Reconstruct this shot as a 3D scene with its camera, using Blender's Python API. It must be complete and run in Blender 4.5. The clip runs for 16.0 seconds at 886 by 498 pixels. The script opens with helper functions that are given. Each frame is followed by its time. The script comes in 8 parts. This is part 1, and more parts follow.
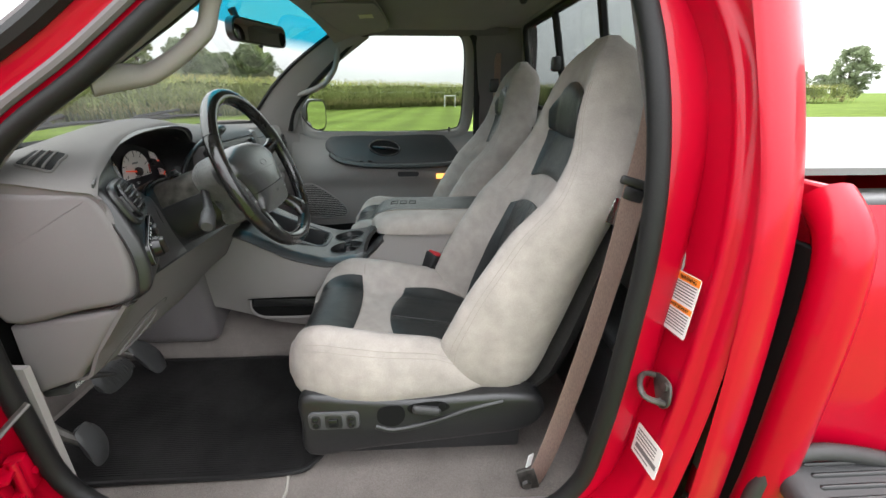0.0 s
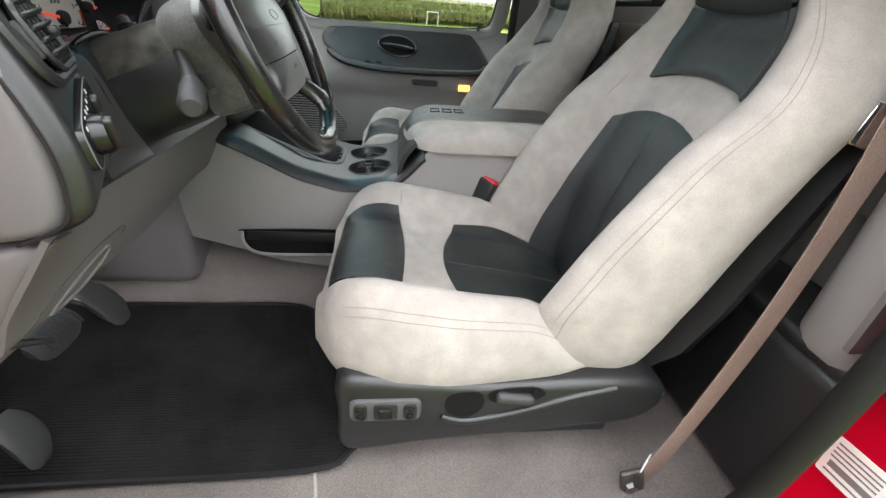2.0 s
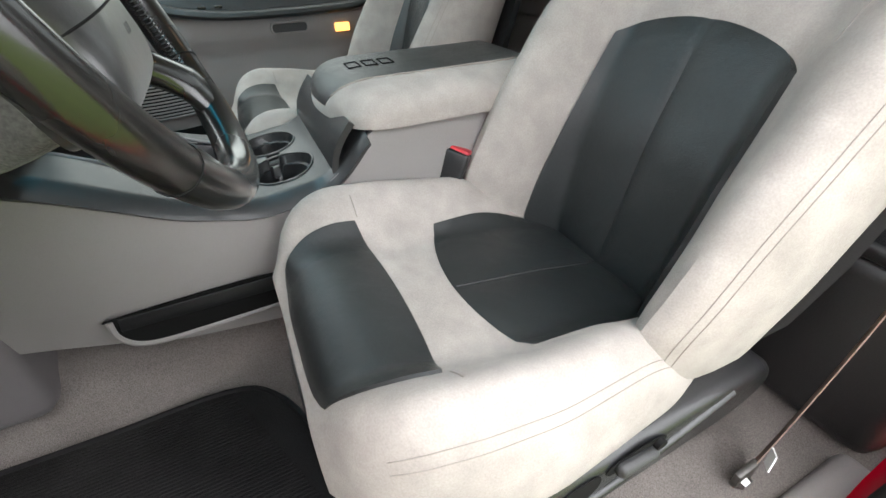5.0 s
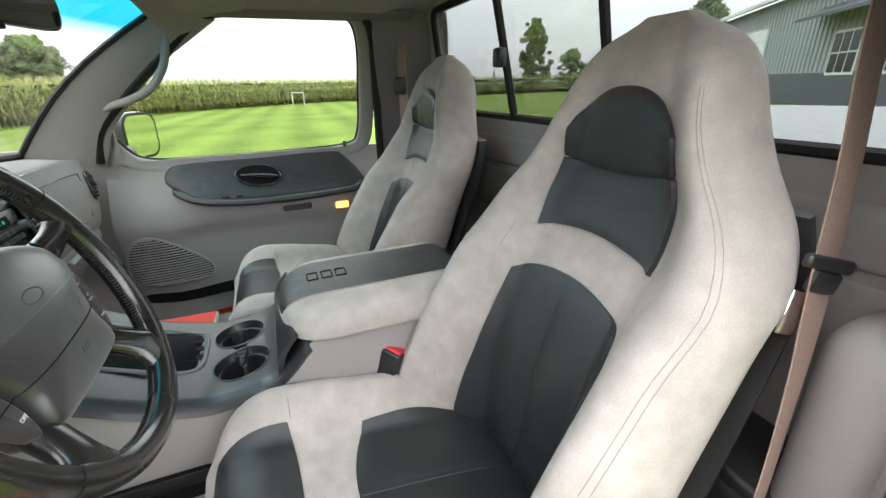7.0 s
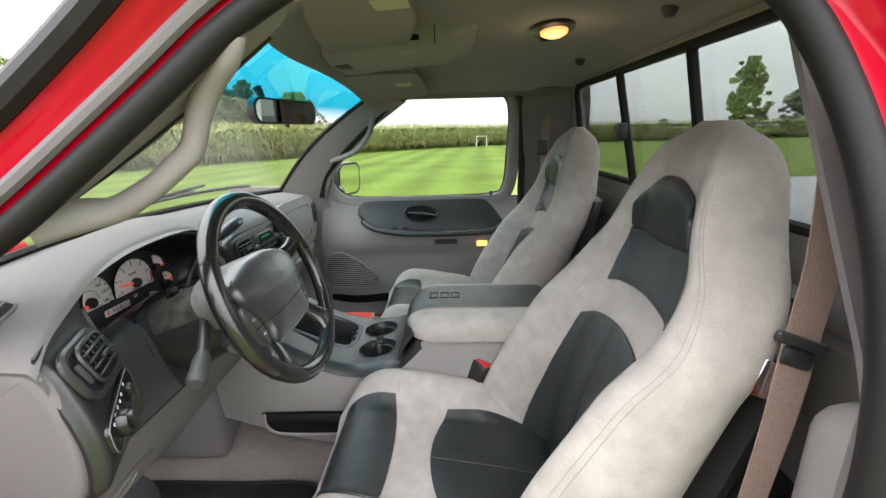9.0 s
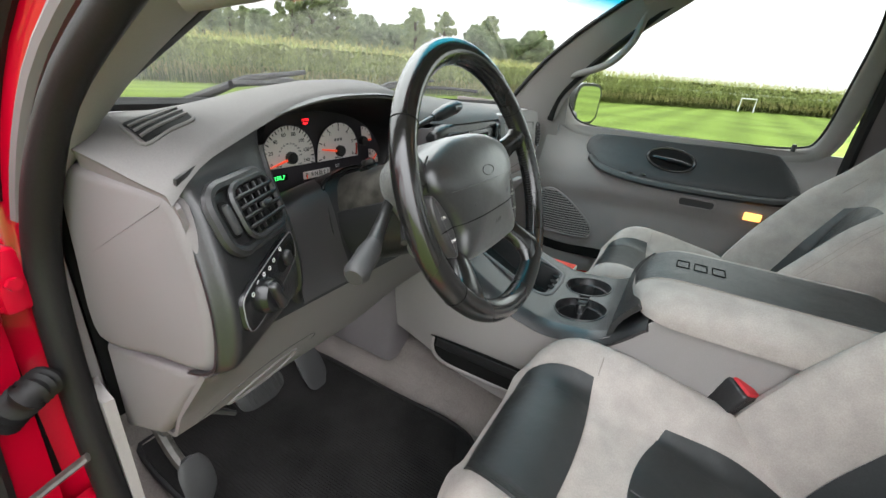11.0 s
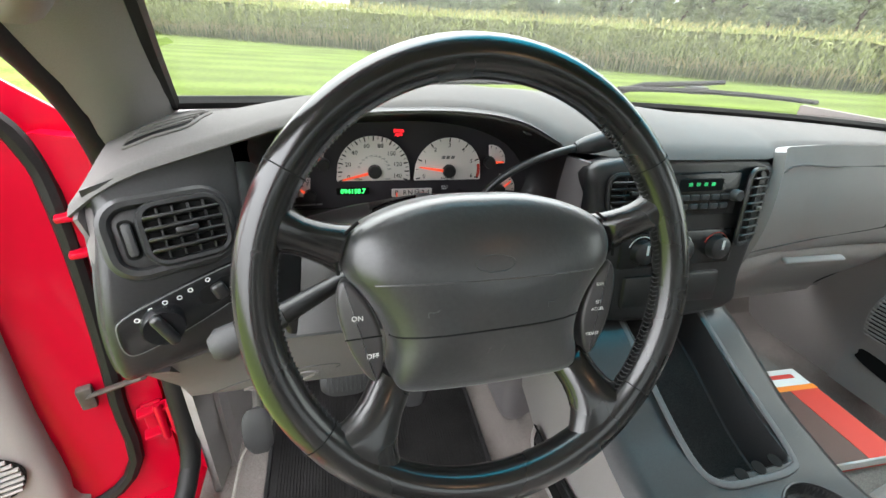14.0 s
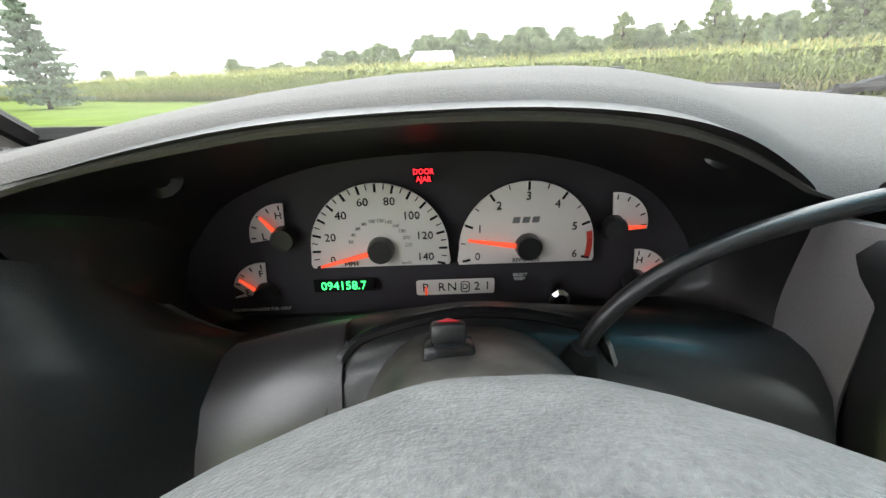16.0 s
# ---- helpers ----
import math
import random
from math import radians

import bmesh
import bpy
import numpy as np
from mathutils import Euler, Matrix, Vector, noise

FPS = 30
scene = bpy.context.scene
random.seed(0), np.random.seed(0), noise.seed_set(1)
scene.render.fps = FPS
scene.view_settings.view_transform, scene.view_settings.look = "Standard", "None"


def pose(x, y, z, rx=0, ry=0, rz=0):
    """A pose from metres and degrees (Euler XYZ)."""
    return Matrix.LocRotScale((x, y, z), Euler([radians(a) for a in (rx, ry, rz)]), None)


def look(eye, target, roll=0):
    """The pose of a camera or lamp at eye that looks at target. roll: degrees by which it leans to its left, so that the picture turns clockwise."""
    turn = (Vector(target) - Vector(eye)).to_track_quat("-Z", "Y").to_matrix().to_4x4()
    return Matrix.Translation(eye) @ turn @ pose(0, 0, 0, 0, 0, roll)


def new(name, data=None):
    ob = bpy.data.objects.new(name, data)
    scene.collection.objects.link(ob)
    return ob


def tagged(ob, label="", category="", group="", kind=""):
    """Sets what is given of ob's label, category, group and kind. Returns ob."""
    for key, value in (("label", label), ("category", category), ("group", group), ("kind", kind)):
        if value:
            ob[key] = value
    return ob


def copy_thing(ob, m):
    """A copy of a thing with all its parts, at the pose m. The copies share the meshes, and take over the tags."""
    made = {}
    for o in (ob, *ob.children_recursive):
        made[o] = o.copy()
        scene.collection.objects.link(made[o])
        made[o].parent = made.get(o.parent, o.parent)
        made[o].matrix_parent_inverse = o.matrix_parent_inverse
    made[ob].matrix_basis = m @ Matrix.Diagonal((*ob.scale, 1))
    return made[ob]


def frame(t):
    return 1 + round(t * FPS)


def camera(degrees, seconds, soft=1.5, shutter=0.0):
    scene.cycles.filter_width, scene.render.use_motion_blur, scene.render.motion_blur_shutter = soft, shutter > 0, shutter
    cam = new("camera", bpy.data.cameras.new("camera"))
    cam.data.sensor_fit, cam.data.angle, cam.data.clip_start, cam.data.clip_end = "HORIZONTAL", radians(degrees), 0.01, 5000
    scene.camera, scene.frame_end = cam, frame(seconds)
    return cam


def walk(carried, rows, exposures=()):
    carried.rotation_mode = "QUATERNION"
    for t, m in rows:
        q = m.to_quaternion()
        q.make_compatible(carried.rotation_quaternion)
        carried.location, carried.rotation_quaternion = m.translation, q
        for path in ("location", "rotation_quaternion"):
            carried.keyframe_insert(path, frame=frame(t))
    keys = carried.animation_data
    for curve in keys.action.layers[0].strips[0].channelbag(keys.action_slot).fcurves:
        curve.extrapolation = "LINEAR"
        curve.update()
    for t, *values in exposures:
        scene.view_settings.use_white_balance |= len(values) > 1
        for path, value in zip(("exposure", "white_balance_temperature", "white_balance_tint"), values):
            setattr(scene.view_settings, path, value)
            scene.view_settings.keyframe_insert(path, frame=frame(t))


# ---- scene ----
cam = camera(94.1, 16.0)
PATH = [
    (0, (-1.386, -0.024, 1.429), (0.481, -0.12, 0.72), 0.0),
    (0.5, (-1.357, 0.073, 1.418), (0.504, -0.201, 0.738), 1.7),
    (1, (-1.316, 0.11, 1.409), (0.525, -0.214, 0.697), 3.1),
    (1.5, (-1.199, 0.131, 1.371), (0.591, -0.191, 0.539), 3.8),
    (2, (-1.104, 0.163, 1.303), (0.614, -0.071, 0.305), 4.9),
    (2.5, (-1.022, 0.212, 1.233), (0.591, -0.004, 0.071), 6.0),
    (3, (-0.939, 0.284, 1.208), (0.554, 0.02, -0.095), 4.4),
    (3.2, (-0.902, 0.32, 1.196), (0.542, -0.012, -0.147), 4.3),
    (5.3, (-0.791, 0.227, 1.292), (0.649, -0.508, 0.115), -0.6),
    (5.5, (-0.795, 0.201, 1.313), (0.677, -0.539, 0.18), -1.2),
    (6, (-0.817, 0.168, 1.364), (0.738, -0.603, 0.37), -1.6),
    (6.5, (-0.868, 0.142, 1.425), (0.804, -0.568, 0.589), -1.5),
    (7, (-0.886, 0.104, 1.459), (0.84, -0.585, 0.72), -1.6),
    (7.5, (-0.891, 0.072, 1.498), (0.922, -0.473, 0.851), -2.4),
    (8, (-0.94, 0.051, 1.527), (0.952, -0.323, 1.0), -2.1),
    (8.5, (-1.054, 0.032, 1.547), (0.876, -0.156, 1.058), -1.3),
    (9, (-1.132, 0.01, 1.53), (0.792, 0.063, 0.989), -1.3),
    (9.5, (-1.131, 0.006, 1.492), (0.718, 0.426, 0.855), -0.9),
    (9.7, (-1.103, 0.01, 1.479), (0.703, 0.541, 0.803), -0.0),
    (11.8, (-0.796, 0.157, 1.375), (0.478, 1.466, 0.561), 3.3),
    (12, (-0.758, 0.129, 1.378), (0.349, 1.59, 0.58), 2.1),
    (12.5, (-0.678, 0.074, 1.42), (0.133, 1.715, 0.615), 2.2),
    (13, (-0.632, 0.03, 1.446), (0.022, 1.702, 0.566), 2.7),
    (13.5, (-0.58, 0.02, 1.456), (-0.029, 1.702, 0.525), 3.8),
    (14, (-0.521, 0.086, 1.437), (-0.047, 1.786, 0.495), 3.9),
    (14.5, (-0.488, 0.219, 1.404), (-0.178, 2.012, 0.574), 1.1),
    (15, (-0.467, 0.311, 1.375), (-0.225, 2.149, 0.624), 0.5),
    (15.5, (-0.434, 0.354, 1.37), (-0.365, 2.203, 0.61), -1.5),
    (16, (-0.426, 0.373, 1.369), (-0.417, 2.221, 0.603), -1.8),
]
walk(cam, [(t, look(eye, target, roll)) for t, eye, target, roll in PATH],
     [(0, 0.38), (1, 0.5), (2, 0.76), (3, 0.9), (5.5, 1.0), (7, 1.03), (8, 1.0), (8.5, 1.0), (9, 0.82), (9.5, 0.68), (12, 1.1), (12.5, 1.2), (13.5, 1.25), (14.5, 1.38), (15.2, 1.38), (16, 1.34)])

from mathutils.bvhtree import BVHTree

# ---- world, sun, exposure ----
world = bpy.data.worlds.new("world")
scene.world = world
world.use_nodes = True
wt = world.node_tree
wt.nodes.clear()
w_out = wt.nodes.new("ShaderNodeOutputWorld")
w_bg = wt.nodes.new("ShaderNodeBackground")
w_sky = wt.nodes.new("ShaderNodeTexSky")
w_sky.sky_type, w_sky.sun_disc = "NISHITA", False
w_sky.sun_elevation, w_sky.sun_rotation = radians(53), radians(153)
w_sky.air_density, w_sky.dust_density, w_sky.ozone_density = 1.0, 4.0, 1.0
w_tc = wt.nodes.new("ShaderNodeTexCoord")
w_map = wt.nodes.new("ShaderNodeMapping")
w_map.inputs["Scale"].default_value = (1.0, 1.0, 3.5)
w_noise = wt.nodes.new("ShaderNodeTexNoise")
w_noise.inputs["Scale"].default_value, w_noise.inputs["Detail"].default_value = 2.2, 5.0
w_ramp = wt.nodes.new("ShaderNodeValToRGB")
w_ramp.color_ramp.elements[0].position, w_ramp.color_ramp.elements[0].color = 0.30, (15.5, 16.0, 16.8, 1)
w_ramp.color_ramp.elements[1].position, w_ramp.color_ramp.elements[1].color = 0.70, (21.0, 21.2, 21.5, 1)
w_mix = wt.nodes.new("ShaderNodeMixRGB")
w_mix.inputs[0].default_value = 0.90
wt.links.new(w_tc.outputs["Generated"], w_map.inputs["Vector"])
wt.links.new(w_map.outputs["Vector"], w_noise.inputs["Vector"])
wt.links.new(w_noise.outputs["Fac"], w_ramp.inputs["Fac"])
wt.links.new(w_sky.outputs["Color"], w_mix.inputs[1])
# overcast sky, dimmer towards the horizon
w_sep, w_grad, w_mul = wt.nodes.new("ShaderNodeSeparateXYZ"), wt.nodes.new("ShaderNodeMapRange"), wt.nodes.new("ShaderNodeMixRGB")
w_grad.inputs["To Min"].default_value, w_grad.inputs["To Max"].default_value = 0.405, 1.62
w_mul.blend_type = "MULTIPLY"
w_mul.inputs[0].default_value = 1.0
wt.links.new(w_tc.outputs["Generated"], w_sep.inputs[0])
wt.links.new(w_sep.outputs["Z"], w_grad.inputs["Value"])
wt.links.new(w_ramp.outputs["Color"], w_mul.inputs[1])
wt.links.new(w_grad.outputs["Result"], w_mul.inputs[2])
wt.links.new(w_mul.outputs["Color"], w_mix.inputs[2])
wt.links.new(w_mix.outputs[0], w_bg.inputs["Color"])
w_bg.inputs["Strength"].default_value = 0.176
wt.links.new(w_bg.outputs["Background"], w_out.inputs["Surface"])

sun = new("sun", bpy.data.lights.new("sun", "SUN"))
sun.data.energy, sun.data.angle, sun.data.color = 0.32, radians(40), (1.0, 0.96, 0.9)
sun.matrix_world = look((3, -6, 9), (0, 0, 0))


# ---- materials ----
def material(name, base, rough=0.5, metal=0.0, grain=0.0, grain_scale=400.0, bump=0.0, bump_scale=600.0, stain=0.0,
             stain_scale=6.0, coat=0.0, spec=0.5, sheen=0.0, stretch=(1, 1, 1), rough_var=0.0, rand=0.0, nap=0.0, nap_scale=26.0, crease=0.0, crease_scale=24.0, coat_rough=0.06):
    m = bpy.data.materials.new(name)
    m.use_nodes = True
    t = m.node_tree
    b = t.nodes["Principled BSDF"]
    b.inputs["Roughness"].default_value, b.inputs["Metallic"].default_value = rough, metal
    b.inputs["Coat Weight"].default_value, b.inputs["Specular IOR Level"].default_value = coat, spec
    b.inputs["Coat Roughness"].default_value = coat_rough
    b.inputs["Sheen Weight"].default_value = sheen
    tc = t.nodes.new("ShaderNodeTexCoord")
    mp = t.nodes.new("ShaderNodeMapping")
    mp.inputs["Scale"].default_value = stretch
    t.links.new(tc.outputs["Object"], mp.inputs["Vector"])

    def noise_tex(scale, detail=3.0):
        n = t.nodes.new("ShaderNodeTexNoise")
        n.inputs["Scale"].default_value, n.inputs["Detail"].default_value = scale, detail
        t.links.new(mp.outputs["Vector"], n.inputs["Vector"])
        return n.outputs["Fac"]

    def scaled(sock, lo, hi):
        r = t.nodes.new("ShaderNodeMapRange")
        r.inputs["From Min"].default_value, r.inputs["From Max"].default_value = 0.3, 0.7
        r.inputs["To Min"].default_value, r.inputs["To Max"].default_value = lo, hi
        t.links.new(sock, r.inputs["Value"])
        return r.outputs["Result"]

    col = t.nodes.new("ShaderNodeRGB")
    col.outputs[0].default_value = (*base, 1)
    out = col.outputs[0]
    for amount, scale, detail in ((stain, stain_scale, 5.0), (nap, nap_scale, 6.0), (grain, grain_scale, 2.0)):
        if amount:
            mul = t.nodes.new("ShaderNodeMixRGB")
            mul.blend_type = "MULTIPLY"
            mul.inputs[0].default_value = 1.0
            t.links.new(out, mul.inputs[1])
            t.links.new(scaled(noise_tex(scale, detail), 1 - amount, 1 + amount * 0.6), mul.inputs[2])
            out = mul.outputs[0]
    if rand:
        info = t.nodes.new("ShaderNodeObjectInfo")
        mul = t.nodes.new("ShaderNodeMixRGB")
        mul.blend_type = "MULTIPLY"
        mul.inputs[0].default_value = 1.0
        mr = t.nodes.new("ShaderNodeMapRange")
        mr.inputs["To Min"].default_value, mr.inputs["To Max"].default_value = 1 - rand, 1 + rand
        t.links.new(info.outputs["Random"], mr.inputs["Value"])
        t.links.new(out, mul.inputs[1])
        t.links.new(mr.outputs["Result"], mul.inputs[2])
        out = mul.outputs[0]
    t.links.new(out, b.inputs["Base Color"])
    if rough_var:
        t.links.new(scaled(noise_tex(9.0, 4.0), rough - rough_var, rough + rough_var), b.inputs["Roughness"])
    if bump:
        bp = t.nodes.new("ShaderNodeBump")
        bp.inputs["Strength"].default_value, bp.inputs["Distance"].default_value = bump, 0.002
        t.links.new(noise_tex(bump_scale, 2.0), bp.inputs["Height"])
        if crease:
            b2 = t.nodes.new("ShaderNodeBump")
            b2.inputs["Strength"].default_value, b2.inputs["Distance"].default_value = crease, 0.012
            t.links.new(noise_tex(crease_scale, 4.0), b2.inputs["Height"])
            t.links.new(b2.outputs["Normal"], bp.inputs["Normal"])
        t.links.new(bp.outputs["Normal"], b.inputs["Normal"])
    return m


def glass_material(name, tint, gloss=0.6):
    m = bpy.data.materials.new(name)
    m.use_nodes = True
    t = m.node_tree
    t.nodes.clear()
    o = t.nodes.new("ShaderNodeOutputMaterial")
    tr = t.nodes.new("ShaderNodeBsdfTransparent")
    tr.inputs["Color"].default_value = (*tint, 1)
    gl = t.nodes.new("ShaderNodeBsdfGlossy")
    gl.inputs["Roughness"].default_value = 0.02
    fr = t.nodes.new("ShaderNodeFresnel")
    fr.inputs["IOR"].default_value = 1.33
    mul = t.nodes.new("ShaderNodeMath")
    mul.operation = "MULTIPLY"
    mul.inputs[1].default_value = gloss
    mx = t.nodes.new("ShaderNodeMixShader")
    t.links.new(fr.outputs[0], mul.inputs[0])
    t.links.new(mul.outputs[0], mx.inputs[0])
    t.links.new(tr.outputs[0], mx.inputs[1])
    t.links.new(gl.outputs[0], mx.inputs[2])
    t.links.new(mx.outputs[0], o.inputs["Surface"])
    return m


def glow_material(name, colour, strength):
    m = bpy.data.materials.new(name)
    m.use_nodes = True
    b = m.node_tree.nodes["Principled BSDF"]
    b.inputs["Base Color"].default_value = (*colour, 1)
    b.inputs["Emission Color"].default_value = (*colour, 1)
    b.inputs["Emission Strength"].default_value = strength
    return m


SUEDE = material("suede", (0.395, 0.355, 0.325), 0.95, grain=0.10, grain_scale=500, bump=0.3, bump_scale=1400, stain=0.14, stain_scale=7, nap=0.12, nap_scale=30, crease=0.22, crease_scale=16, spec=0.15, sheen=0.10)
SUEDE_EDGE = material("suede_seam", (0.30, 0.27, 0.245), 0.95, spec=0.1)
LEATHER = material("black_leather", (0.0185, 0.0215, 0.0222), 0.34, spec=0.6, grain=0.2, grain_scale=300, bump=0.35, bump_scale=900, stain=0.15, rough_var=0.06, crease=0.20, crease_scale=26)
LEATHER_W = material("wheel_leather", (0.0115, 0.0108, 0.0108), 0.25, coat=0.8, coat_rough=0.14, grain=0.2, grain_scale=250, bump=0.06, bump_scale=900, stain=0.2, rough_var=0.07, spec=0.42)
HUB = material("hub_vinyl", (0.0165, 0.0165, 0.0172), 0.40, coat=0.78, coat_rough=0.26, spec=0.5, sheen=0.26, grain=0.2, grain_scale=250, bump=0.10, bump_scale=600, stain=0.2, rough_var=0.06, crease=0.04, crease_scale=60)
PLASTIC_K = material("black_plastic", (0.0155, 0.0155, 0.0165), 0.40, coat=0.42, coat_rough=0.20, spec=0.48, grain=0.2, bump=0.25, bump_scale=1500, stain=0.15, rough_var=0.05)
PLASTIC_KG = material("black_gloss_plastic", (0.010, 0.010, 0.011), 0.25, bump=0.05, rough_var=0.04)
PLASTIC_G = material("grey_plastic", (0.285, 0.265, 0.257), 0.62, grain=0.07, grain_scale=900, bump=0.3, bump_scale=1500, stain=0.07, stain_scale=4, spec=0.35)
DASH_V = material("dash_vinyl", (0.160, 0.153, 0.148), 0.8, grain=0.08, grain_scale=700, bump=0.35, bump_scale=1200, stain=0.07, stain_scale=4, spec=0.12)
DASH_P = material("dash_plastic", (0.160, 0.146, 0.147), 0.58, grain=0.07, grain_scale=900, bump=0.3, bump_scale=1500, stain=0.08, stain_scale=4, spec=0.4)
# paler copy of DASH_P: light on the passenger side put into the colour
DASH_LIT = material("dash_plastic_lit", (0.29, 0.272, 0.265), 0.6, grain=0.07, grain_scale=900, bump=0.3, bump_scale=1500, stain=0.08, stain_scale=4, spec=0.4)
VINYL_G = material("grey_vinyl", (0.30, 0.283, 0.272), 0.7, grain=0.08, grain_scale=700, bump=0.4, bump_scale=1200, stain=0.06, stain_scale=4, spec=0.3)
SATIN = material("satin_grey_plastic", (0.030, 0.027, 0.028), 0.40, coat=0.8, coat_rough=0.32, sheen=0.12, grain=0.1, bump=0.2, bump_scale=1500, stain=0.08)
PLASTIC_D = material("dark_grey_plastic", (0.040, 0.040, 0.041), 0.5, grain=0.1, bump=0.3, bump_scale=1200, stain=0.1)
CARPET = material("grey_carpet", (0.225, 0.200, 0.183), 1.0, grain=0.4, grain_scale=650, bump=1.0, bump_scale=900, stain=0.18, stain_scale=8, spec=0.05)
MAT_K = material("black_mat", (0.021, 0.020, 0.020), 0.95, grain=0.4, grain_scale=500, bump=0.9, bump_scale=700, stain=0.45, stain_scale=7, spec=0.1)
HEADLINER = material("headliner", (0.31, 0.29, 0.262), 1.0, grain=0.08, grain_scale=900, bump=0.3, bump_scale=1200, stain=0.05, spec=0.05)
RED = material("red_paint", (0.43, 0.0006, 0.017), 0.30, coat=0.35, coat_rough=0.04, stain=0.05, stain_scale=3, spec=0.2)
RUBBER = material("rubber_seal", (0.011, 0.0105, 0.0107), 0.55, spec=0.3, grain=0.2, bump=0.12, bump_scale=900, stain=0.2)
BELT = material("seat_belt", (0.30, 0.205, 0.170), 0.75, grain=0.25, grain_scale=900, bump=0.4, bump_scale=1200, stretch=(1, 1, 0.15), stain=0.1)
BINDING = material("pale_binding", (0.42, 0.39, 0.35), 0.9, grain=0.2, grain_scale=600, bump=0.4, bump_scale=900)
SEAM_G = material("dash_seam", (0.075, 0.070, 0.070), 0.7)
CHROME = material("chrome", (0.75, 0.75, 0.75), 0.12, metal=1.0, rough_var=0.04)
STEEL = material("steel", (0.30, 0.29, 0.28), 0.35, metal=1.0, stain=0.3)
GRIME = material("grimy_steel", (0.085, 0.078, 0.070), 0.42, metal=0.25, stain=0.6, stain_scale=45)
WHITE_P = material("white_print", (0.75, 0.75, 0.73), 0.6)
GREY_P = material("grey_print", (0.16, 0.16, 0.16), 0.6)
INSTR = material("instrument_black", (0.040, 0.036, 0.041), 0.55, spec=0.3, stain=0.1)
# black for print, and for plates that draw the shade in openings
BLACK_P = material("black_print_and_shade", (0.008, 0.008, 0.008), 0.8, spec=0.15)
ORANGE_P = material("orange_print", (0.85, 0.24, 0.02), 0.6)
RED_P = material("red_print", (0.60, 0.045, 0.03), 0.5, stain=0.05)
RED_B = material("red_button", (0.55, 0.03, 0.04), 0.45)
GAUGE_W = material("gauge_face", (0.74, 0.69, 0.66), 0.7, stain=0.04)
NEEDLE = glow_material("needle", (0.95, 0.10, 0.04), 0.35)
GREEN_L = glow_material("green_digits", (0.05, 1.0, 0.18), 1.4)
GREEN_D = glow_material("dim_green_display", (0.05, 0.8, 0.25), 0.018)
RED_L = glow_material("red_lamp", (1.0, 0.02, 0.03), 1.5)
LAMP_W = glow_material("lamp_glow", (1.0, 0.42, 0.12), 0.9)
LAMP_O = glow_material("orange_lamp", (1.0, 0.45, 0.10), 1.6)
GLASS = glass_material("window_glass", (0.735, 0.76, 0.735), 0.35)
GLASS_R = glass_material("tinted_rear_glass", (0.53, 0.55, 0.545), 0.4)
GLASS_B = glass_material("sun_band_glass", (0.01, 0.33, 0.42), 0.25)
_t = GLASS_B.node_tree
_tc, _sp, _rp = _t.nodes.new("ShaderNodeTexCoord"), _t.nodes.new("ShaderNodeSeparateXYZ"), _t.nodes.new("ShaderNodeValToRGB")
_rp.color_ramp.elements[0].position, _rp.color_ramp.elements[0].color = 0.04, (0.88, 0.91, 0.89, 1)
_rp.color_ramp.elements[1].position, _rp.color_ramp.elements[1].color = 0.42, (0.01, 0.26, 0.36, 1)
_t.links.new(_tc.outputs["Generated"], _sp.inputs[0])
_t.links.new(_sp.outputs["Z"], _rp.inputs["Fac"])
_t.links.new(_rp.outputs["Color"], next(n for n in _t.nodes if n.type == "BSDF_TRANSPARENT").inputs["Color"])
MIRROR = material("mirror", (0.9, 0.9, 0.9), 0.01, metal=1.0)
DUSTY = material("dusty_grey_vinyl", (0.105, 0.102, 0.100), 0.6, grain=0.3, grain_scale=420, bump=0.5, bump_scale=700, stain=0.3, stain_scale=40, spec=0.3, sheen=0.2)
SWITCH_G = material("grey_switch_plate", (0.085, 0.085, 0.088), 0.45, grain=0.1)
FLANGE = material("grey_flange", (0.15, 0.135, 0.14), 0.55, stain=0.1)
CONCRETE = material("concrete", (0.36, 0.35, 0.33), 0.9, grain=0.1, grain_scale=40, stain=0.15, stain_scale=0.5)
TONNEAU = material("tonneau_vinyl", (0.22, 0.22, 0.218), 0.6, grain=0.08, bump=0.3, stain=0.08)


# ---- geometry helpers ----
def merge(*gs):
    V, F = [], []
    for v, f in gs:
        n = len(V)
        V += [tuple(p) for p in v]
        F += [tuple(i + n for i in q) for q in f]
    return V, F


def moved(g, m):
    return [tuple(m @ Vector(p)) for p in g[0]], g[1]


def loft(rings, cap=True, closed=True):
    n = len(rings[0])
    V = [tuple(p) for r in rings for p in r]
    F = []
    for i in range(len(rings) - 1):
        for j in range(n if closed else n - 1):
            k = (j + 1) % n
            F.append((i * n + j, i * n + k, (i + 1) * n + k, (i + 1) * n + j))
    if cap:
        F.append(tuple(reversed(range(n))))
        F.append(tuple((len(rings) - 1) * n + j for j in range(n)))
    return V, F


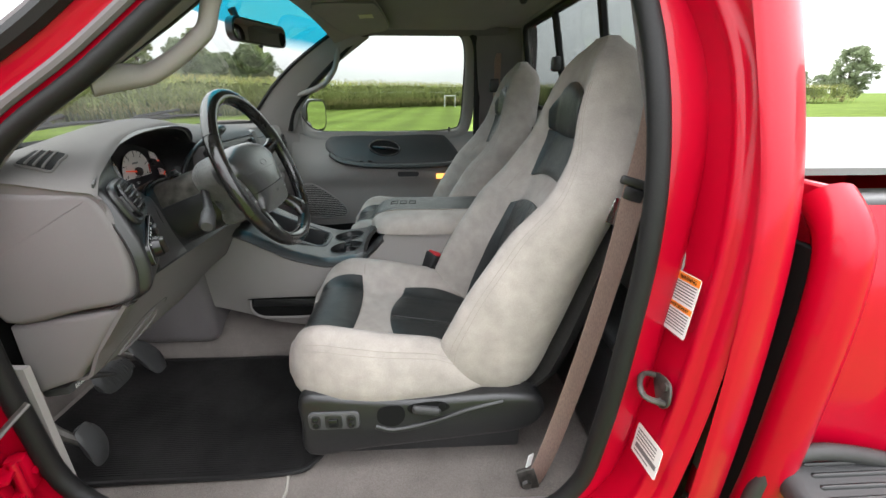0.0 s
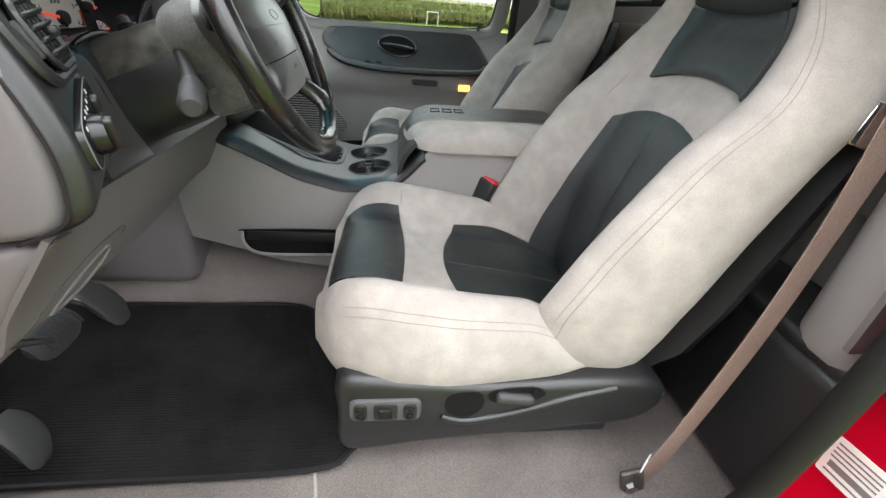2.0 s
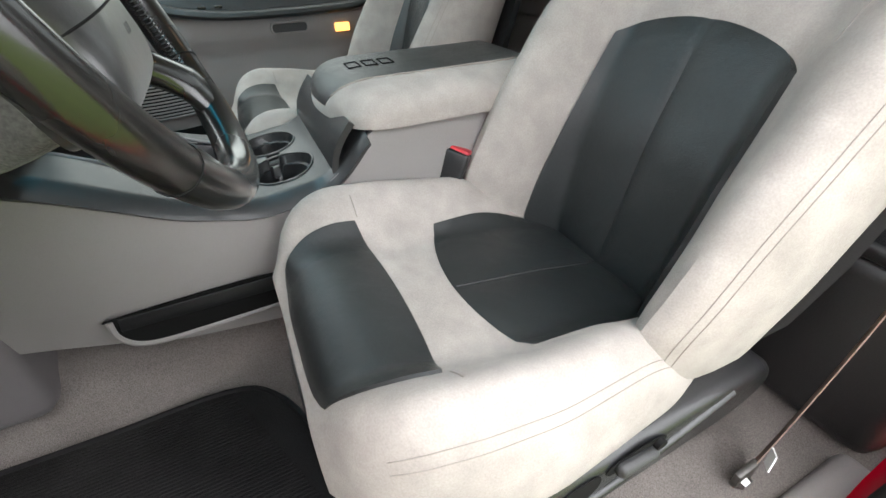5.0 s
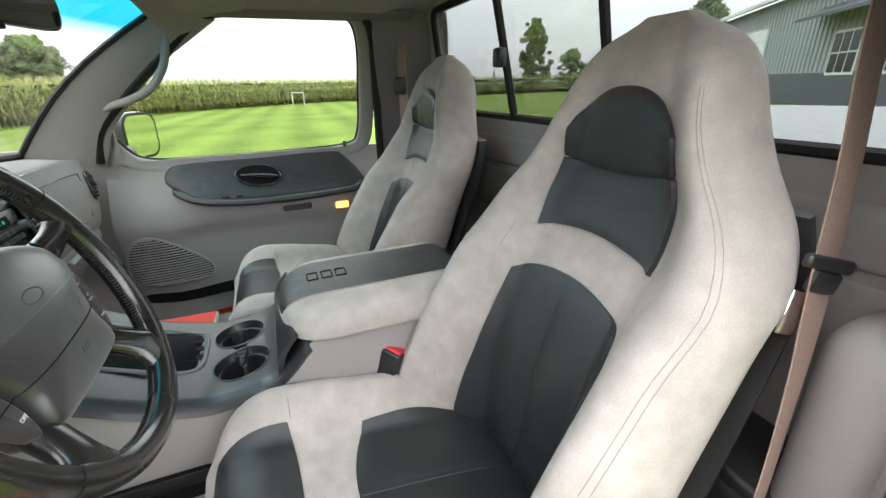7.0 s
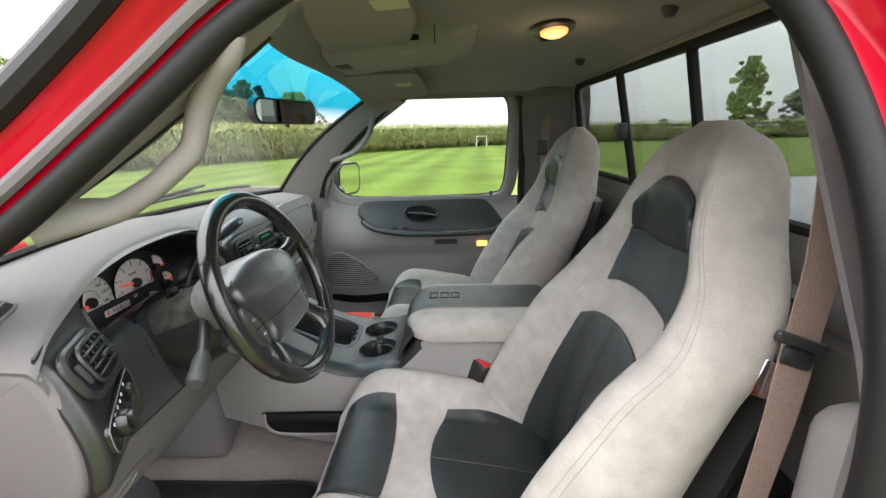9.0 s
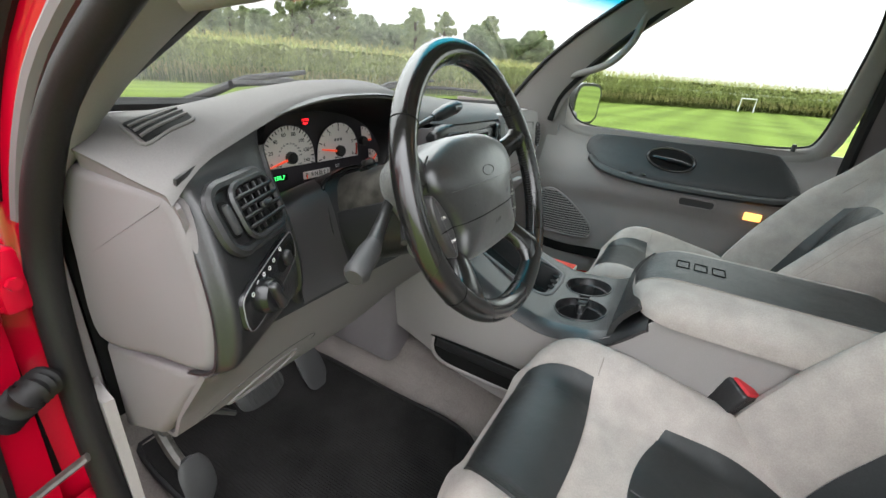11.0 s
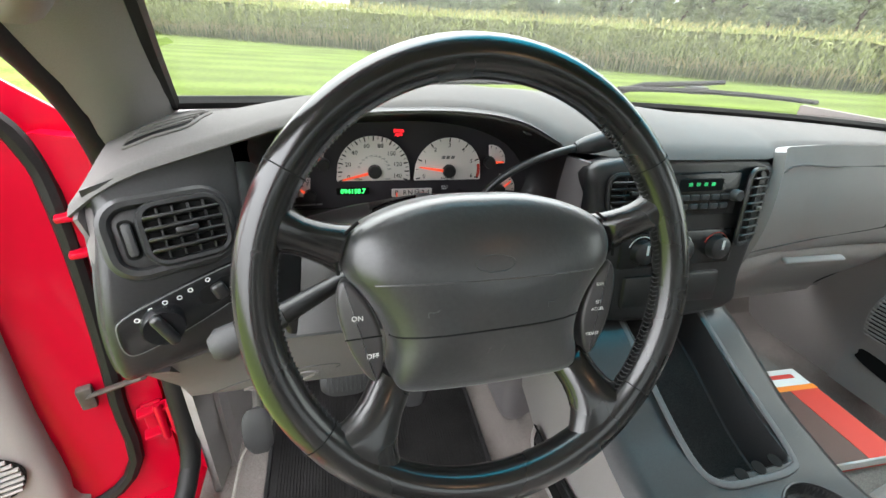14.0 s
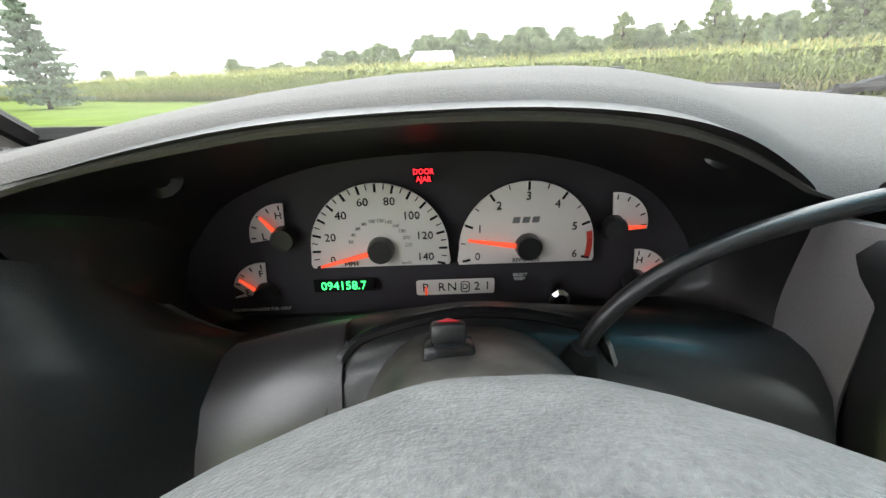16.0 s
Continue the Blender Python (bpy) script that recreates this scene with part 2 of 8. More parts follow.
def sheet(fn, us, vs, thick=0.0):
    """A curved sheet of fn(u, v); with thickness it is a closed slab behind its face."""
    top = [[Vector(fn(u, v)) for v in vs] for u in us]
    nu, nv = len(us), len(vs)
    V = [tuple(p) for row in top for p in row]
    F = [(i * nv + j, (i + 1) * nv + j, (i + 1) * nv + j + 1, i * nv + j + 1) for i in range(nu - 1) for j in range(nv - 1)]
    if thick:
        n0 = len(V)
        for i in range(nu):
            for j in range(nv):
                a = top[min(i + 1, nu - 1)][j] - top[max(i - 1, 0)][j]
                b = top[i][min(j + 1, nv - 1)] - top[i][max(j - 1, 0)]
                n = a.cross(b)
                n = n.normalized() if n.length > 1e-9 else Vector((0, 0, 1))
                V.append(tuple(top[i][j] - n * thick))
        F += [(n0 + i * nv + j, n0 + i * nv + j + 1, n0 + (i + 1) * nv + j + 1, n0 + (i + 1) * nv + j) for i in range(nu - 1) for j in range(nv - 1)]
        rim = [(i, 0) for i in range(nu)] + [(nu - 1, j) for j in range(1, nv)] + [(i, nv - 1) for i in range(nu - 2, -1, -1)] + [(0, j) for j in range(nv - 2, 0, -1)]
        ids = [i * nv + j for i, j in rim]
        for a, b in zip(ids, ids[1:] + ids[:1]):
            F.append((b, a, n0 + a, n0 + b))
    return V, F


def tube(pts, r, n=8, closed=False, flat=1.0):
    """A rod along points; r a number or one for each point; flat squeezes it across."""
    P = [Vector(p) for p in pts]
    rs = [r] * len(P) if isinstance(r, (int, float)) else list(r)
    rings, up = [], None
    for i, p in enumerate(P):
        d = (P[(i + 1) % len(P)] - P[i - 1]) if closed or 0 < i < len(P) - 1 else (P[1] - P[0] if i == 0 else P[-1] - P[-2])
        d.normalize()
        if up is None:
            up = Vector((0, 0, 1)) if abs(d.z) < 0.9 else Vector((1, 0, 0))
        side = d.cross(up).normalized()
        up = side.cross(d).normalized()
        rings.append([p + side * (rs[i] * math.cos(2 * math.pi * k / n)) + up * (rs[i] * flat * math.sin(2 * math.pi * k / n)) for k in range(n)])
    if closed:
        rings.append(rings[0])
        return loft(rings, cap=False)
    return loft(rings)


def smooth_path(pts, per=8, closed=False):
    """Catmull-Rom points through pts."""
    P = [Vector(p) for p in pts]
    n = len(P)
    out = []
    for i in range(n if closed else n - 1):
        a, b, c, d = (P[(i + k) % n] if closed else P[min(max(i + k, 0), n - 1)] for k in (-1, 0, 1, 2))
        for k in range(per):
            t = k / per
            out.append(0.5 * ((2 * b) + (c - a) * t + (2 * a - 5 * b + 4 * c - d) * t * t + (3 * b - a - 3 * c + d) * t ** 3))
    if not closed:
        out.append(P[-1])
    return out


def rbox(size, r=0.01, seg=2, at=(0, 0, 0), rot=(0, 0, 0)):
    """A box with rounded edges."""
    bm = bmesh.new()
    bmesh.ops.create_cube(bm, size=1.0, matrix=Matrix.Diagonal((*size, 1)))
    if r:
        bmesh.ops.bevel(bm, geom=list(bm.edges), offset=min(r, min(size) * 0.49), segments=seg, affect="EDGES", profile=0.5)
    return moved(drain(bm), pose(*at, *rot))


def drain(bm):
    bm.verts.index_update()
    g = [tuple(v.co) for v in bm.verts], [tuple(v.index for v in f.verts) for f in bm.faces]
    bm.free()
    return g


def plate(outline, depth, r=0.0, m=None, seg=2):
    """A flat outline in x and y, raised by depth along z, with its edges rounded by r."""
    bm = bmesh.new()
    vs = [bm.verts.new((x, y, 0)) for x, y in outline]
    f = bm.faces.new(vs)
    f.normal_update()
    if f.normal.z < 0:
        f.normal_flip()
    got = bmesh.ops.extrude_face_region(bm, geom=[f])
    top = [v for v in got["geom"] if isinstance(v, bmesh.types.BMVert)]
    bmesh.ops.translate(bm, verts=top, vec=(0, 0, depth))
    f2 = [g for g in got["geom"] if isinstance(g, bmesh.types.BMFace)][0]
    f.normal_flip()
    if r:
        bmesh.ops.bevel(bm, geom=list(f2.edges), offset=r, segments=seg, affect="EDGES", profile=0.5)
    g = drain(bm)
    return moved(g, m) if m is not None else g


def lathe(profile, n=24, m=None):
    """Radius and height pairs turned round z."""
    rings = [[(r * math.cos(2 * math.pi * k / n), r * math.sin(2 * math.pi * k / n), z) for k in range(n)] for r, z in profile]
    g = loft(rings)
    return moved(g, m) if m is not None else g


def round_rect(w, h, r, n=5, cx=0.0, cy=0.0):
    out = []
    for sx, sy, a0 in ((1, 1, 0), (-1, 1, 90), (-1, -1, 180), (1, -1, 270)):
        for k in range(n + 1):
            a = radians(a0 + 90 * k / n)
            out.append((cx + sx * (w / 2 - r) + r * math.cos(a), cy + sy * (h / 2 - r) + r * math.sin(a)))
    return out


def to_mesh(name, g, mat, angle=40):
    me = bpy.data.meshes.new(name)
    me.from_pydata([tuple(p) for p in g[0]], [], g[1])
    bm = bmesh.new()
    bm.from_mesh(me)
    bmesh.ops.recalc_face_normals(bm, faces=bm.faces)
    bm.to_mesh(me)
    bm.free()
    me.shade_smooth()
    me.set_sharp_from_angle(angle=radians(angle))
    me.materials.append(mat)
    return me


def thing(name, label, category, at=(0, 0, 0), group="", kind=""):
    ob = new(name)
    ob.empty_display_size = 0.05
    ob.location = at
    return tagged(ob, label, category, group, kind)


def adopt(ob, parent):
    """Parts are built in world places; only a thing's root stands off the origin."""
    ob.parent = parent
    if parent.parent is None and parent.data is None:
        ob.matrix_parent_inverse = Matrix.Translation(-parent.location)


def part(name, g, mat, parent, label="", angle=40):
    """One mesh under a thing or part; g is in world places."""
    ob = new(name, to_mesh(name, g, mat, angle))
    adopt(ob, parent)
    return tagged(ob, label)


def solid(name, g, mat, label, category, group="", kind="", angle=40):
    return tagged(new(name, to_mesh(name, g, mat, angle)), label, category, group, kind)


def clamp(x, a=0.0, b=1.0):
    return min(max(x, a), b)


def smoothstep(a, b, x):
    t = clamp((x - a) / (b - a))
    return t * t * (3 - 2 * t)


def interp(x, table):
    """Smooth values between rows of (x, value)."""
    if x <= table[0][0]:
        return table[0][1]
    for (a, va), (b, vb) in zip(table, table[1:]):
        if x <= b:
            return va + (vb - va) * (x - a) / (b - a)
    return table[-1][1]


def softly(x, table):
    """As interp, rounded at the rows."""
    h = 0.018
    return sum(interp(x + k * h, table) for k in (-1, -0.5, 0, 0.5, 1)) / 5


def steps(a, b, n):
    return [a + (b - a) * i / (n - 1) for i in range(n)]


def lettering(text, size, m, mat, parent, name="lettering", extrude=0.0002, squeeze=1.0):
    """Raised flat letters, centred, by Blender's own font; m places them."""
    cu = bpy.data.curves.new(name, "FONT")
    cu.body, cu.size, cu.extrude = text, size, extrude
    cu.align_x, cu.align_y, cu.resolution_u = "CENTER", "CENTER", 2
    tmp = bpy.data.objects.new(name, cu)
    scene.collection.objects.link(tmp)
    me = bpy.data.meshes.new_from_object(tmp.evaluated_get(bpy.context.evaluated_depsgraph_get()))
    bpy.data.objects.remove(tmp)
    me.transform(m @ Matrix.Diagonal((squeeze, 1, 1, 1)))
    me.name = name
    me.materials.clear()
    me.materials.append(mat)
    ob = new(name, me)
    adopt(ob, parent)
    return ob


def facing(x, y, z, to="-y", turn=0.0, lean=0.0):
    """A frame at a place whose z looks along 'to', with its y upwards."""
    rz = {"-y": 0, "-x": -90, "+x": 90, "+y": 180}[to]
    return pose(x, y, z, 0, 0, rz) @ pose(0, 0, 0, 90 - lean, 0, 0) @ pose(0, 0, 0, 0, 0, turn)


# ---- ground and distance: simple sheets first ----
def grass_material():
    m = material("lawn", (0.118, 0.166, 0.034), 1.0, grain=0.35, grain_scale=9, stain=0.25, stain_scale=0.35, spec=0.05)
    t = m.node_tree
    b = t.nodes["Principled BSDF"]
    link = b.inputs["Base Color"].links[0]
    wave = t.nodes.new("ShaderNodeTexWave")
    wave.bands_direction = "Y"
    wave.inputs["Scale"].default_value, wave.inputs["Distortion"].default_value = 0.16, 0.6
    tc = t.nodes.new("ShaderNodeTexCoord")
    mp = t.nodes.new("ShaderNodeMapping")
    mp.inputs["Rotation"].default_value = (0, 0, radians(4))
    t.links.new(tc.outputs["Object"], mp.inputs["Vector"])
    t.links.new(mp.outputs["Vector"], wave.inputs["Vector"])
    mr = t.nodes.new("ShaderNodeMapRange")
    mr.inputs["To Min"].default_value, mr.inputs["To Max"].default_value = 0.86, 1.16
    t.links.new(wave.outputs["Fac"], mr.inputs["Value"])
    mul = t.nodes.new("ShaderNodeMixRGB")
    mul.blend_type = "MULTIPLY"
    mul.inputs[0].default_value = 1.0
    t.links.new(link.from_socket, mul.inputs[1])
    t.links.new(mr.outputs["Result"], mul.inputs[2])
    t.links.new(mul.outputs[0], b.inputs["Base Color"])
    return m


LAWN = grass_material()
gx = [-1500, -300, -100, -40, -15, 0, 15, 40, 100, 300, 1500]
solid("ground", sheet(lambda x, y: (x, y, 0), gx, gx), LAWN, "bright green mown lawn with pale mowing stripes", "lawn", kind="structure")

# ---- the cab: opening of the driver's door ----
SEAL = smooth_path([(-0.800, 0.622, 0.74), (-0.799, 0.656, 0.90), (-0.793, 0.668, 1.10), (-0.783, 0.656, 1.22), (-0.766, 0.575, 1.352),
                    (-0.743, 0.428, 1.461), (-0.717, 0.303, 1.564), (-0.701, 0.212, 1.638), (-0.688, 0.118, 1.688), (-0.678, 0.02, 1.700), (-0.678, -0.16, 1.702),
                    (-0.692, -0.278, 1.668), (-0.730, -0.338, 1.565), (-0.790, -0.356, 1.42), (-0.825, -0.360, 1.25), (-0.836, -0.347, 1.05),
                    (-0.838, -0.327, 0.86), (-0.838, -0.297, 0.74), (-0.838, -0.20, 0.675), (-0.838, 0.10, 0.660), (-0.824, 0.45, 0.668)], 5, True)


def ring_out(d, x_out):
    """The opening's loop moved outwards: d by the place round it, x by x_out(point)."""
    out = []
    n = len(SEAL)
    for i, p in enumerate(SEAL):
        t = SEAL[(i + 1) % n] - SEAL[i - 1]
        nrm = Vector((0, t.z, -t.y)).normalized()
        if nrm.dot(Vector((0, p.y - 0.12, p.z - 1.15))) < 0:
            nrm = -nrm
        k = d(p, nrm)
        q = p + nrm * k
        out.append(Vector((x_out(p), q.y, q.z)))
    return out


def side_of(p, nrm):
    """1 at the rear edge, 0 at the sloping front and top."""
    return clamp(-nrm.y) * smoothstep(1.68, 1.45, p.z)


truck = thing("pickup_truck", "glossy red pickup truck parked on the lawn with an open door", "pickup truck")
# steps of the painted frame outwards from the seal: over the top and front (grow, out), and down the rear post (grow, out)
prof_jamb = [(0.004, 0.012, 0.000, 0.010), (0.010, 0.006, 0.025, 0.012), (0.014, 0.004, 0.060, 0.016), (0.018, 0.003, 0.079, 0.030), (0.022, 0.003, 0.0825, 0.034), (0.026, 0.004, 0.085, 0.010), (0.034, 0.002, 0.088, -0.018), (0.040, -0.003, 0.0885, -0.024), (0.045, -0.012, 0.086, -0.030), (0.048, -0.022, 0.087, -0.036),
             (0.052, -0.026, 0.096, -0.040), (0.056, -0.032, 0.104, -0.040), (0.060, -0.044, 0.107, -0.045), (0.066, -0.056, 0.108, -0.052), (0.074, -0.062, 0.113, -0.058), (0.078, -0.060, 0.122, -0.064)]


def jamb_ring(f_grow, f_out, r_grow, r_out):
    out = []
    n = len(SEAL)
    for i, p in enumerate(SEAL):
        t = SEAL[(i + 1) % n] - SEAL[i - 1]
        nrm = Vector((0, t.z, -t.y)).normalized()
        if nrm.dot(Vector((0, p.y - 0.12, p.z - 1.15))) < 0:
            nrm = -nrm
        k = side_of(p, nrm)
        q = p + nrm * (f_grow * (1 - k) + r_grow * k)
        out.append(Vector((p.x + f_out * (1 - 0.85 * smoothstep(-0.05, 0.42, p.y)) * (1 - k) + r_out * (1 - 0.5 * smoothstep(1.2, 1.4, p.z) * (r_out > 0)) * k, q.y, q.z)))
    return out


rings = [jamb_ring(*k) for k in prof_jamb]
part("door_frame", loft([[*r, r[0]] for r in rings], cap=False, closed=False), RED, truck, "", 75)
fi = [i for i, p in enumerate(SEAL) if p.z > 1.22 and p.y > -0.22]
fl = ring_out(lambda p, n: 0.026, lambda p: p.x - 0.006)
dr = ring_out(lambda p, n: 0.074, lambda p: p.x - 0.050 * (1 - 0.85 * smoothstep(-0.05, 0.42, p.y)) - 0.004)
dr2 = ring_out(lambda p, n: 0.090, lambda p: p.x - 0.050 * (1 - 0.85 * smoothstep(-0.05, 0.42, p.y)))
part("pinch_flange", tube([fl[i] for i in fi], 0.008, 8), FLANGE, truck, "grey pinch flange beside the seal")
part("drip_moulding", tube([dr[i] for i in fi], 0.014, 8), RUBBER, truck, "black drip moulding")
part("outer_edge", tube([dr2[i] for i in fi], 0.006, 6), FLANGE, truck)
part("weatherstrip", tube(SEAL, [0.0160 - 0.0025 * smoothstep(1.25, 1.36, p.z) * smoothstep(-0.1, 0.1, p.y) for p in SEAL], 12, True), RUBBER, truck, "black rubber door seal")

# outer side behind the door, wrapping round the cab's rear corner
def corner(a, z):
    """Outer side of the cab behind the door, rolling round to its rear wall."""
    lean = 0.34 * 0.06 * math.log1p(math.exp((z - 1.30) / 0.06))
    r = 0.098 + 0.02 * clamp((z - 1.3) / 0.3)
    x0 = -0.902 - 0.012 * math.sin(clamp((z - 0.6) / 0.7) * math.pi) + lean
    y0 = -0.474 + 0.035 * clamp((z - 1.30) / 0.35)
    if a < 0:
        return (x0 + 0.006 * (-a) ** 2, y0 - 0.010 * a, z)
    t = a * math.pi / 2
    return (x0 + r * (1 - math.cos(t)), y0 - r * math.sin(t), z)


part("cab_corner", sheet(corner, [-1, -0.6, -0.3, *steps(0, 1, 12)], steps(0.52, 1.70, 40), 0.012), RED, truck, "", 80)
part("cab_back", rbox((1.55, 0.03, 1.0), 0.01, 1, (0, -0.60, 0.80)), RED, truck)

# roof shell
part("roof", sheet(lambda x, y: (x, y, 1.815 - 0.075 * abs(x / 0.74) ** 3.5 - 0.05 * clamp((y - 0.15) / 0.3) ** 2 - 0.05 * clamp((-0.35 - y) / 0.25) ** 2),
                   steps(-0.735, 0.74, 17), steps(-0.56, 0.40, 12), -0.02), RED, truck)
part("hood", sheet(lambda x, y: (x, y, 1.13 - 0.10 * abs(x / 0.8) ** 3 - 0.10 * ((y - 0.95) / 1.3) ** 2), steps(-0.82, 0.82, 9), steps(0.98, 2.2, 9), -0.02), RED, truck)
part("front_fender", sheet(lambda y, z: (-0.90 - 0.02 * math.sin(3 * z), y, z), steps(0.78, 2.1, 8), steps(0.45, 1.12, 6), 0.02), RED, truck)
part("front_fender", sheet(lambda y, z: (0.90 + 0.02 * math.sin(3 * z), y, z), steps(0.78, 2.1, 8), steps(0.45, 1.12, 6), 0.02), RED, truck)
part("grille", rbox((1.7, 0.06, 0.55), 0.02, 2, (0, 2.2, 0.78)), RED, truck)
part("rocker", rbox((0.14, 1.3, 0.16), 0.03, 3, (-0.88, 0.12, 0.545)), RED, truck)

# stepside bed
part("bed_side", sheet(lambda y, z: (-0.882 + 0.07 * clamp((z - 1.0) / 0.27) ** 2.5 + 0.010 * math.sin((z - 0.7) * 6), y, z), steps(-0.610, -2.4, 12), steps(0.62, 1.27, 8), 0.02), RED, truck)
part("bed_corner", tube(smooth_path([(-0.866, -0.612, 0.60), (-0.884, -0.612, 0.80), (-0.888, -0.612, 1.02), (-0.884, -0.612, 1.16), (-0.868, -0.613, 1.240), (-0.82, -0.620, 1.284)], 6), 0.034, 14), RED, truck, "", 60)
# added black box, stands for the shade in the open gap
part("gap_filler", rbox((0.075, 0.012, 0.66), 0.003, 1, (-0.838, -0.590, 0.89)), BLACK_P, truck, "black box for the shade between cab and bed")
part("bed_front", rbox((1.62, 0.02, 0.70), 0.004, 1, (0, -0.63, 0.95)), RED, truck)
part("bed_side", sheet(lambda y, z: (0.80, y, z), steps(-0.62, -2.4, 6), steps(0.62, 1.27, 4), 0.02), RED, truck)
part("tailgate", rbox((1.62, 0.04, 0.65), 0.01, 2, (0, -2.42, 0.95)), RED, truck)
part("bed_rail", rbox((0.085, 1.74, 0.030), 0.012, 3, (-0.762, -1.55, 1.262)), PLASTIC_K, truck, "black plastic bed rail cap")
part("bed_rail", rbox((0.10, 1.80, 0.035), 0.014, 3, (0.775, -1.52, 1.285)), PLASTIC_K, truck, "black plastic bed rail cap")
part("tonneau_cover", sheet(lambda x, y: (x, y, 1.298 + 0.012 * math.cos(x * 2.0)), steps(-0.73, 0.73, 9), steps(-0.66, -2.4, 9), 0.012), TONNEAU, truck, "light grey vinyl bed cover")


def flare(a, k):
    """Round rear fender: a along the arc, k across."""
    c = Vector((0, -1.55, 0.58))
    r = 0.60 + 0.09 * math.sin(math.pi * k * 0.5)
    return (-0.80 - 0.185 * math.sin(math.pi * k / 2) ** 0.7, c.y + r * math.cos(a), c.z + (r - 0.02) * math.sin(a) * (1 - 0.12 * k))


part("rear_fender", sheet(flare, [radians(a) for a in range(0, 181, 12)], [1.0, 0.85, 0.7, 0.5, 0.3, 0.15, 0.0][::-1], 0.015), RED, truck)
step = part("step_pad", rbox((0.15, 0.42, 0.05), 0.022, 4, (-0.955, -0.815, 0.815), (0, -14, 0)), PLASTIC_D, truck, "black ribbed plastic step")
part("step_rim", tube(smooth_path([(-0.890, -0.592, 0.70), (-0.896, -0.590, 0.79), (-0.899, -0.612, 0.858), (-0.902, -0.68, 0.876), (-0.902, -0.80, 0.850), (-0.902, -0.95, 0.80)], 6), 0.014, 10), PLASTIC_D, step)
for i in range(6):
    part("step_rib", rbox((0.008, 0.34, 0.010), 0.003, 1, (-0.905 - 0.018 * i, -0.815, 0.8525 - 0.0045 * i), (0, -14, 0)), PLASTIC_K, step)
for x in (-0.84, 0.84):
    for y in (-1.55, 1.55):
        tyre = part("wheel", lathe([(0.18, -0.11), (0.33, -0.12), (0.37, -0.09), (0.38, 0), (0.37, 0.09), (0.33, 0.12), (0.18, 0.11)], 28, pose(x, y, 0.38, 0, 90, 0)), RUBBER, truck, "black tyre")
        part("rim", lathe([(0.05, -0.10), (0.19, -0.105), (0.21, 0.105), (0.05, 0.10)], 20, pose(x, y, 0.38, 0, 90, 0)), STEEL, tyre)

# ---- inner shell ----
solid("floor", merge(sheet(lambda x, y: (x, y, 0.618 + 0.45 * clamp((y - 0.93) / 0.17) ** 1.3 + 0.10 * smoothstep(0.24, 0.10, abs(x)) * smoothstep(0.0, 0.3, y)),
                           steps(-0.815, 0.83, 40), steps(-0.60, 1.10, 34), 0.03)), CARPET, "taupe grey cab carpet, slightly worn", "carpet", kind="structure")


def header_y(x):
    """Rear edge of the windshield's header by the place across."""
    u = x / 0.665 if x > 0 else x / 0.578
    k = clamp(-u) ** 2
    return 0.405 - 0.045 * min(1.2, u * u) - 0.125 * min(1.2, k)


solid("ceiling", sheet(lambda x, b: (x, -0.50 + (header_y(x) - 0.004 + 0.50) * b, 1.757 - (0.085 - 0.060 * clamp((0.20 - b) / 0.20)) * abs(x / 0.70) ** 3 - 0.045 * clamp((b - 0.72) / 0.28) ** 2 - 0.03 * clamp((0.22 - b) / 0.22) ** 2 - 0.016 * clamp((0.055 - b) / 0.055) ** 2),
                       steps(-0.69, 0.70, 25), steps(0, 1, 24), -0.02), HEADLINER, "taupe fabric headliner of the cab", "headliner", kind="structure")
solid("wall_front", sheet(lambda x, z: (x, 1.08, z), steps(-0.84, 0.84, 3), steps(0.5, 1.24, 3), 0.03), PLASTIC_D, "dark firewall under the dashboard", "firewall", kind="structure")

# rear wall with the window opening
def rear_y(z):
    return -0.581 + 0.112 * clamp((z - 1.25) / 0.5)


WR = [(x, z) for x, z in round_rect(1.42, 0.330, 0.045, 5, 0, 1.530)]
WR = [(x * (1 - 0.30 * (z - 1.34)), z) for x, z in WR]


def rear_ring(loop, grow, dy):
    return [Vector((x + grow * (1 if x > 0 else -1), rear_y(z) + dy, z + grow * (1 if z > 1.52 else -1))) for x, z in loop]


def rear_outer(loop, dy):
    out = []
    for x, z in loop:
        ang = math.atan2((z - 1.522) / 0.19, x / 0.70)
        c, s = math.cos(ang), math.sin(ang)
        k = 1 / max(abs(c), abs(s))
        zz = 1.522 + s * k * (0.185 if s > 0 else 0.93)
        xx = c * k * (0.83 - 0.17 * smoothstep(1.3, 1.72, zz))
        out.append(Vector((xx, rear_y(max(zz, 0.9)) + dy, max(zz, 0.62))))
    return out


wall_r = loft([[*r, r[0]] for r in (rear_ring(WR, -0.004, -0.035), rear_ring(WR, 0.0, 0.0), rear_ring(WR, 0.02, 0.006), rear_outer(WR, 0.004), rear_outer(WR, -0.012))], cap=False, closed=False)
solid("wall_rear", wall_r, VINYL_G, "light grey trimmed rear cab wall", "cab wall", kind="structure")
rw = thing("window_1", "tinted sliding rear cab window with black rubber edging", "window", (0, -0.5, 1.34), kind="structure")
part("rubber_frame", tube([*rear_ring(WR, 0.0, -0.006)], 0.012, 8, True), RUBBER, rw)
part("pane", loft([rear_ring(WR, 0.006, -0.016), rear_ring(WR, 0.006, -0.020)]), GLASS_R, rw)
for sx in (-1, 1):
    part("slider_frame", tube([(sx * 0.190, rear_y(1.36) - 0.004, 1.360), (sx * 0.190, rear_y(1.69) - 0.004, 1.690)], 0.013, 6, flat=0.7), RUBBER, rw)
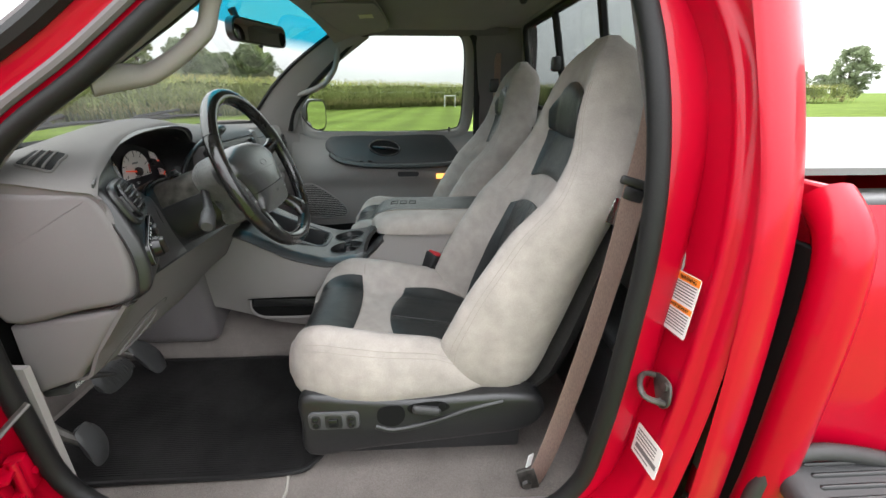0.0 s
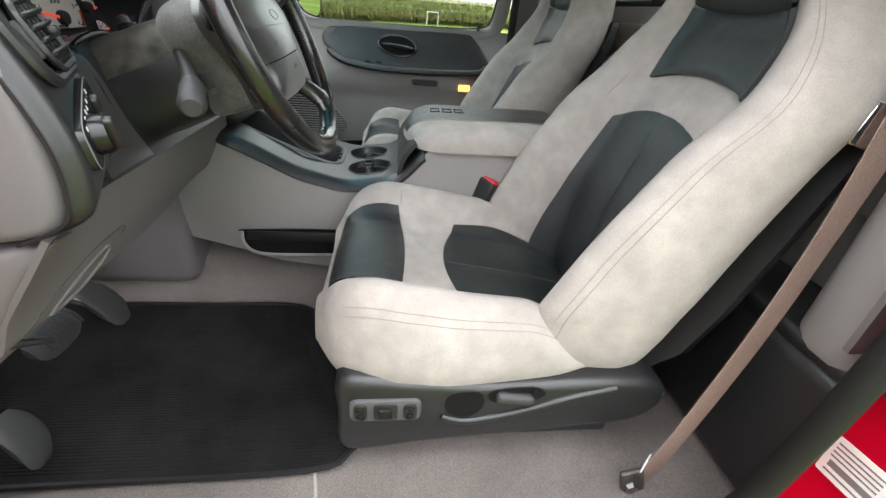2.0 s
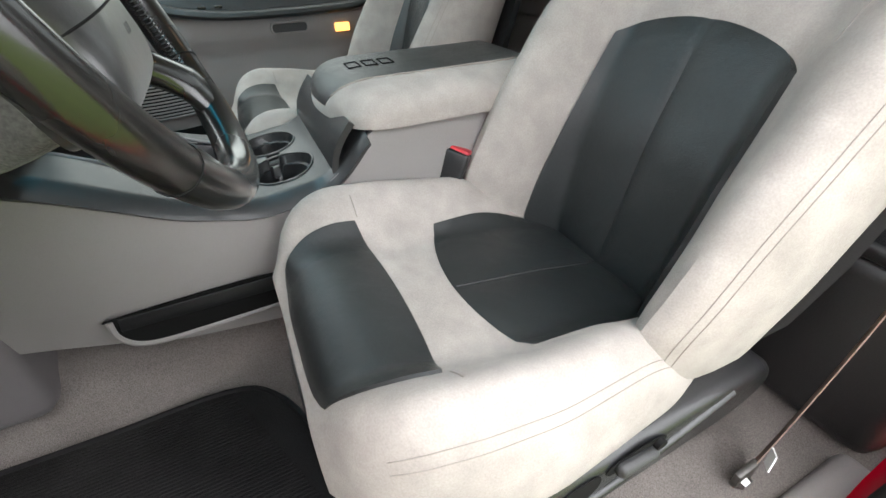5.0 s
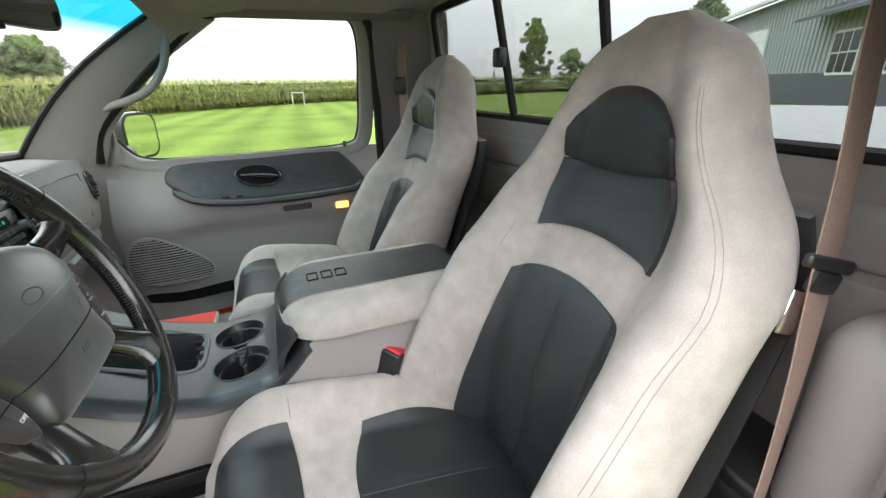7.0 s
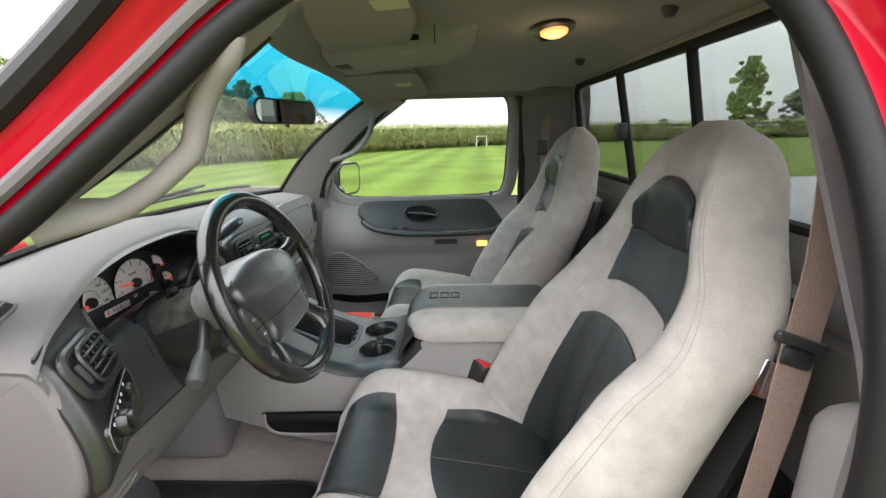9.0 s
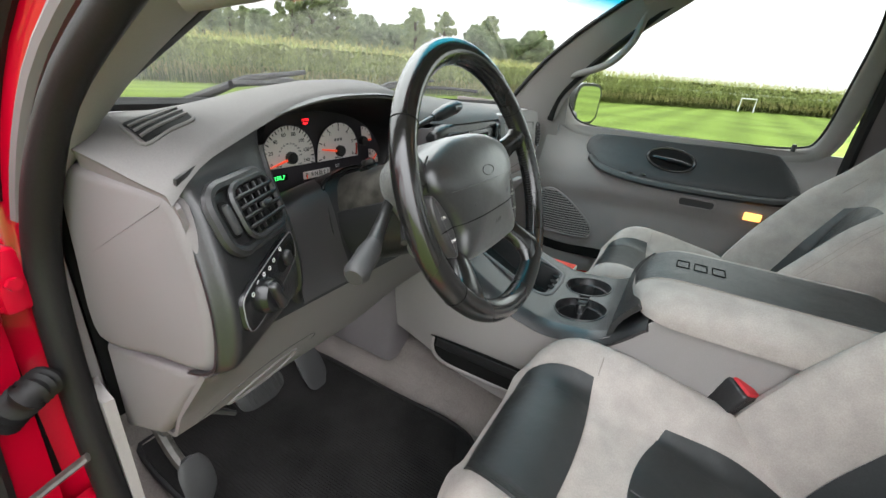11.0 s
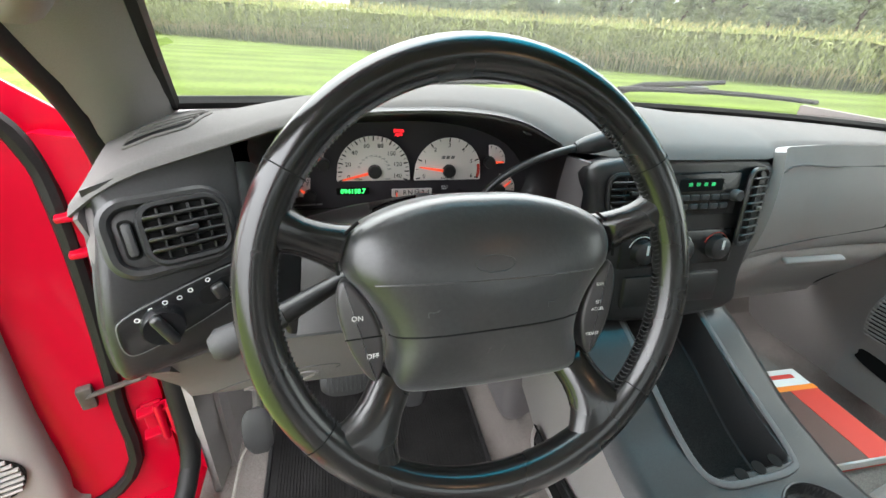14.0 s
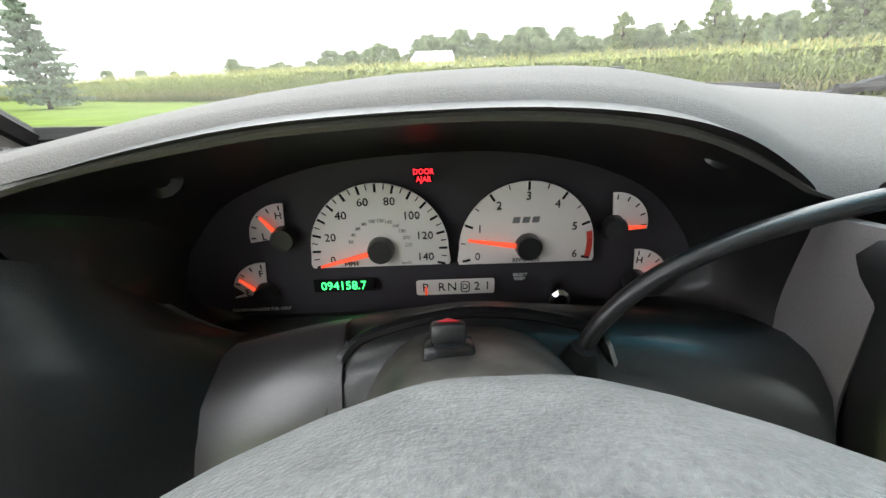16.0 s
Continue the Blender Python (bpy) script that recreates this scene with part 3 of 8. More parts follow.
part("latch", rbox((0.035, 0.03, 0.05), 0.008, 2, (0.190, rear_y(1.524) + 0.014, 1.524)), PLASTIC_K, rw, "black window latch")

# windshield
def wind(u, v):
    """u across from -1 to 1, v from the base to the header."""
    k = clamp(-u) ** 2
    b = Vector(((0.76 if u > 0 else 0.712) * u, 0.965 - 0.155 * u * u - 0.130 * k, 1.302 - 0.014 * u * u + 0.046 * k))
    t = Vector(((0.665 if u > 0 else 0.578) * u, 0.405 - 0.045 * u * u - 0.125 * k, 1.728 - 0.056 * u * u - 0.020 * k))
    p = b.lerp(t, v)
    p.y += 0.03 * math.sin(math.pi * v) * (1 - 2 * k)
    p.z += 0.02 * math.sin(math.pi * v) * (1 - k)
    return p


ws = thing("window_2", "curved windshield with a blue tinted sun band", "windshield", (0, 0.9, 1.27), kind="structure")
part("pane", sheet(wind, steps(-1, 1, 49), steps(0, 0.74, 25)), GLASS, ws)
part("sun_band", sheet(wind, steps(-1, 1, 49), steps(0.74, 1.0, 14)), GLASS_B, ws, "blue tinted band")
part("black_edge", tube([wind(u, 0.0) + Vector((0, -0.006, 0.004)) for u in steps(-1, 1, 25)], 0.009, 6), RUBBER, ws)
for s in (-1, 1):
    part("black_edge", tube([wind(s, v) for v in steps(0, 1, 9)], 0.008, 6), RUBBER, ws)

# A-pillar trims, mirrored
def pillar(s, u, v):
    """u: from the windshield's edge (0) to the door's edge (1); v: from the foot to the roof."""
    a = wind(s, v)
    b = Vector(interp_path(v, s))
    b.x *= s
    p = a.lerp(b, u)
    bulge = 0.006 * math.sin(math.pi * u)
    return p + Vector((-s * bulge, -bulge * 0.8, 0))


PB = [(0.815, 0.620, 1.235), (0.800, 0.575, 1.345), (0.772, 0.48, 1.45), (0.730, 0.345, 1.565), (0.697, 0.20, 1.66)]


PD = [(0.790, 0.648, 1.225), (0.766, 0.572, 1.350), (0.743, 0.428, 1.456), (0.716, 0.300, 1.560), (0.694, 0.165, 1.660)]


def interp_path(v, s):
    row = PD if s < 0 else PB
    f = clamp(v) * (len(row) - 1)
    i = min(int(f), len(row) - 2)
    return Vector(row[i]).lerp(Vector(row[i + 1]), f - i)


GRAB_D = [(0.699, 0.214, 1.626), (0.693, 0.230, 1.608), (0.682, 0.258, 1.584), (0.674, 0.281, 1.554), (0.670, 0.292, 1.530), (0.670, 0.299, 1.517), (0.671, 0.311, 1.506), (0.674, 0.345, 1.480), (0.679, 0.388, 1.456), (0.688, 0.412, 1.452), (0.702, 0.434, 1.450), (0.718, 0.454, 1.448)]
for k, s in enumerate((-1, 1)):
    ap = solid("trim", sheet(lambda u, v: pillar(s, u, v), steps(0, 1, 9), steps(-0.02, 1.0, 14), 0.012 * s if s > 0 else 0.003), PLASTIC_G, "grey plastic windshield pillar trim", "pillar trim", kind="structure")
    gp = GRAB_D if s < 0 else [(0.70, 0.34, 1.635), (0.715, 0.355, 1.58), (0.73, 0.375, 1.53), (0.735, 0.42, 1.475), (0.745, 0.475, 1.445), (0.76, 0.54, 1.425), (0.78, 0.58, 1.41)]
    pts = smooth_path([(s * x, y, z) for x, y, z in gp], 5)
    n = len(pts)
    gh = thing("grab_handle", "grey moulded grab handle on the windshield pillar", "grab handle", tuple(pts[0]))
    part("grip", tube(pts, [0.0122 + (0.012 * clamp((i / (n - 1) - 0.62) / 0.38) ** 1.5 - 0.005 * clamp((0.10 - i / (n - 1)) / 0.10) if s < 0 else -0.004 * clamp((i / (n - 1) - 0.75) / 0.25)) for i in range(n)], 14, flat=1.1), PLASTIC_G, gh, "", 60)
    for e in (pts[0], pts[-1]) if s > 0 else (pts[-1],):
        part("mount", rbox((0.020, 0.022, 0.020), 0.009, 4, tuple(e)), PLASTIC_G, gh)

# header rails over the doors and corner posts
for s in (-1, 1):
    solid("trim", sheet(lambda u, y: (s * ((0.69 if s > 0 else 0.672) - 0.05 * u), y, (1.667 + 0.028 * u) if s > 0 else (1.692 + 0.010 * u)), steps(0, 1, 4), steps(-0.42, 0.22, 8), 0.004), DASH_P, "grey trim rail above the door", "roof rail trim", kind="structure")
    solid("trim", sheet(lambda u, z: (s * ((0.832 if s > 0 else 0.784) - 0.14 * clamp((z - 1.27) / 0.38) - 0.03 * u * u * (1 if s > 0 else 0.3)), -0.325 - (0.06 if s < 0 else 0) - (0.18 if s < 0 else 0.275) * u + 0.05 * clamp((z - 1.3) / 0.4), z),
                        steps(0, 1, 7), steps(0.62 if s > 0 else 0.98, 1.70, 16), 0.008 * -s), DASH_P, "grey rear corner post trim", "corner post trim", kind="structure")

for s in (-1, 1):
    solid("wall_side", sheet(lambda y, z: ((0.850 if s > 0 else -0.778), y, z), steps(0.60 if s > 0 else 0.70, 1.08, 4), steps(0.55, 1.30 if s > 0 else 1.275, 4), 0.02 * s), PLASTIC_G, "grey cowl side under the windshield", "cowl side", kind="structure")


# ---- bucket seats ----
BACK_C = [(0.78, -0.205), (0.82, -0.212), (1.03, -0.250), (1.17, -0.295), (1.23, -0.335), (1.32, -0.372), (1.40, -0.368), (1.46, -0.372), (1.50, -0.385), (1.54, -0.42)]
BACK_W = [(0.78, 0.212), (0.84, 0.244), (0.95, 0.255), (1.10, 0.256), (1.24, 0.256), (1.29, 0.236), (1.36, 0.180), (1.42, 0.146), (1.465, 0.130), (1.495, 0.110), (1.515, 0.088), (1.53, 0.060), (1.538, 0.034), (1.541, 0.012)]
BACK_B = [(0.78, 0.040), (0.80, 0.105), (0.84, 0.165), (0.92, 0.174), (1.07, 0.128), (1.16, 0.100), (1.24, 0.072), (1.32, 0.055), (1.40, 0.030), (1.46, 0.012), (1.54, 0.0)]
BACK_R = [(0.78, -0.27), (0.84, -0.32), (1.00, -0.37), (1.20, -0.43), (1.32, -0.475), (1.44, -0.495), (1.50, -0.485), (1.54, -0.44)]


def back_front(s, z, lift=0.0):
    """Front of the backrest: s across from -1 to 1."""
    w, a = softly(z, BACK_W), abs(s)
    mid = softly(z, BACK_C)
    rear = softly(z, BACK_R)
    bol = softly(z, BACK_B) * smoothstep(0.40, 0.80, a)
    y = mid + bol
    if a > 0.80:
        k = (a - 0.80) / 0.20
        y -= (y - (rear * 0.55 + y * 0.45)) * (1 - math.sqrt(max(0.0, 1 - k * k)))
    return Vector((w * s, y + lift, z))


def back_ring(z, n=38):
    w, rear = softly(z, BACK_W), softly(z, BACK_R)
    front = [back_front(s, z) for s in [math.sin(math.pi / 2 * t) for t in steps(-1, 1, n)]]
    rim = front[0].y
    rr = []
    for t in steps(1, -1, 13):
        s = math.sin(math.pi / 2 * t)
        k = abs(s)
        rr.append(Vector((w * s * 0.995, rear + (rim - rear) * (1 - math.sqrt(max(0, 1 - k ** 3))), z)))
    return front + rr[1:-1]


CUSH_C = [(-0.25, 0.805), (-0.20, 0.822), (-0.08, 0.850), (0.06, 0.874), (0.14, 0.892), (0.20, 0.908), (0.245, 0.905), (0.275, 0.880), (0.287, 0.845)]
CUSH_B = [(-0.25, 0.0), (-0.16, 0.018), (-0.05, 0.072), (0.10, 0.070), (0.18, 0.062), (0.24, 0.045), (0.287, 0.02)]
CUSH_W = [(-0.25, 0.190), (-0.18, 0.222), (-0.10, 0.246), (0.08, 0.262), (0.17, 0.256), (0.22, 0.243), (0.26, 0.215), (0.278, 0.185), (0.29, 0.14)]


def cush_top(s, y, lift=0.0):
    w, a = softly(y, CUSH_W), abs(s)
    z = softly(y, CUSH_C) + softly(y, CUSH_B) * smoothstep(0.42, 0.78, a)
    if a > 0.76:
        k = (a - 0.76) / 0.24
        z -= (z - 0.824) * (1 - math.sqrt(max(0.0, 1 - k * k)))
    return Vector((w * s, y, z + lift))


def cush_ring(y, n=38, shrink=0.0):
    top = [cush_top(s, y) for s in [math.sin(math.pi / 2 * t) for t in steps(-1, 1, n)]]
    w = softly(y, CUSH_W)
    low = []
    for t in steps(1, -1, 11):
        s = math.sin(math.pi / 2 * t)
        low.append(Vector((w * s * 0.99, y, 0.756 + 0.035 * smoothstep(0.22, 0.29, y) + 0.03 * smoothstep(-0.05, -0.2, y) + 0.05 * (1 - math.sqrt(max(0, 1 - abs(s) ** 3))))))
    ring = top + low[1:-1]
    return ring


def region(fn, lo, hi, left, right, nu=15, nv=15, lift=0.004, axis_thick=0.007, puff=0.0, split=False):
    """A panel laid on fn(s, v): v from lo(a) to hi(a), s from left(b) to right(b)."""
    def at(a, b):
        v = lo(a) + (hi(a) - lo(a)) * b
        s = left(b) + (right(b) - left(b)) * a
        h = (2 * a) % 1.0 if split else a
        e = (clamp(min(b, 1 - b) / 0.14) * clamp(min(h, 1 - h) / 0.28)) ** 0.5
        return fn(s, v, lift - (0.003 if puff else 0) + puff * e)
    return sheet(at, steps(0, 1, nu), steps(0, 1, nv), axis_thick)


def seam(fn, pts, r=0.0016, lift=0.002):
    return tube([fn(s, v, lift) for s, v in pts], r, 6)


def build_seat(cx, label, near):
    root = thing("bucket_seat", label, "car seat", (cx, 0, 0.62), group="front seats")
    M = Matrix.Translation((cx, 0, 0))
    zs = [0.785, *steps(0.795, 1.49, 42), 1.50, 1.509, 1.517, 1.523, 1.528, 1.532, 1.535, 1.538, 1.540]
    back = part("backrest", moved(loft([back_ring(z) for z in zs]), M), SUEDE, root, "light grey suede backrest with fixed headrest")
    ys = [*steps(-0.25, 0.235, 30), 0.248, 0.26, 0.27, 0.278, 0.284, 0.288]
    cush = part("seat_cushion", moved(loft([cush_ring(y) for y in ys]), M), SUEDE, root, "light grey suede cushion")
    # leather panels of the backrest
    one = lambda a: a * 2 - 1
    part("head_panel", moved(region(back_front, lambda a: 1.335 + 0.012 * one(a) ** 2, lambda a: 1.447 - 0.055 * abs(one(a)) ** 2.6,
                                    lambda b: -0.56 - 0.06 * b, lambda b: 0.56 + 0.06 * b, 21, 17, puff=0.009), M), LEATHER, back, "black perforated leather head panel")
    part("badge_panel", moved(region(back_front, lambda a: 1.242 - 0.020 * one(a) ** 2, lambda a: 1.329 + 0.012 * one(a) ** 2,
                                     lambda b: -0.48 - 0.08 * b, lambda b: 0.48 + 0.08 * b, 21, 15, puff=0.005), M), LEATHER, back, "black leather shoulder panel")
    part("back_panel", moved(region(back_front, lambda a: 0.815, lambda a: 1.174 - 0.028 * one(a) ** 2,
                                    lambda b: -0.58 + 0.08 * b, lambda b: 0.58 - 0.08 * b, 33, 25, puff=0.008, split=True), M), LEATHER, back, "black leather back panel")
    part("seam", moved(seam(back_front, [(0, z) for z in steps(0.83, 1.172, 24)]), M), BLACK_P, back)
    # leather panels of the cushion
    part("cushion_panel", moved(region(cush_top, lambda a: -0.215, lambda a: 0.066 - 0.035 * one(a) ** 2,
                                       lambda b: -0.60 + 0.06 * b * b, lambda b: 0.60 - 0.06 * b * b, 33, 21, puff=0.007, split=True), M), LEATHER, cush, "black leather cushion panel")
    part("seam", moved(seam(cush_top, [(0, y) for y in steps(-0.20, 0.062, 18)]), M), PLASTIC_D, cush)

    def roll(s, v, lift=0.0):
        """Over the cushion's front edge: v from 0 on the top to 1 low on the front."""
        f = v * 2
        if f < 1:
            p = cush_top(s, 0.145 + 0.115 * f, lift)
        else:
            p = cush_top(s, 0.26 + 0.027 * math.sin((f - 1) * math.pi / 2), 0)
            top = p.z
            p.z = top - (top - 0.79) * (f - 1) ** 1.5
            p.y += lift
        return p
    part("front_panel", moved(region(roll, lambda a: 0.98, lambda a: 0.0 + 0.05 * one(a) ** 2, lambda b: -0.585, lambda b: 0.585, 25, 25, 0.0030, 0.004, puff=0.005), M), LEATHER, cush, "black leather roll over the cushion front")
    # stitched seams of the bolsters
    for s in (-1, 1):
        for k in (0.90, 0.922):
            part("seam", moved(seam(back_front, [(s * (k - 0.06 * smoothstep(1.2, 1.45, z)), z) for z in steps(0.83, 1.45, 32)], 0.0005, 0.0002), M), SUEDE_EDGE, back)
        part("seam", moved(seam(back_front, [(s * 0.60, z) for z in steps(1.18, 1.225, 8)], 0.0006, 0.0002), M), SUEDE_EDGE, back)
        for k in (0.90, 0.925):
            part("seam", moved(seam(cush_top, [(s * k, y) for y in steps(-0.13, 0.235, 24)], 0.0006, 0.0002), M), SUEDE_EDGE, cush)
        part("seam", moved(seam(cush_top, [(s * (0.60 + 0.10 * t), 0.15) for t in steps(0, 1, 5)], 0.0009, 0.0003), M), SUEDE_EDGE, cush)
    # plain raised shapes in place of the maker's badge
    for k in range(3):
        x0 = 0.034 - 0.034 * k
        loop = [back_front((x0 + x + 0.20 * (z - 1.2865)) / 0.24, z, 0.0095) for x, z in ((-0.012, 1.273), (0.0, 1.273), (0.012, 1.273), (0.012, 1.286), (0.012, 1.300), (0.0, 1.300), (-0.012, 1.300), (-0.012, 1.286))]
        part("badge", moved(tube(loop, 0.0016, 6, True), M), BLACK_P, back, "plain embossed mark")
    # black back shell
    part("back_shell", moved(loft([[Vector((softly(z, BACK_W) * 0.985 * math.cos(t), softly(z, BACK_R) + 0.035 - 0.05 * math.sin(t) ** 0.6 if 0 < t < math.pi else softly(z, BACK_R) + 0.035, z)) for t in steps(0, math.pi, 15)]
                                   for z in (0.80, 0.86, 0.95, 1.05, 1.15, 1.25, 1.31)]), M), PLASTIC_K, root, "black seat back shell")
    # base and side trim
    part("seat_frame", moved(rbox((0.42, 0.44, 0.10), 0.02, 2, (0, -0.01, 0.755)), M), PLASTIC_K, root)
    for s in (-1, 1):
        part("seat_rail", moved(rbox((0.045, 0.50, 0.095), 0.008, 2, (s * 0.18, 0.0, 0.665)), M), PLASTIC_D, root)
        outline = [(p.x, p.y) for p in smooth_path([(0.236, 0.832, 0), (0.246, 0.76, 0), (0.236, 0.672, 0), (0.10, 0.684, 0), (-0.12, 0.706, 0), (-0.24, 0.722, 0), (-0.285, 0.765, 0),
                                                    (-0.268, 0.812, 0), (-0.20, 0.822, 0), (-0.12, 0.820, 0), (0.0, 0.815, 0), (0.12, 0.824, 0)], 4, True)]
        turn = Matrix(((0, 0, s, 0), (1, 0, 0, 0), (0, 1, 0, 0), (0, 0, 0, 1)))
        shield = part("side_shield", moved(plate(outline, 0.05, 0.016, Matrix.Translation((s * 0.212, 0, 0)) @ turn, 4), M), PLASTIC_K, root, "black plastic seat side trim")
        if near and s < 0:
            X = s * 0.264
            bezel = part("switch_panel", moved(plate(round_rect(0.108, 0.044, 0.012, 4, 0.172, 0.776), 0.006, 0.003, Matrix.Translation((X + 0.001, 0, 0)) @ turn), M), SWITCH_G, shield, "grey seat switch panel")
            for yy in (0.135, 0.209):
                part("switch_rocker", moved(plate(round_rect(0.020, 0.034, 0.009, 4, yy, 0.776), 0.003, 0.001, Matrix.Translation((X - 0.005, 0, 0)) @ turn), M), PLASTIC_K, bezel)
                for zz in (0.769, 0.784):
                    part("switch_dot", moved(lathe([(0.006, 0), (0.006, 0.002), (0.003, 0.003)], 12, pose(X - 0.008, yy, zz, 0, -90, 0)), M), PLASTIC_KG, bezel)
            part("switch_frame", moved(plate(round_rect(0.036, 0.034, 0.006, 3, 0.172, 0.776), 0.002, 0.001, Matrix.Translation((X - 0.005, 0, 0)) @ turn), M), PLASTIC_K, bezel)
            part("switch_knob", moved(rbox((0.007, 0.020, 0.020), 0.003, 2, (X - 0.009, 0.172, 0.776)), M), PLASTIC_KG, bezel)
            # flat black plates on the shield paint the shade of its hollows
            part("recess", moved(plate([(p.x, p.y) for p in smooth_path([(0.075, 0.800, 0), (0.03, 0.805, 0), (0.022, 0.775, 0), (0.045, 0.752, 0), (0.078, 0.765, 0)], 4, True)], 0.0015, 0.0, Matrix.Translation((X + 0.0015, 0, 0)) @ turn), M), BLACK_P, shield)
            part("shield_ridge", moved(tube(smooth_path([(X + 0.0035, 0.085, 0.752), (X + 0.0020, 0.050, 0.742), (X + 0.0015, 0.0, 0.750), (X + 0.0015, -0.06, 0.768), (X + 0.0020, -0.12, 0.790), (X + 0.0045, -0.19, 0.806)], 6), 0.0065, 10), M), PLASTIC_K, shield)
            part("recess", moved(plate([(p.x, p.y) for p in smooth_path([(0.012, 0.806, 0), (-0.05, 0.815, 0), (-0.075, 0.800, 0), (-0.05, 0.785, 0), (0.005, 0.785, 0)], 4, True)], 0.0012, 0.0, Matrix.Translation((X + 0.0015, 0, 0)) @ turn), M), BLACK_P, shield)
            part("recline_lever", moved(rbox((0.016, 0.062, 0.020), 0.009, 3, (X - 0.004, -0.025, 0.797), (8, 0, 0)), M), PLASTIC_D, shield, "grey recline lever")
            part("lever_pivot", moved(lathe([(0.008, 0), (0.008, 0.006)], 12, pose(X, -0.058, 0.805, 0, -90, 0)), M), BLACK_P, shield)
    return root


driver_seat = build_seat(-0.418, "grey suede bucket seat with black leather panels and power switches", True)
passenger_seat = build_seat(0.38, "grey suede bucket seat with black leather panels beside closed door", False)


# ---- steering wheel ----
WC = Vector((-0.411, 0.341, 1.2627))
WM = Matrix.Translation(WC) @ pose(0, 0, 0, 90 - 21.8, 0, 0)   # local z points at the driver, local y up the wheel
wheel = thing("steering_wheel", "worn black leather four-spoke steering wheel on its column", "steering wheel", tuple(WC))
R_W = 0.1705


def rim_at(a, r=R_W, z=0.0):
    return WM @ Vector((r * math.sin(a), r * math.cos(a), z))


n_rim = 96
rim_r = [0.0150 + 0.0012 * max(0, math.cos(2 * math.pi * k / n_rim * 2)) for k in range(n_rim)]
rim = part("rim", tube([rim_at(2 * math.pi * k / n_rim) for k in range(n_rim)], rim_r, 14, True), LEATHER_W, wheel, "shiny worn black leather rim")
for a0, a1 in ((40, 150), (210, 320)):
    for k in range(0, (a1 - a0) * 2, 3):
        a = radians(a0 + k / 2)
        part("stitch", tube([rim_at(a, R_W - 0.0150, 0.004), rim_at(a + 0.010, R_W - 0.0154, 0.0), rim_at(a + 0.004, R_W - 0.0150, -0.004)], 0.0005, 4), PLASTIC_D, rim)
for a in (58, 128, 232, 302):
    part("rim_joint", tube([rim_at(radians(a), R_W + 0.0154 * math.cos(t), 0.0154 * math.sin(t)) for t in steps(0, 2 * math.pi, 17)[:-1]], 0.0005, 4, True), BLACK_P, rim)

HX0 = 0.004   # the pad sits a little to the right of the rim's centre
hub_half = [(0.0, 0.071), (0.035, 0.070), (0.070, 0.063), (0.098, 0.052), (0.112, 0.040), (0.117, 0.026), (0.115, 0.012), (0.106, 0.000), (0.095, -0.015), (0.086, -0.034), (0.082, -0.052), (0.084, -0.070), (0.082, -0.084), (0.068, -0.090), (0.035, -0.092)]
hub = [(p.x + HX0, p.y) for p in smooth_path([(x, y, 0) for x, y in hub_half + [(0.0, -0.0925)] + [(-x, y) for x, y in hub_half[:0:-1]]], 4, True)]


def hub_ring(k, z, crown=0.0):
    """The pad's outline drawn in by k, at height z, its middle raised."""
    out = []
    for x, y in hub:
        xx, yy = HX0 + (x - HX0) * k, -0.010 + (y + 0.010) * k
        out.append(WM @ Vector((xx, yy, z + crown * (1 - ((yy + 0.010) / 0.085) ** 2) * (1 - 0.5 * ((xx - HX0) / 0.12) ** 2))))
    return out


rings = [hub_ring(*k) for k in ((0.93, -0.056), (0.985, -0.054), (1.0, -0.046), (1.005, -0.034), (0.992, -0.022), (0.965, -0.0135), (0.925, -0.0085, 0.002), (0.86, -0.006, 0.005), (0.72, -0.004, 0.009), (0.5, -0.003, 0.011), (0.2, -0.003, 0.0125), (0.02, -0.003, 0.0128))]
pad = part("airbag_pad", loft(rings), HUB, wheel, "black vinyl centre pad")
pv, pf = loft(rings)
pad_tree = BVHTree.FromPolygons([tuple(v) for v in pv], pf)
down = (WM.to_3x3() @ Vector((0, 0, -1))).normalized()


def on_pad(x, y):
    return pad_tree.ray_cast(WM @ Vector((x, y, 0.2)), down)[0]


part("pad_seam", tube([on_pad(x, -0.036 + 0.03 * x) for x in steps(-0.078, 0.082, 33)], 0.0008, 5), BLACK_P, pad)
part("pad_crease", tube([on_pad(x, 0.004 + 0.06 * x * x) for x in steps(-0.088, 0.095, 33)], 0.0006, 5), HUB, pad)
part("oval_emblem", tube([on_pad(HX0 + 0.016 * math.cos(t), 0.0165 + 0.0065 * math.sin(t)) for t in steps(0, 2 * math.pi, 33)[:-1]], 0.0006, 5, True), PLASTIC_D, pad, "faint embossed oval")
for x in (-0.006, 0.0, 0.006):
    part("emblem_mark", tube([on_pad(HX0 + x - 0.0015, -0.056), on_pad(HX0 + x + 0.0015, -0.050)], 0.0005, 4), PLASTIC_D, pad)
for x in (-0.046, 0.052):
    part("horn_mark", tube([on_pad(x - 0.004, -0.022), on_pad(x - 0.004, -0.018), on_pad(x + 0.002, -0.018), on_pad(x + 0.005, -0.016)], 0.0005, 4), PLASTIC_D, pad)
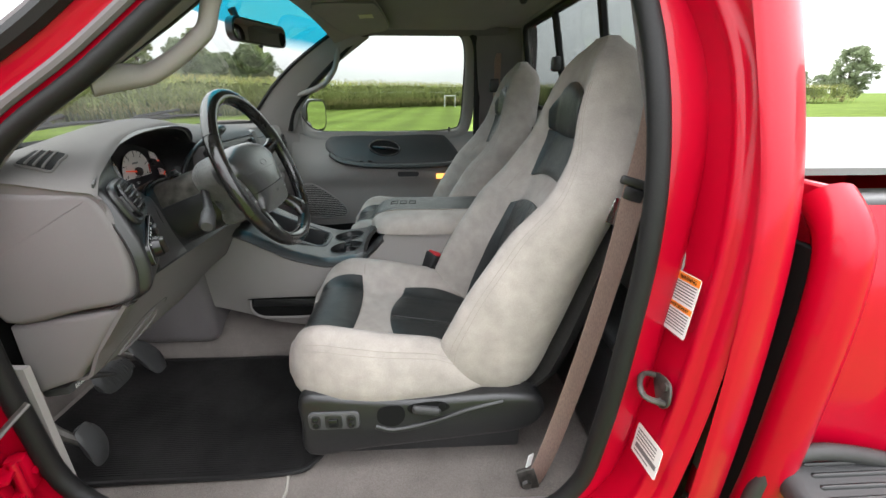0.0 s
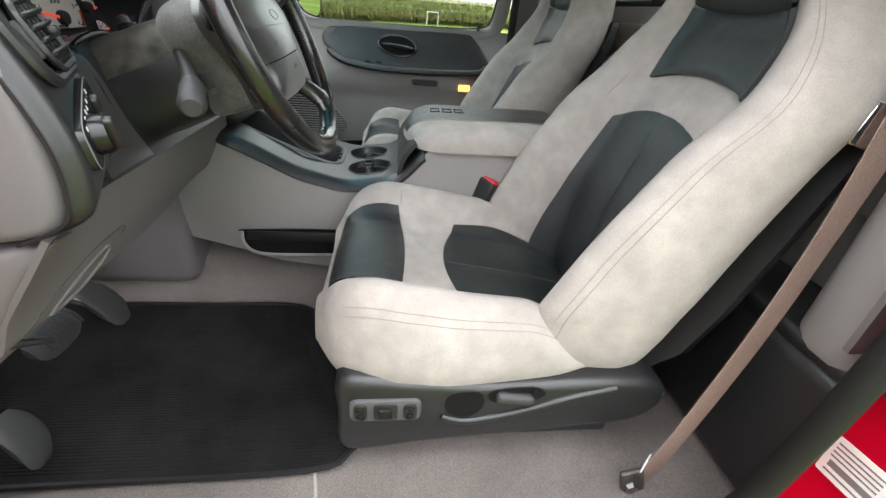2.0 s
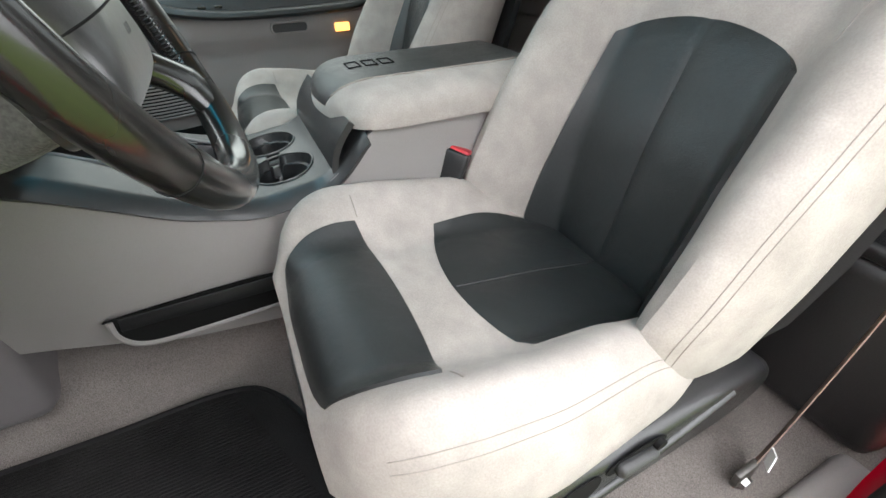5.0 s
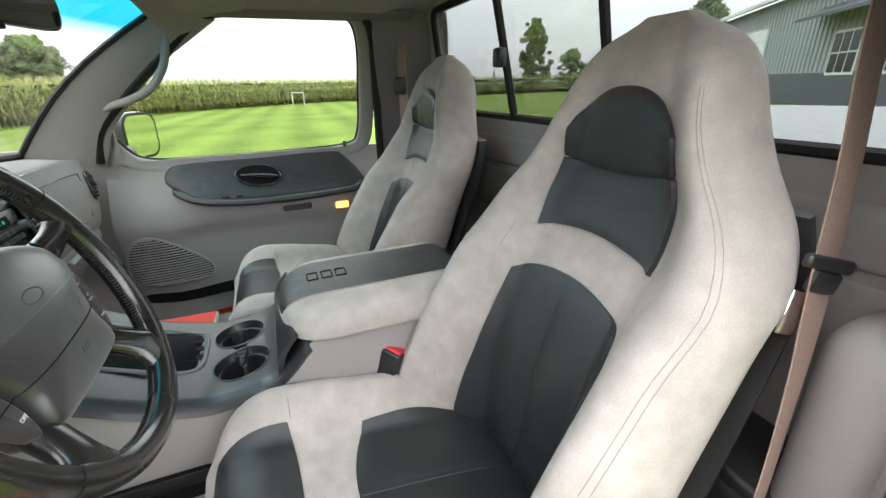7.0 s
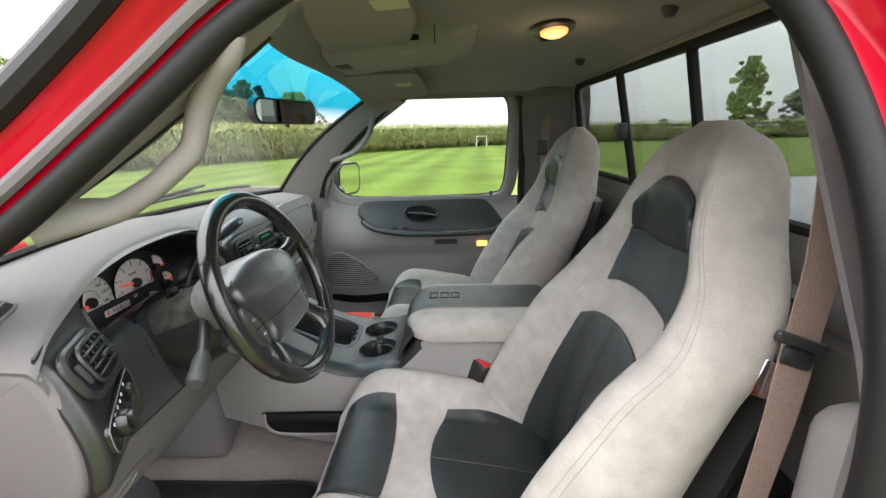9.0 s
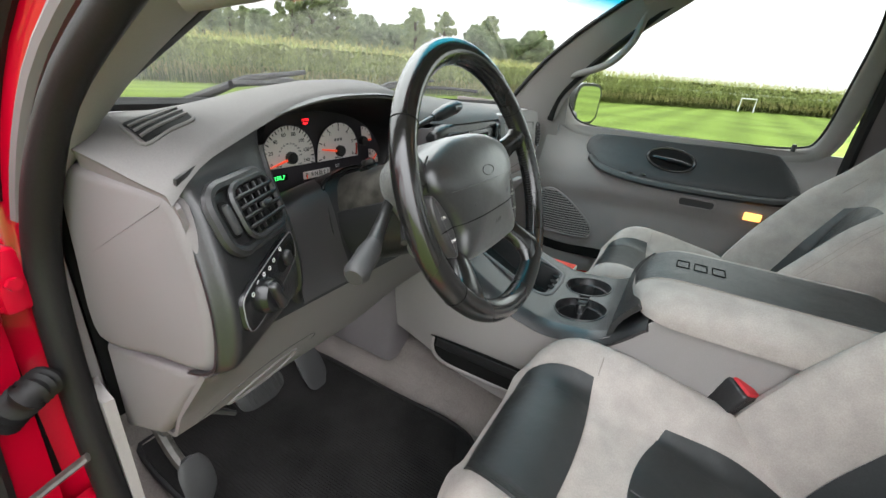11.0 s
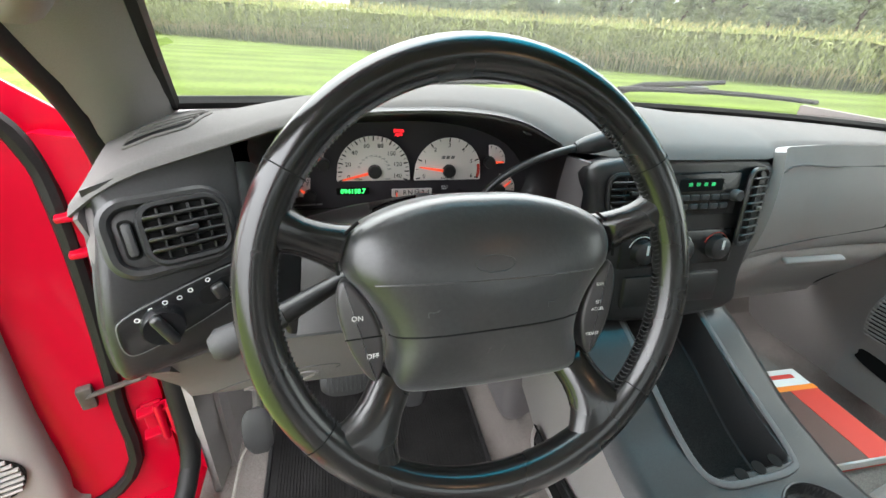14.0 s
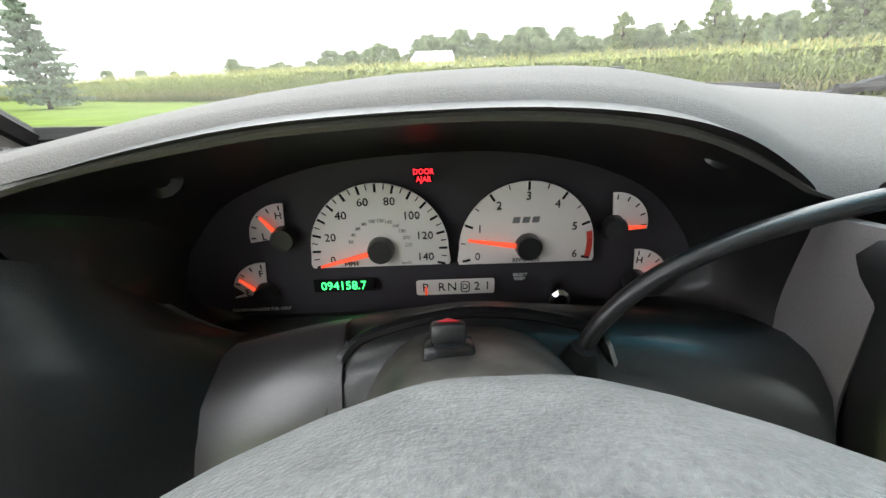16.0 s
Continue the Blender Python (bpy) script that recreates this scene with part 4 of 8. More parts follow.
for s in (-1, 1):
    # thumb switches in the hollow beside the pad, drawn for the right side
    out_sw = [(p.x, p.y) for p in smooth_path([(0.117, 0.007, 0), (0.121, -0.006, 0), (0.119, -0.026, 0), (0.112, -0.050, 0), (0.101, -0.070, 0), (0.094, -0.075, 0), (0.089, -0.066, 0), (0.087, -0.046, 0), (0.091, -0.026, 0), (0.101, -0.006, 0), (0.110, 0.006, 0)], 4, True)]
    SWM = WM @ Matrix.Translation((HX0, 0, -0.026)) @ Matrix.Diagonal((s, 1, 1, 1))
    sw = part("thumb_switch", moved(plate(out_sw, 0.0135, 0.004, None, 3), SWM), SATIN, wheel, "dark grey speed control switch")
    top = -0.0112
    if s < 0:
        lettering("ON", 0.0058, WM @ pose(-0.102, -0.022, top), WHITE_P, sw)
        lettering("OFF", 0.0058, WM @ pose(-0.092, -0.053, top), WHITE_P, sw)
        part("switch_gap", tube([WM @ Vector((-0.112, -0.0385, top - 0.001)), WM @ Vector((-0.084, -0.0375, top - 0.001))], 0.0008, 4), BLACK_P, sw)
    else:
        for txt, x, y in (("RSM", 0.108, -0.012), ("SET", 0.107, -0.028), ("ACCEL", 0.106, -0.034), ("COAST", 0.101, -0.056)):
            lettering(txt, 0.0040, WM @ pose(x, y, top), WHITE_P, sw)
    for a, b, ws in (((0.113, 0.031), (0.163, 0.054), (0.0205, 0.0170, 0.0150, 0.0145, 0.0165, 0.022, 0.031)), ((0.078, -0.076), (0.106, -0.127), (0.0190, 0.0180, 0.0180, 0.0200, 0.024, 0.031, 0.041))):
        a, b = Vector((s * a[0] + HX0, a[1], 0)), Vector((s * b[0], b[1], 0))
        n = Vector((-(b - a).y, (b - a).x, 0)).normalized()
        rings = []
        for k, w in zip((0.0, 0.18, 0.38, 0.56, 0.72, 0.86, 1.0), ws):
            c, hz_ = a.lerp(b, k), 0.017 - 0.005 * k
            rings.append([WM @ (c + n * (w * math.copysign(abs(math.cos(q)) ** 0.8, math.cos(q))) + Vector((0, 0, -0.030 * (1 - k) ** 1.3 + hz_ * math.sin(q)))) for q in steps(0, 2 * math.pi, 25)[:-1]])
        part("spoke", loft(rings), LEATHER_W, wheel, "", 60)
    gap_pts = [(0.101, 0.0515), (0.112, 0.042), (0.1185, 0.028), (0.118, 0.012)]
    part("pad_gap", tube(smooth_path([WM @ Vector((s * x + HX0, y, -0.0145)) for x, y in gap_pts], 5), 0.0013, 6), BLACK_P, wheel)
cover_rings = [[WM @ Vector((HX0 + (x - HX0) * kx, -0.006 + (y + 0.010) * ky, z)) for x, y in hub] for kx, ky, z in ((0.94, 0.93, -0.050), (0.955, 0.955, -0.062), (0.93, 0.955, -0.078), (0.86, 0.95, -0.094), (0.76, 0.94, -0.108), (0.66, 0.925, -0.118), (0.62, 0.90, -0.122), (0.58, 0.84, -0.1225))]
part("hub_cover", loft(cover_rings), DUSTY, wheel, "grained dusty grey hub cover", 70)

column = thing("steering_column", "black steering column shroud with stalks and hazard button", "steering column", (-0.41, 0.5, 1.15))
sec = [(0.062 * math.copysign(abs(math.cos(t)) ** 0.75, math.cos(t)), 0.066 * math.copysign(abs(math.sin(t)) ** 0.8, math.sin(t))) for t in steps(0, 2 * math.pi, 33)[:-1]]
part("shroud", loft([[WM @ Vector((x * k, y * k2 - 0.006, z)) for x, y in sec] for k, k2, z in ((0.90, 0.92, -0.115), (0.97, 0.98, -0.135), (1.0, 1.02, -0.18), (1.02, 1.05, -0.30))]), GRIME, column, "grimy dark upper column shroud", 60)
part("shroud_lower", loft([[WM @ Vector((x * k, min(y, 0.02) * k - 0.012, z)) for x, y in sec] for k, z in ((0.95, -0.100), (1.04, -0.13), (1.08, -0.18), (1.10, -0.30))]), PLASTIC_K, column, "black lower column shroud", 60)
hz = Vector((-0.424, 0.532, 1.2545))
part("hazard_base", rbox((0.024, 0.020, 0.016), 0.003, 2, (hz.x, hz.y, hz.z - 0.006), (-20, 0, 0)), PLASTIC_KG, column)
part("hazard_button", rbox((0.017, 0.012, 0.010), 0.003, 2, (hz.x, hz.y + 0.004, hz.z + 0.005), (-20, 0, 0)), PLASTIC_K, column, "black hazard button with red mark")
part("hazard_mark", plate([(-0.005, -0.003), (0.005, -0.003), (0, 0.004)], 0.0004, 0, pose(hz.x, hz.y + 0.005, hz.z + 0.0106, -20, 0, 0)), RED_B, column)
lever = part("gear_lever", tube(smooth_path([(-0.352, 0.562, 1.214), (-0.344, 0.560, 1.243), (-0.322, 0.556, 1.272), (-0.290, 0.549, 1.295), (-0.255, 0.545, 1.309), (-0.222, 0.541, 1.3185)], 6), 0.0050, 10), PLASTIC_K, column, "black gear lever")
part("lever_grip", tube([(-0.232, 0.542, 1.316), (-0.218, 0.540, 1.320), (-0.195, 0.537, 1.327), (-0.165, 0.532, 1.335), (-0.152, 0.530, 1.338)], [0.007, 0.0115, 0.0130, 0.0125, 0.007], 12), PLASTIC_K, lever)
part("grip_button", rbox((0.018, 0.006, 0.008), 0.002, 2, (-0.172, 0.521, 1.334)), GREY_P, lever)
part("lever_boot", lathe([(0.014, -0.014), (0.012, 0.0), (0.007, 0.014)], 14, pose(-0.352, 0.560, 1.218, 8, 8, 0)), RUBBER, column)
stalk = part("turn_stalk", tube([(-0.475, 0.45, 1.235), (-0.53, 0.42, 1.222), (-0.575, 0.398, 1.209)], [0.007, 0.008, 0.010], 12), PLASTIC_K, column, "black turn signal stalk")
part("stalk_grip", tube([(-0.575, 0.398, 1.209), (-0.590, 0.392, 1.205), (-0.605, 0.387, 1.201), (-0.622, 0.381, 1.196), (-0.629, 0.379, 1.194)], [0.011, 0.0138, 0.0132, 0.0148, 0.010], 14), PLASTIC_D, stalk)
part("tilt_lever", tube([(-0.47, 0.43, 1.205), (-0.51, 0.40, 1.190)], [0.006, 0.005], 8), PLASTIC_D, column)

# ---- dashboard ----
dash = thing("dashboard", "pale grey vinyl dashboard with a black instrument surround", "dashboard", (0, 0.7, 0.9))


def lip(x):
    """Front lip of the dash top: its place ahead and its height."""
    z = softly(x, [(-0.83, 1.262), (-0.74, 1.300), (-0.70, 1.312), (-0.64, 1.328), (-0.571, 1.346), (-0.50, 1.357), (-0.42, 1.361), (-0.36, 1.359), (-0.31, 1.350), (-0.262, 1.331), (-0.214, 1.307), (-0.17, 1.303), (0.10, 1.304), (0.3, 1.297), (0.6, 1.288), (0.72, 1.272), (0.80, 1.25)])
    y = softly(x, [(-0.83, 0.44), (-0.74, 0.472), (-0.70, 0.490), (-0.64, 0.512), (-0.571, 0.535), (-0.50, 0.545), (-0.40, 0.547), (-0.31, 0.551), (-0.262, 0.569), (-0.214, 0.590), (-0.17, 0.572), (-0.12, 0.548), (0.10, 0.545), (0.16, 0.595), (0.3, 0.628), (0.5, 0.643), (0.6, 0.648), (0.72, 0.668), (0.80, 0.71)])
    return y, z


def dash_top(x, v):
    yl, zl = lip(x)
    far = wind(clamp(x / 0.76, -1, 1), 0.0)
    y = yl + (far.y - yl) * v
    high = softly(x, [(-0.83, 1.275), (-0.75, 1.312), (-0.65, 1.341), (-0.545, 1.359), (-0.45, 1.369), (-0.345, 1.372), (-0.26, 1.367), (-0.17, 1.357), (-0.05, 1.345), (0.10, 1.330), (0.30, 1.315), (0.60, 1.300), (0.84, 1.258)])
    crest = max(0.004, high - zl + 0.2 * (zl - far.z))
    z = zl + (far.z - 0.004 - zl) * smoothstep(0.08, 1.0, v) + crest * math.sin(math.pi * clamp(v * 2.2) ** 0.7 * 0.5) * (1 - smoothstep(0.35, 1.0, v))
    return (x, y, z - 0.006 * (1 - clamp(v / 0.03)))


def dash_skin(x, v):
    """The dash top, flared towards the pillar foot at the driver's end."""
    px, py, pz = dash_top(x, v)
    return (px - clamp((-0.66 - x) / 0.09) * min(0.018, 0.12 * max(0.0, py - 0.48)), py, pz - 0.014 * clamp((-0.69 - x) / 0.055) ** 2)


part("dash_top", sheet(dash_skin, steps(-0.745, 0.84, 90), [0, 0.008, 0.02, 0.035, 0.05, 0.075, 0.1, 0.14, 0.18, 0.23, 0.3, 0.4, 0.5, 0.6, 0.7, 0.8, 0.9, 1.0], 0.004), DASH_V, dash, "pale grey padded dash top", 70)
part("dash_side", sheet(lambda v, k: Vector(dash_skin(-0.745, v)) + Vector((0.003 + 0.004 * math.sin(k * math.pi), 0, -0.003 - 0.045 * k)), steps(0, 0.62, 14), steps(0, 1, 4), 0.004), DASH_P, dash, "grey side of the dash top")
# air slots in the top, by the driver's pillar and along the windshield
def on_dash(a, b, h):
    """A place in the slanted opening of the air slots, a across and b ahead, h above the skin."""
    x = -0.716 + 0.050 * a + 0.010 * b
    yy = 0.545 + 0.056 * b + 0.014 * a
    yl = lip(x)[0]
    return Vector(dash_skin(x, (yy - yl) / (wind(x / 0.76, 0).y - yl))) + Vector((0, 0, h))


# black sheet just above the skin paints the shade inside the slots
part("slot_well", sheet(lambda a, b: on_dash(a, b, 0.0026), steps(0, 1, 9), steps(0, 1, 9), 0.001), BLACK_P, dash, "black sheet for the shade in the air slots")
for k in range(3):
    part("slot_slat", sheet(lambda a, b: on_dash(a, (k + 0.86 + 0.28 * b + 0.25 * (a - 0.5)) / 4, 0.0044), steps(0, 1, 7), steps(0, 1, 3), 0.0025), DASH_V, dash)
part("slot_frame", tube(smooth_path([on_dash(a, b, 0.0008) for a, b in ((0, 0), (0.5, -0.02), (1, 0), (1.04, 0.5), (1, 1), (0.5, 1.02), (0, 1), (-0.04, 0.5))], 5, True), 0.0022, 6, True), DASH_V, dash)


def yz(x, s=1):
    """Places an outline of (y, z) at x, raised towards -x (s=1) or +x."""
    return Matrix.Translation((x, 0, 0)) @ Matrix(((0, 0, -s, 0), (1, 0, 0, 0), (0, 1, 0, 0), (0, 0, 0, 1)))


cap_out = [(p.x, p.y) for p in smooth_path([(0.500, 1.288, 0), (0.480, 1.280, 0), (0.463, 1.24, 0), (0.454, 1.181, 0), (0.458, 1.126, 0), (0.478, 1.096, 0), (0.55, 1.085, 0), (0.665, 1.072, 0), (0.668, 1.18, 0), (0.645, 1.283, 0), (0.56, 1.289, 0)], 4, True)]
CAPM = Matrix(((1, -0.11, 0, 0.11 * 0.45), (0, 1, 0, 0), (0, 0, 1, 0), (0, 0, 0, 1))) @ yz(-0.710)
part("end_cap", plate(cap_out, 0.030, 0.014, CAPM, 6), DASH_P, dash, "grey plastic fuse cover")
part("end_lower", plate([(0.478, 1.088), (0.55, 1.077), (0.665, 1.064), (0.67, 0.925), (0.63, 0.938), (0.592, 0.950), (0.552, 1.0), (0.510, 1.055)], 0.026, 0.010, CAPM, 3), DASH_P, dash, "grey plastic lower dash corner")
part("dash_liner", rbox((0.62, 0.02, 0.40), 0.004, 1, (-0.455, 0.71, 1.12)), BLACK_P, dash)
part("dash_liner", rbox((0.92, 0.02, 0.28), 0.004, 1, (0.37, 0.80, 1.12)), PLASTIC_D, dash)


# black vent panel, driver's side
def vent_panel(u, v):
    x = -0.734 - 0.012 * v * (1 - u) + (0.132 + 0.010 * v) * u
    top = lip(x)[1] - 0.004
    bot = 1.088 + 0.026 * u
    z = top + (bot - top) * v
    y = softly(z, [(1.08, 0.474), (1.13, 0.459), (1.165, 0.4555), (1.20, 0.4615), (1.235, 0.4745), (1.28, 0.494), (1.30, 0.500), (1.34, 0.513)]) + 0.42 * (x + 0.667) + 0.020 * (1 - smoothstep(0, 0.14, u)) ** 2
    y += 0.030 * clamp((u - 0.80) / 0.20) ** 2 + 0.045 * clamp((v - 0.84) / 0.16) ** 2
    k = smoothstep(0, 0.16, v)
    y = (lip(x)[0] + 0.003) * (1 - k) + y * k
    return (x, y, z)


bez = part("vent_panel", sheet(vent_panel, [0, 0.01, 0.02, 0.035, 0.05, 0.07, 0.1, 0.14, 0.2, 0.3, 0.4, 0.5, 0.6, 0.7, 0.8, 0.86], steps(0, 1, 26), -0.003), PLASTIC_K, dash, "black dash panel around vent and light switch", 70)


def vent(parent, m, w, h, rows, cols, mat=PLASTIC_K, thumb=True):
    """An air vent: dark well, rounded frame, vanes and fins, in the x-y plane of m."""
    part("vent_well", moved(plate(round_rect(w, h, min(w, h) * 0.28, 5), 0.002, 0), m), BLACK_P, parent)
    part("vent_frame", tube([m @ Vector((x, y, 0.004)) for x, y in round_rect(w + 0.004, h + 0.004, min(w, h) * 0.3, 5)], 0.0034, 6, True), mat, parent)
    for i in range(rows):
        y = -h / 2 + h * (i + 0.5) / rows + h / rows / 2 * (1 if i < rows - 1 else 0)
        if i < rows - 1:
            half = w / 2 * (1 - 0.10 * abs(2 * y / h) ** 3)
            part("vane", moved(rbox((2 * half, 0.0032, 0.010), 0.0012, 1, (0, y, 0.006), (-18, 0, 0)), m), mat, parent)
    for i in range(1, cols):
        part("fin", moved(rbox((0.002, h * 0.92, 0.006), 0.0006, 1, (-w / 2 + w * i / cols, 0, 0.0035)), m), mat, parent)
    if thumb:
        part("vent_tab", moved(rbox((w * 0.30, 0.006, 0.006), 0.002, 2, (0, 0, 0.013)), m), mat, parent)


def tilted(at, across, up):
    """A frame at a place: x along 'across', y as near 'up' as it goes."""
    ex = Vector(across).normalized()
    ez = ex.cross(Vector(up)).normalized()
    return Matrix.Translation(at) @ Matrix((ex, ez.cross(ex), ez)).transposed().to_4x4()


VL = tilted((-0.669, 0.4785, 1.257), (0.061, 0.027, 0.002), (-0.006, 0.017, 0.044)) @ Matrix.Translation((0, 0, -0.006))
part("vent_recess", tube([VL @ Vector((x - 0.004, y, 0.006)) for x, y in round_rect(0.096, 0.064, 0.020, 6)], 0.006, 8, True), PLASTIC_K, bez)
part("vent_surround", moved(plate(round_rect(0.092, 0.060, 0.020, 6, -0.004, 0), 0.008, 0.002), VL @ Matrix.Translation((0, 0, -0.002))), PLASTIC_K, bez)
vent(bez, VL @ Matrix.Translation((0.008, 0, 0.0075)), 0.063, 0.050, 5, 5)
part("vent_dial_well", moved(plate(round_rect(0.012, 0.036, 0.005, 4, -0.036, 0), 0.001, 0), VL @ Matrix.Translation((0, 0, 0.0065))), BLACK_P, bez)
part("vent_dial", moved(rbox((0.008, 0.030, 0.008), 0.003, 2, (-0.036, 0, 0.009)), VL), PLASTIC_D, bez)
SF = tilted((-0.668, 0.4535, 1.184), (0.909, 0.416, 0.0), (-0.04, 0.10, 0.99))
SP, SPB = SF @ Matrix.Translation((0, 0, -0.0042)), SF @ Matrix.Translation((0, 0, -0.0125))
sw_out = [(p.x, p.y) for p in smooth_path([(-0.057, -0.006, 0), (-0.050, 0.008, 0), (-0.01, 0.021, 0), (0.042, 0.034, 0), (0.053, 0.031, 0), (0.056, 0.014, 0), (0.046, -0.001, 0), (0.0, -0.019, 0), (-0.042, -0.030, 0), (-0.055, -0.026, 0)], 4, True)]
plate_sw = part("light_switch_panel", moved(plate(sw_out, 0.0125, 0.002), SPB), PLASTIC_KG, bez, "black headlamp switch panel")
part("panel_line", tube([SP @ Vector((x, y, 0.0034)) for x, y in sw_out], 0.0006, 4, True), GREY_P, plate_sw)
part("light_knob", moved(lathe([(0.0185, 0), (0.018, 0.008), (0.0165, 0.012)], 28), SP @ pose(-0.022, -0.006, 0.004)), PLASTIC_KG, plate_sw, "black rotary lamp knob")
part("knob_grip", moved(rbox((0.010, 0.034, 0.012), 0.004, 3, (-0.022, -0.006, 0.018), (0, 0, 22)), SP), PLASTIC_K, plate_sw)
part("dimmer_well", moved(plate(round_rect(0.038, 0.020, 0.0095, 5, 0, 0), 0.001, 0), SP @ pose(0.030, 0.012, 0.0035, 0, 0, 18)), BLACK_P, plate_sw)
part("dimmer", moved(rbox((0.013, 0.017, 0.010), 0.004, 3, (0.030, 0.012, 0.006), (0, 0, 18)), SP), PLASTIC_K, plate_sw)
for x, y in ((-0.040, 0.004), (-0.028, 0.0105), (-0.016, 0.014), (-0.004, 0.015), (0.006, 0.0195), (0.022, 0.0255)):
    part("symbol", tube([SP @ Vector((x + 0.0019 * math.cos(t), y + 0.0019 * math.sin(t), 0.0042)) for t in steps(0, 2 * math.pi, 11)[:-1]], 0.0006, 4, True), WHITE_P, plate_sw)

# black instrument surround: opening loop to cluster loop
OPEN = [(-0.605, 0.534, 1.327), (-0.571, 0.538, 1.341), (-0.50, 0.543, 1.354), (-0.42, 0.545, 1.358), (-0.36, 0.546, 1.356), (-0.31, 0.550, 1.347), (-0.262, 0.568, 1.327), (-0.214, 0.597, 1.299), (-0.198, 0.603, 1.258),
        (-0.206, 0.610, 1.208), (-0.26, 0.634, 1.200), (-0.36, 0.645, 1.197), (-0.43, 0.645, 1.196), (-0.49, 0.645, 1.196), (-0.548, 0.642, 1.196), (-0.586, 0.614, 1.192), (-0.600, 0.584, 1.190), (-0.605, 0.562, 1.200), (-0.604, 0.552, 1.230), (-0.604, 0.545, 1.28)]
CLUS = [(-0.605, 0.655, 1.262), (-0.575, 0.660, 1.292), (-0.51, 0.668, 1.314), (-0.42, 0.672, 1.320), (-0.36, 0.672, 1.317), (-0.31, 0.671, 1.306), (-0.268, 0.670, 1.286), (-0.240, 0.668, 1.255), (-0.232, 0.666, 1.228),
        (-0.250, 0.664, 1.204), (-0.30, 0.662, 1.199), (-0.36, 0.660, 1.197), (-0.43, 0.660, 1.197), (-0.49, 0.660, 1.198), (-0.545, 0.658, 1.199), (-0.580, 0.656, 1.202), (-0.600, 0.654, 1.208), (-0.612, 0.652, 1.218), (-0.616, 0.652, 1.230), (-0.614, 0.653, 1.245)]
op, cl = smooth_path(OPEN, 5, True), smooth_path(CLUS, 5, True)


def between(k, push):
    return [a.lerp(b, k) + Vector((0, push, 0)) for a, b in zip(op, cl)]


lip_in = [p + Vector((0, -0.006, 0)) for p in op]
part("instrument_surround", loft([[*r, r[0]] for r in ([p + Vector((0, 0.02, 0.004)) for p in op], lip_in, between(0.12, 0.0), between(0.3, 0.012), between(0.5, 0.018), between(0.75, 0.012), cl)], cap=False, closed=False), PLASTIC_K, dash, "black instrument surround", 60)
face = part("cluster_face", loft([cl, [p + Vector((0, 0.01, 0)) for p in cl]]), INSTR, dash, "black instrument face")
for x, z in ((-0.578, 1.316), (-0.270, 1.322)):
    part("surround_clip", lathe([(0.010, 0), (0.006, 0.004)], 12, facing(x, 0.602, z + 0.004, "-y", 0, 40)), PLASTIC_K, dash)

# grey and black panels round the column
def under(x, v, lift=0.0):
    """Slope below the instruments, from their foot (v 0) down to the knee panel (v 1)."""
    top = softly(x, [(-0.64, 1.196), (-0.557, 1.207), (-0.48, 1.228), (-0.41, 1.239), (-0.33, 1.230), (-0.23, 1.212), (-0.19, 1.200)])
    z = softly(v, [(0.0, 1.195), (0.18, 1.195 + 0.55 * (top - 1.195)), (0.38, top), (0.55, top - 0.016), (0.80, 1.125 + 0.3 * (top - 1.196)), (1.05, 1.085)])
    return Vector((x, 0.648 - 0.150 * min(v, 0.6) - 0.092 * max(0.0, v - 0.6) - 0.6 * lift, z + 0.8 * lift))


part("lower_surround", sheet(lambda x, v: under(x, v), steps(-0.640, -0.200, 30), steps(0, 1.05, 16), 0.006), PLASTIC_K, dash, "black panel under the instruments", 60)
part("column_panel", sheet(lambda u, v: under(-0.560 - 0.022 * v + (0.076 + 0.022 * v) * u, 0.30 + 0.74 * v, 0.005 + 0.003 * math.sin(math.pi * u)), steps(0, 1, 9), steps(0, 1, 10), 0.004), SATIN, dash, "grey panel beside the column", 60)
part("column_arch", tube(smooth_path([under(x, v, 0.006) for x, v in ((-0.497, 0.74), (-0.494, 0.62), (-0.484, 0.48), (-0.462, 0.42), (-0.41, 0.40), (-0.355, 0.42), (-0.333, 0.50), (-0.322, 0.75))], 5), 0.0042, 8), PLASTIC_KG, dash)
def wing(u, v):
    """Rounded flank from the vent panel back to the panel beside the column."""
    a = Vector(vent_panel(0.86, v))
    ta = (a - Vector(vent_panel(0.80, v))).normalized() * 0.085
    k = clamp(v * 1.06 - 0.06)
    b = under(-0.560 - 0.022 * k, 0.16 + 0.86 * k, 0.004) if v > 0.30 else Vector((-0.606, 0.565 + 0.2 * v, 1.300 - 0.36 * v)).lerp(under(-0.560, 0.16, 0.004), smoothstep(0, 0.30, v))
    tb = Vector((0.035, 0.045, 0.0))
    return a * (1 + u * u * (2 * u - 3)) + ta * (u * (1 - u) ** 2) + b * (u * u * (3 - 2 * u)) + tb * (u * u * (u - 1))


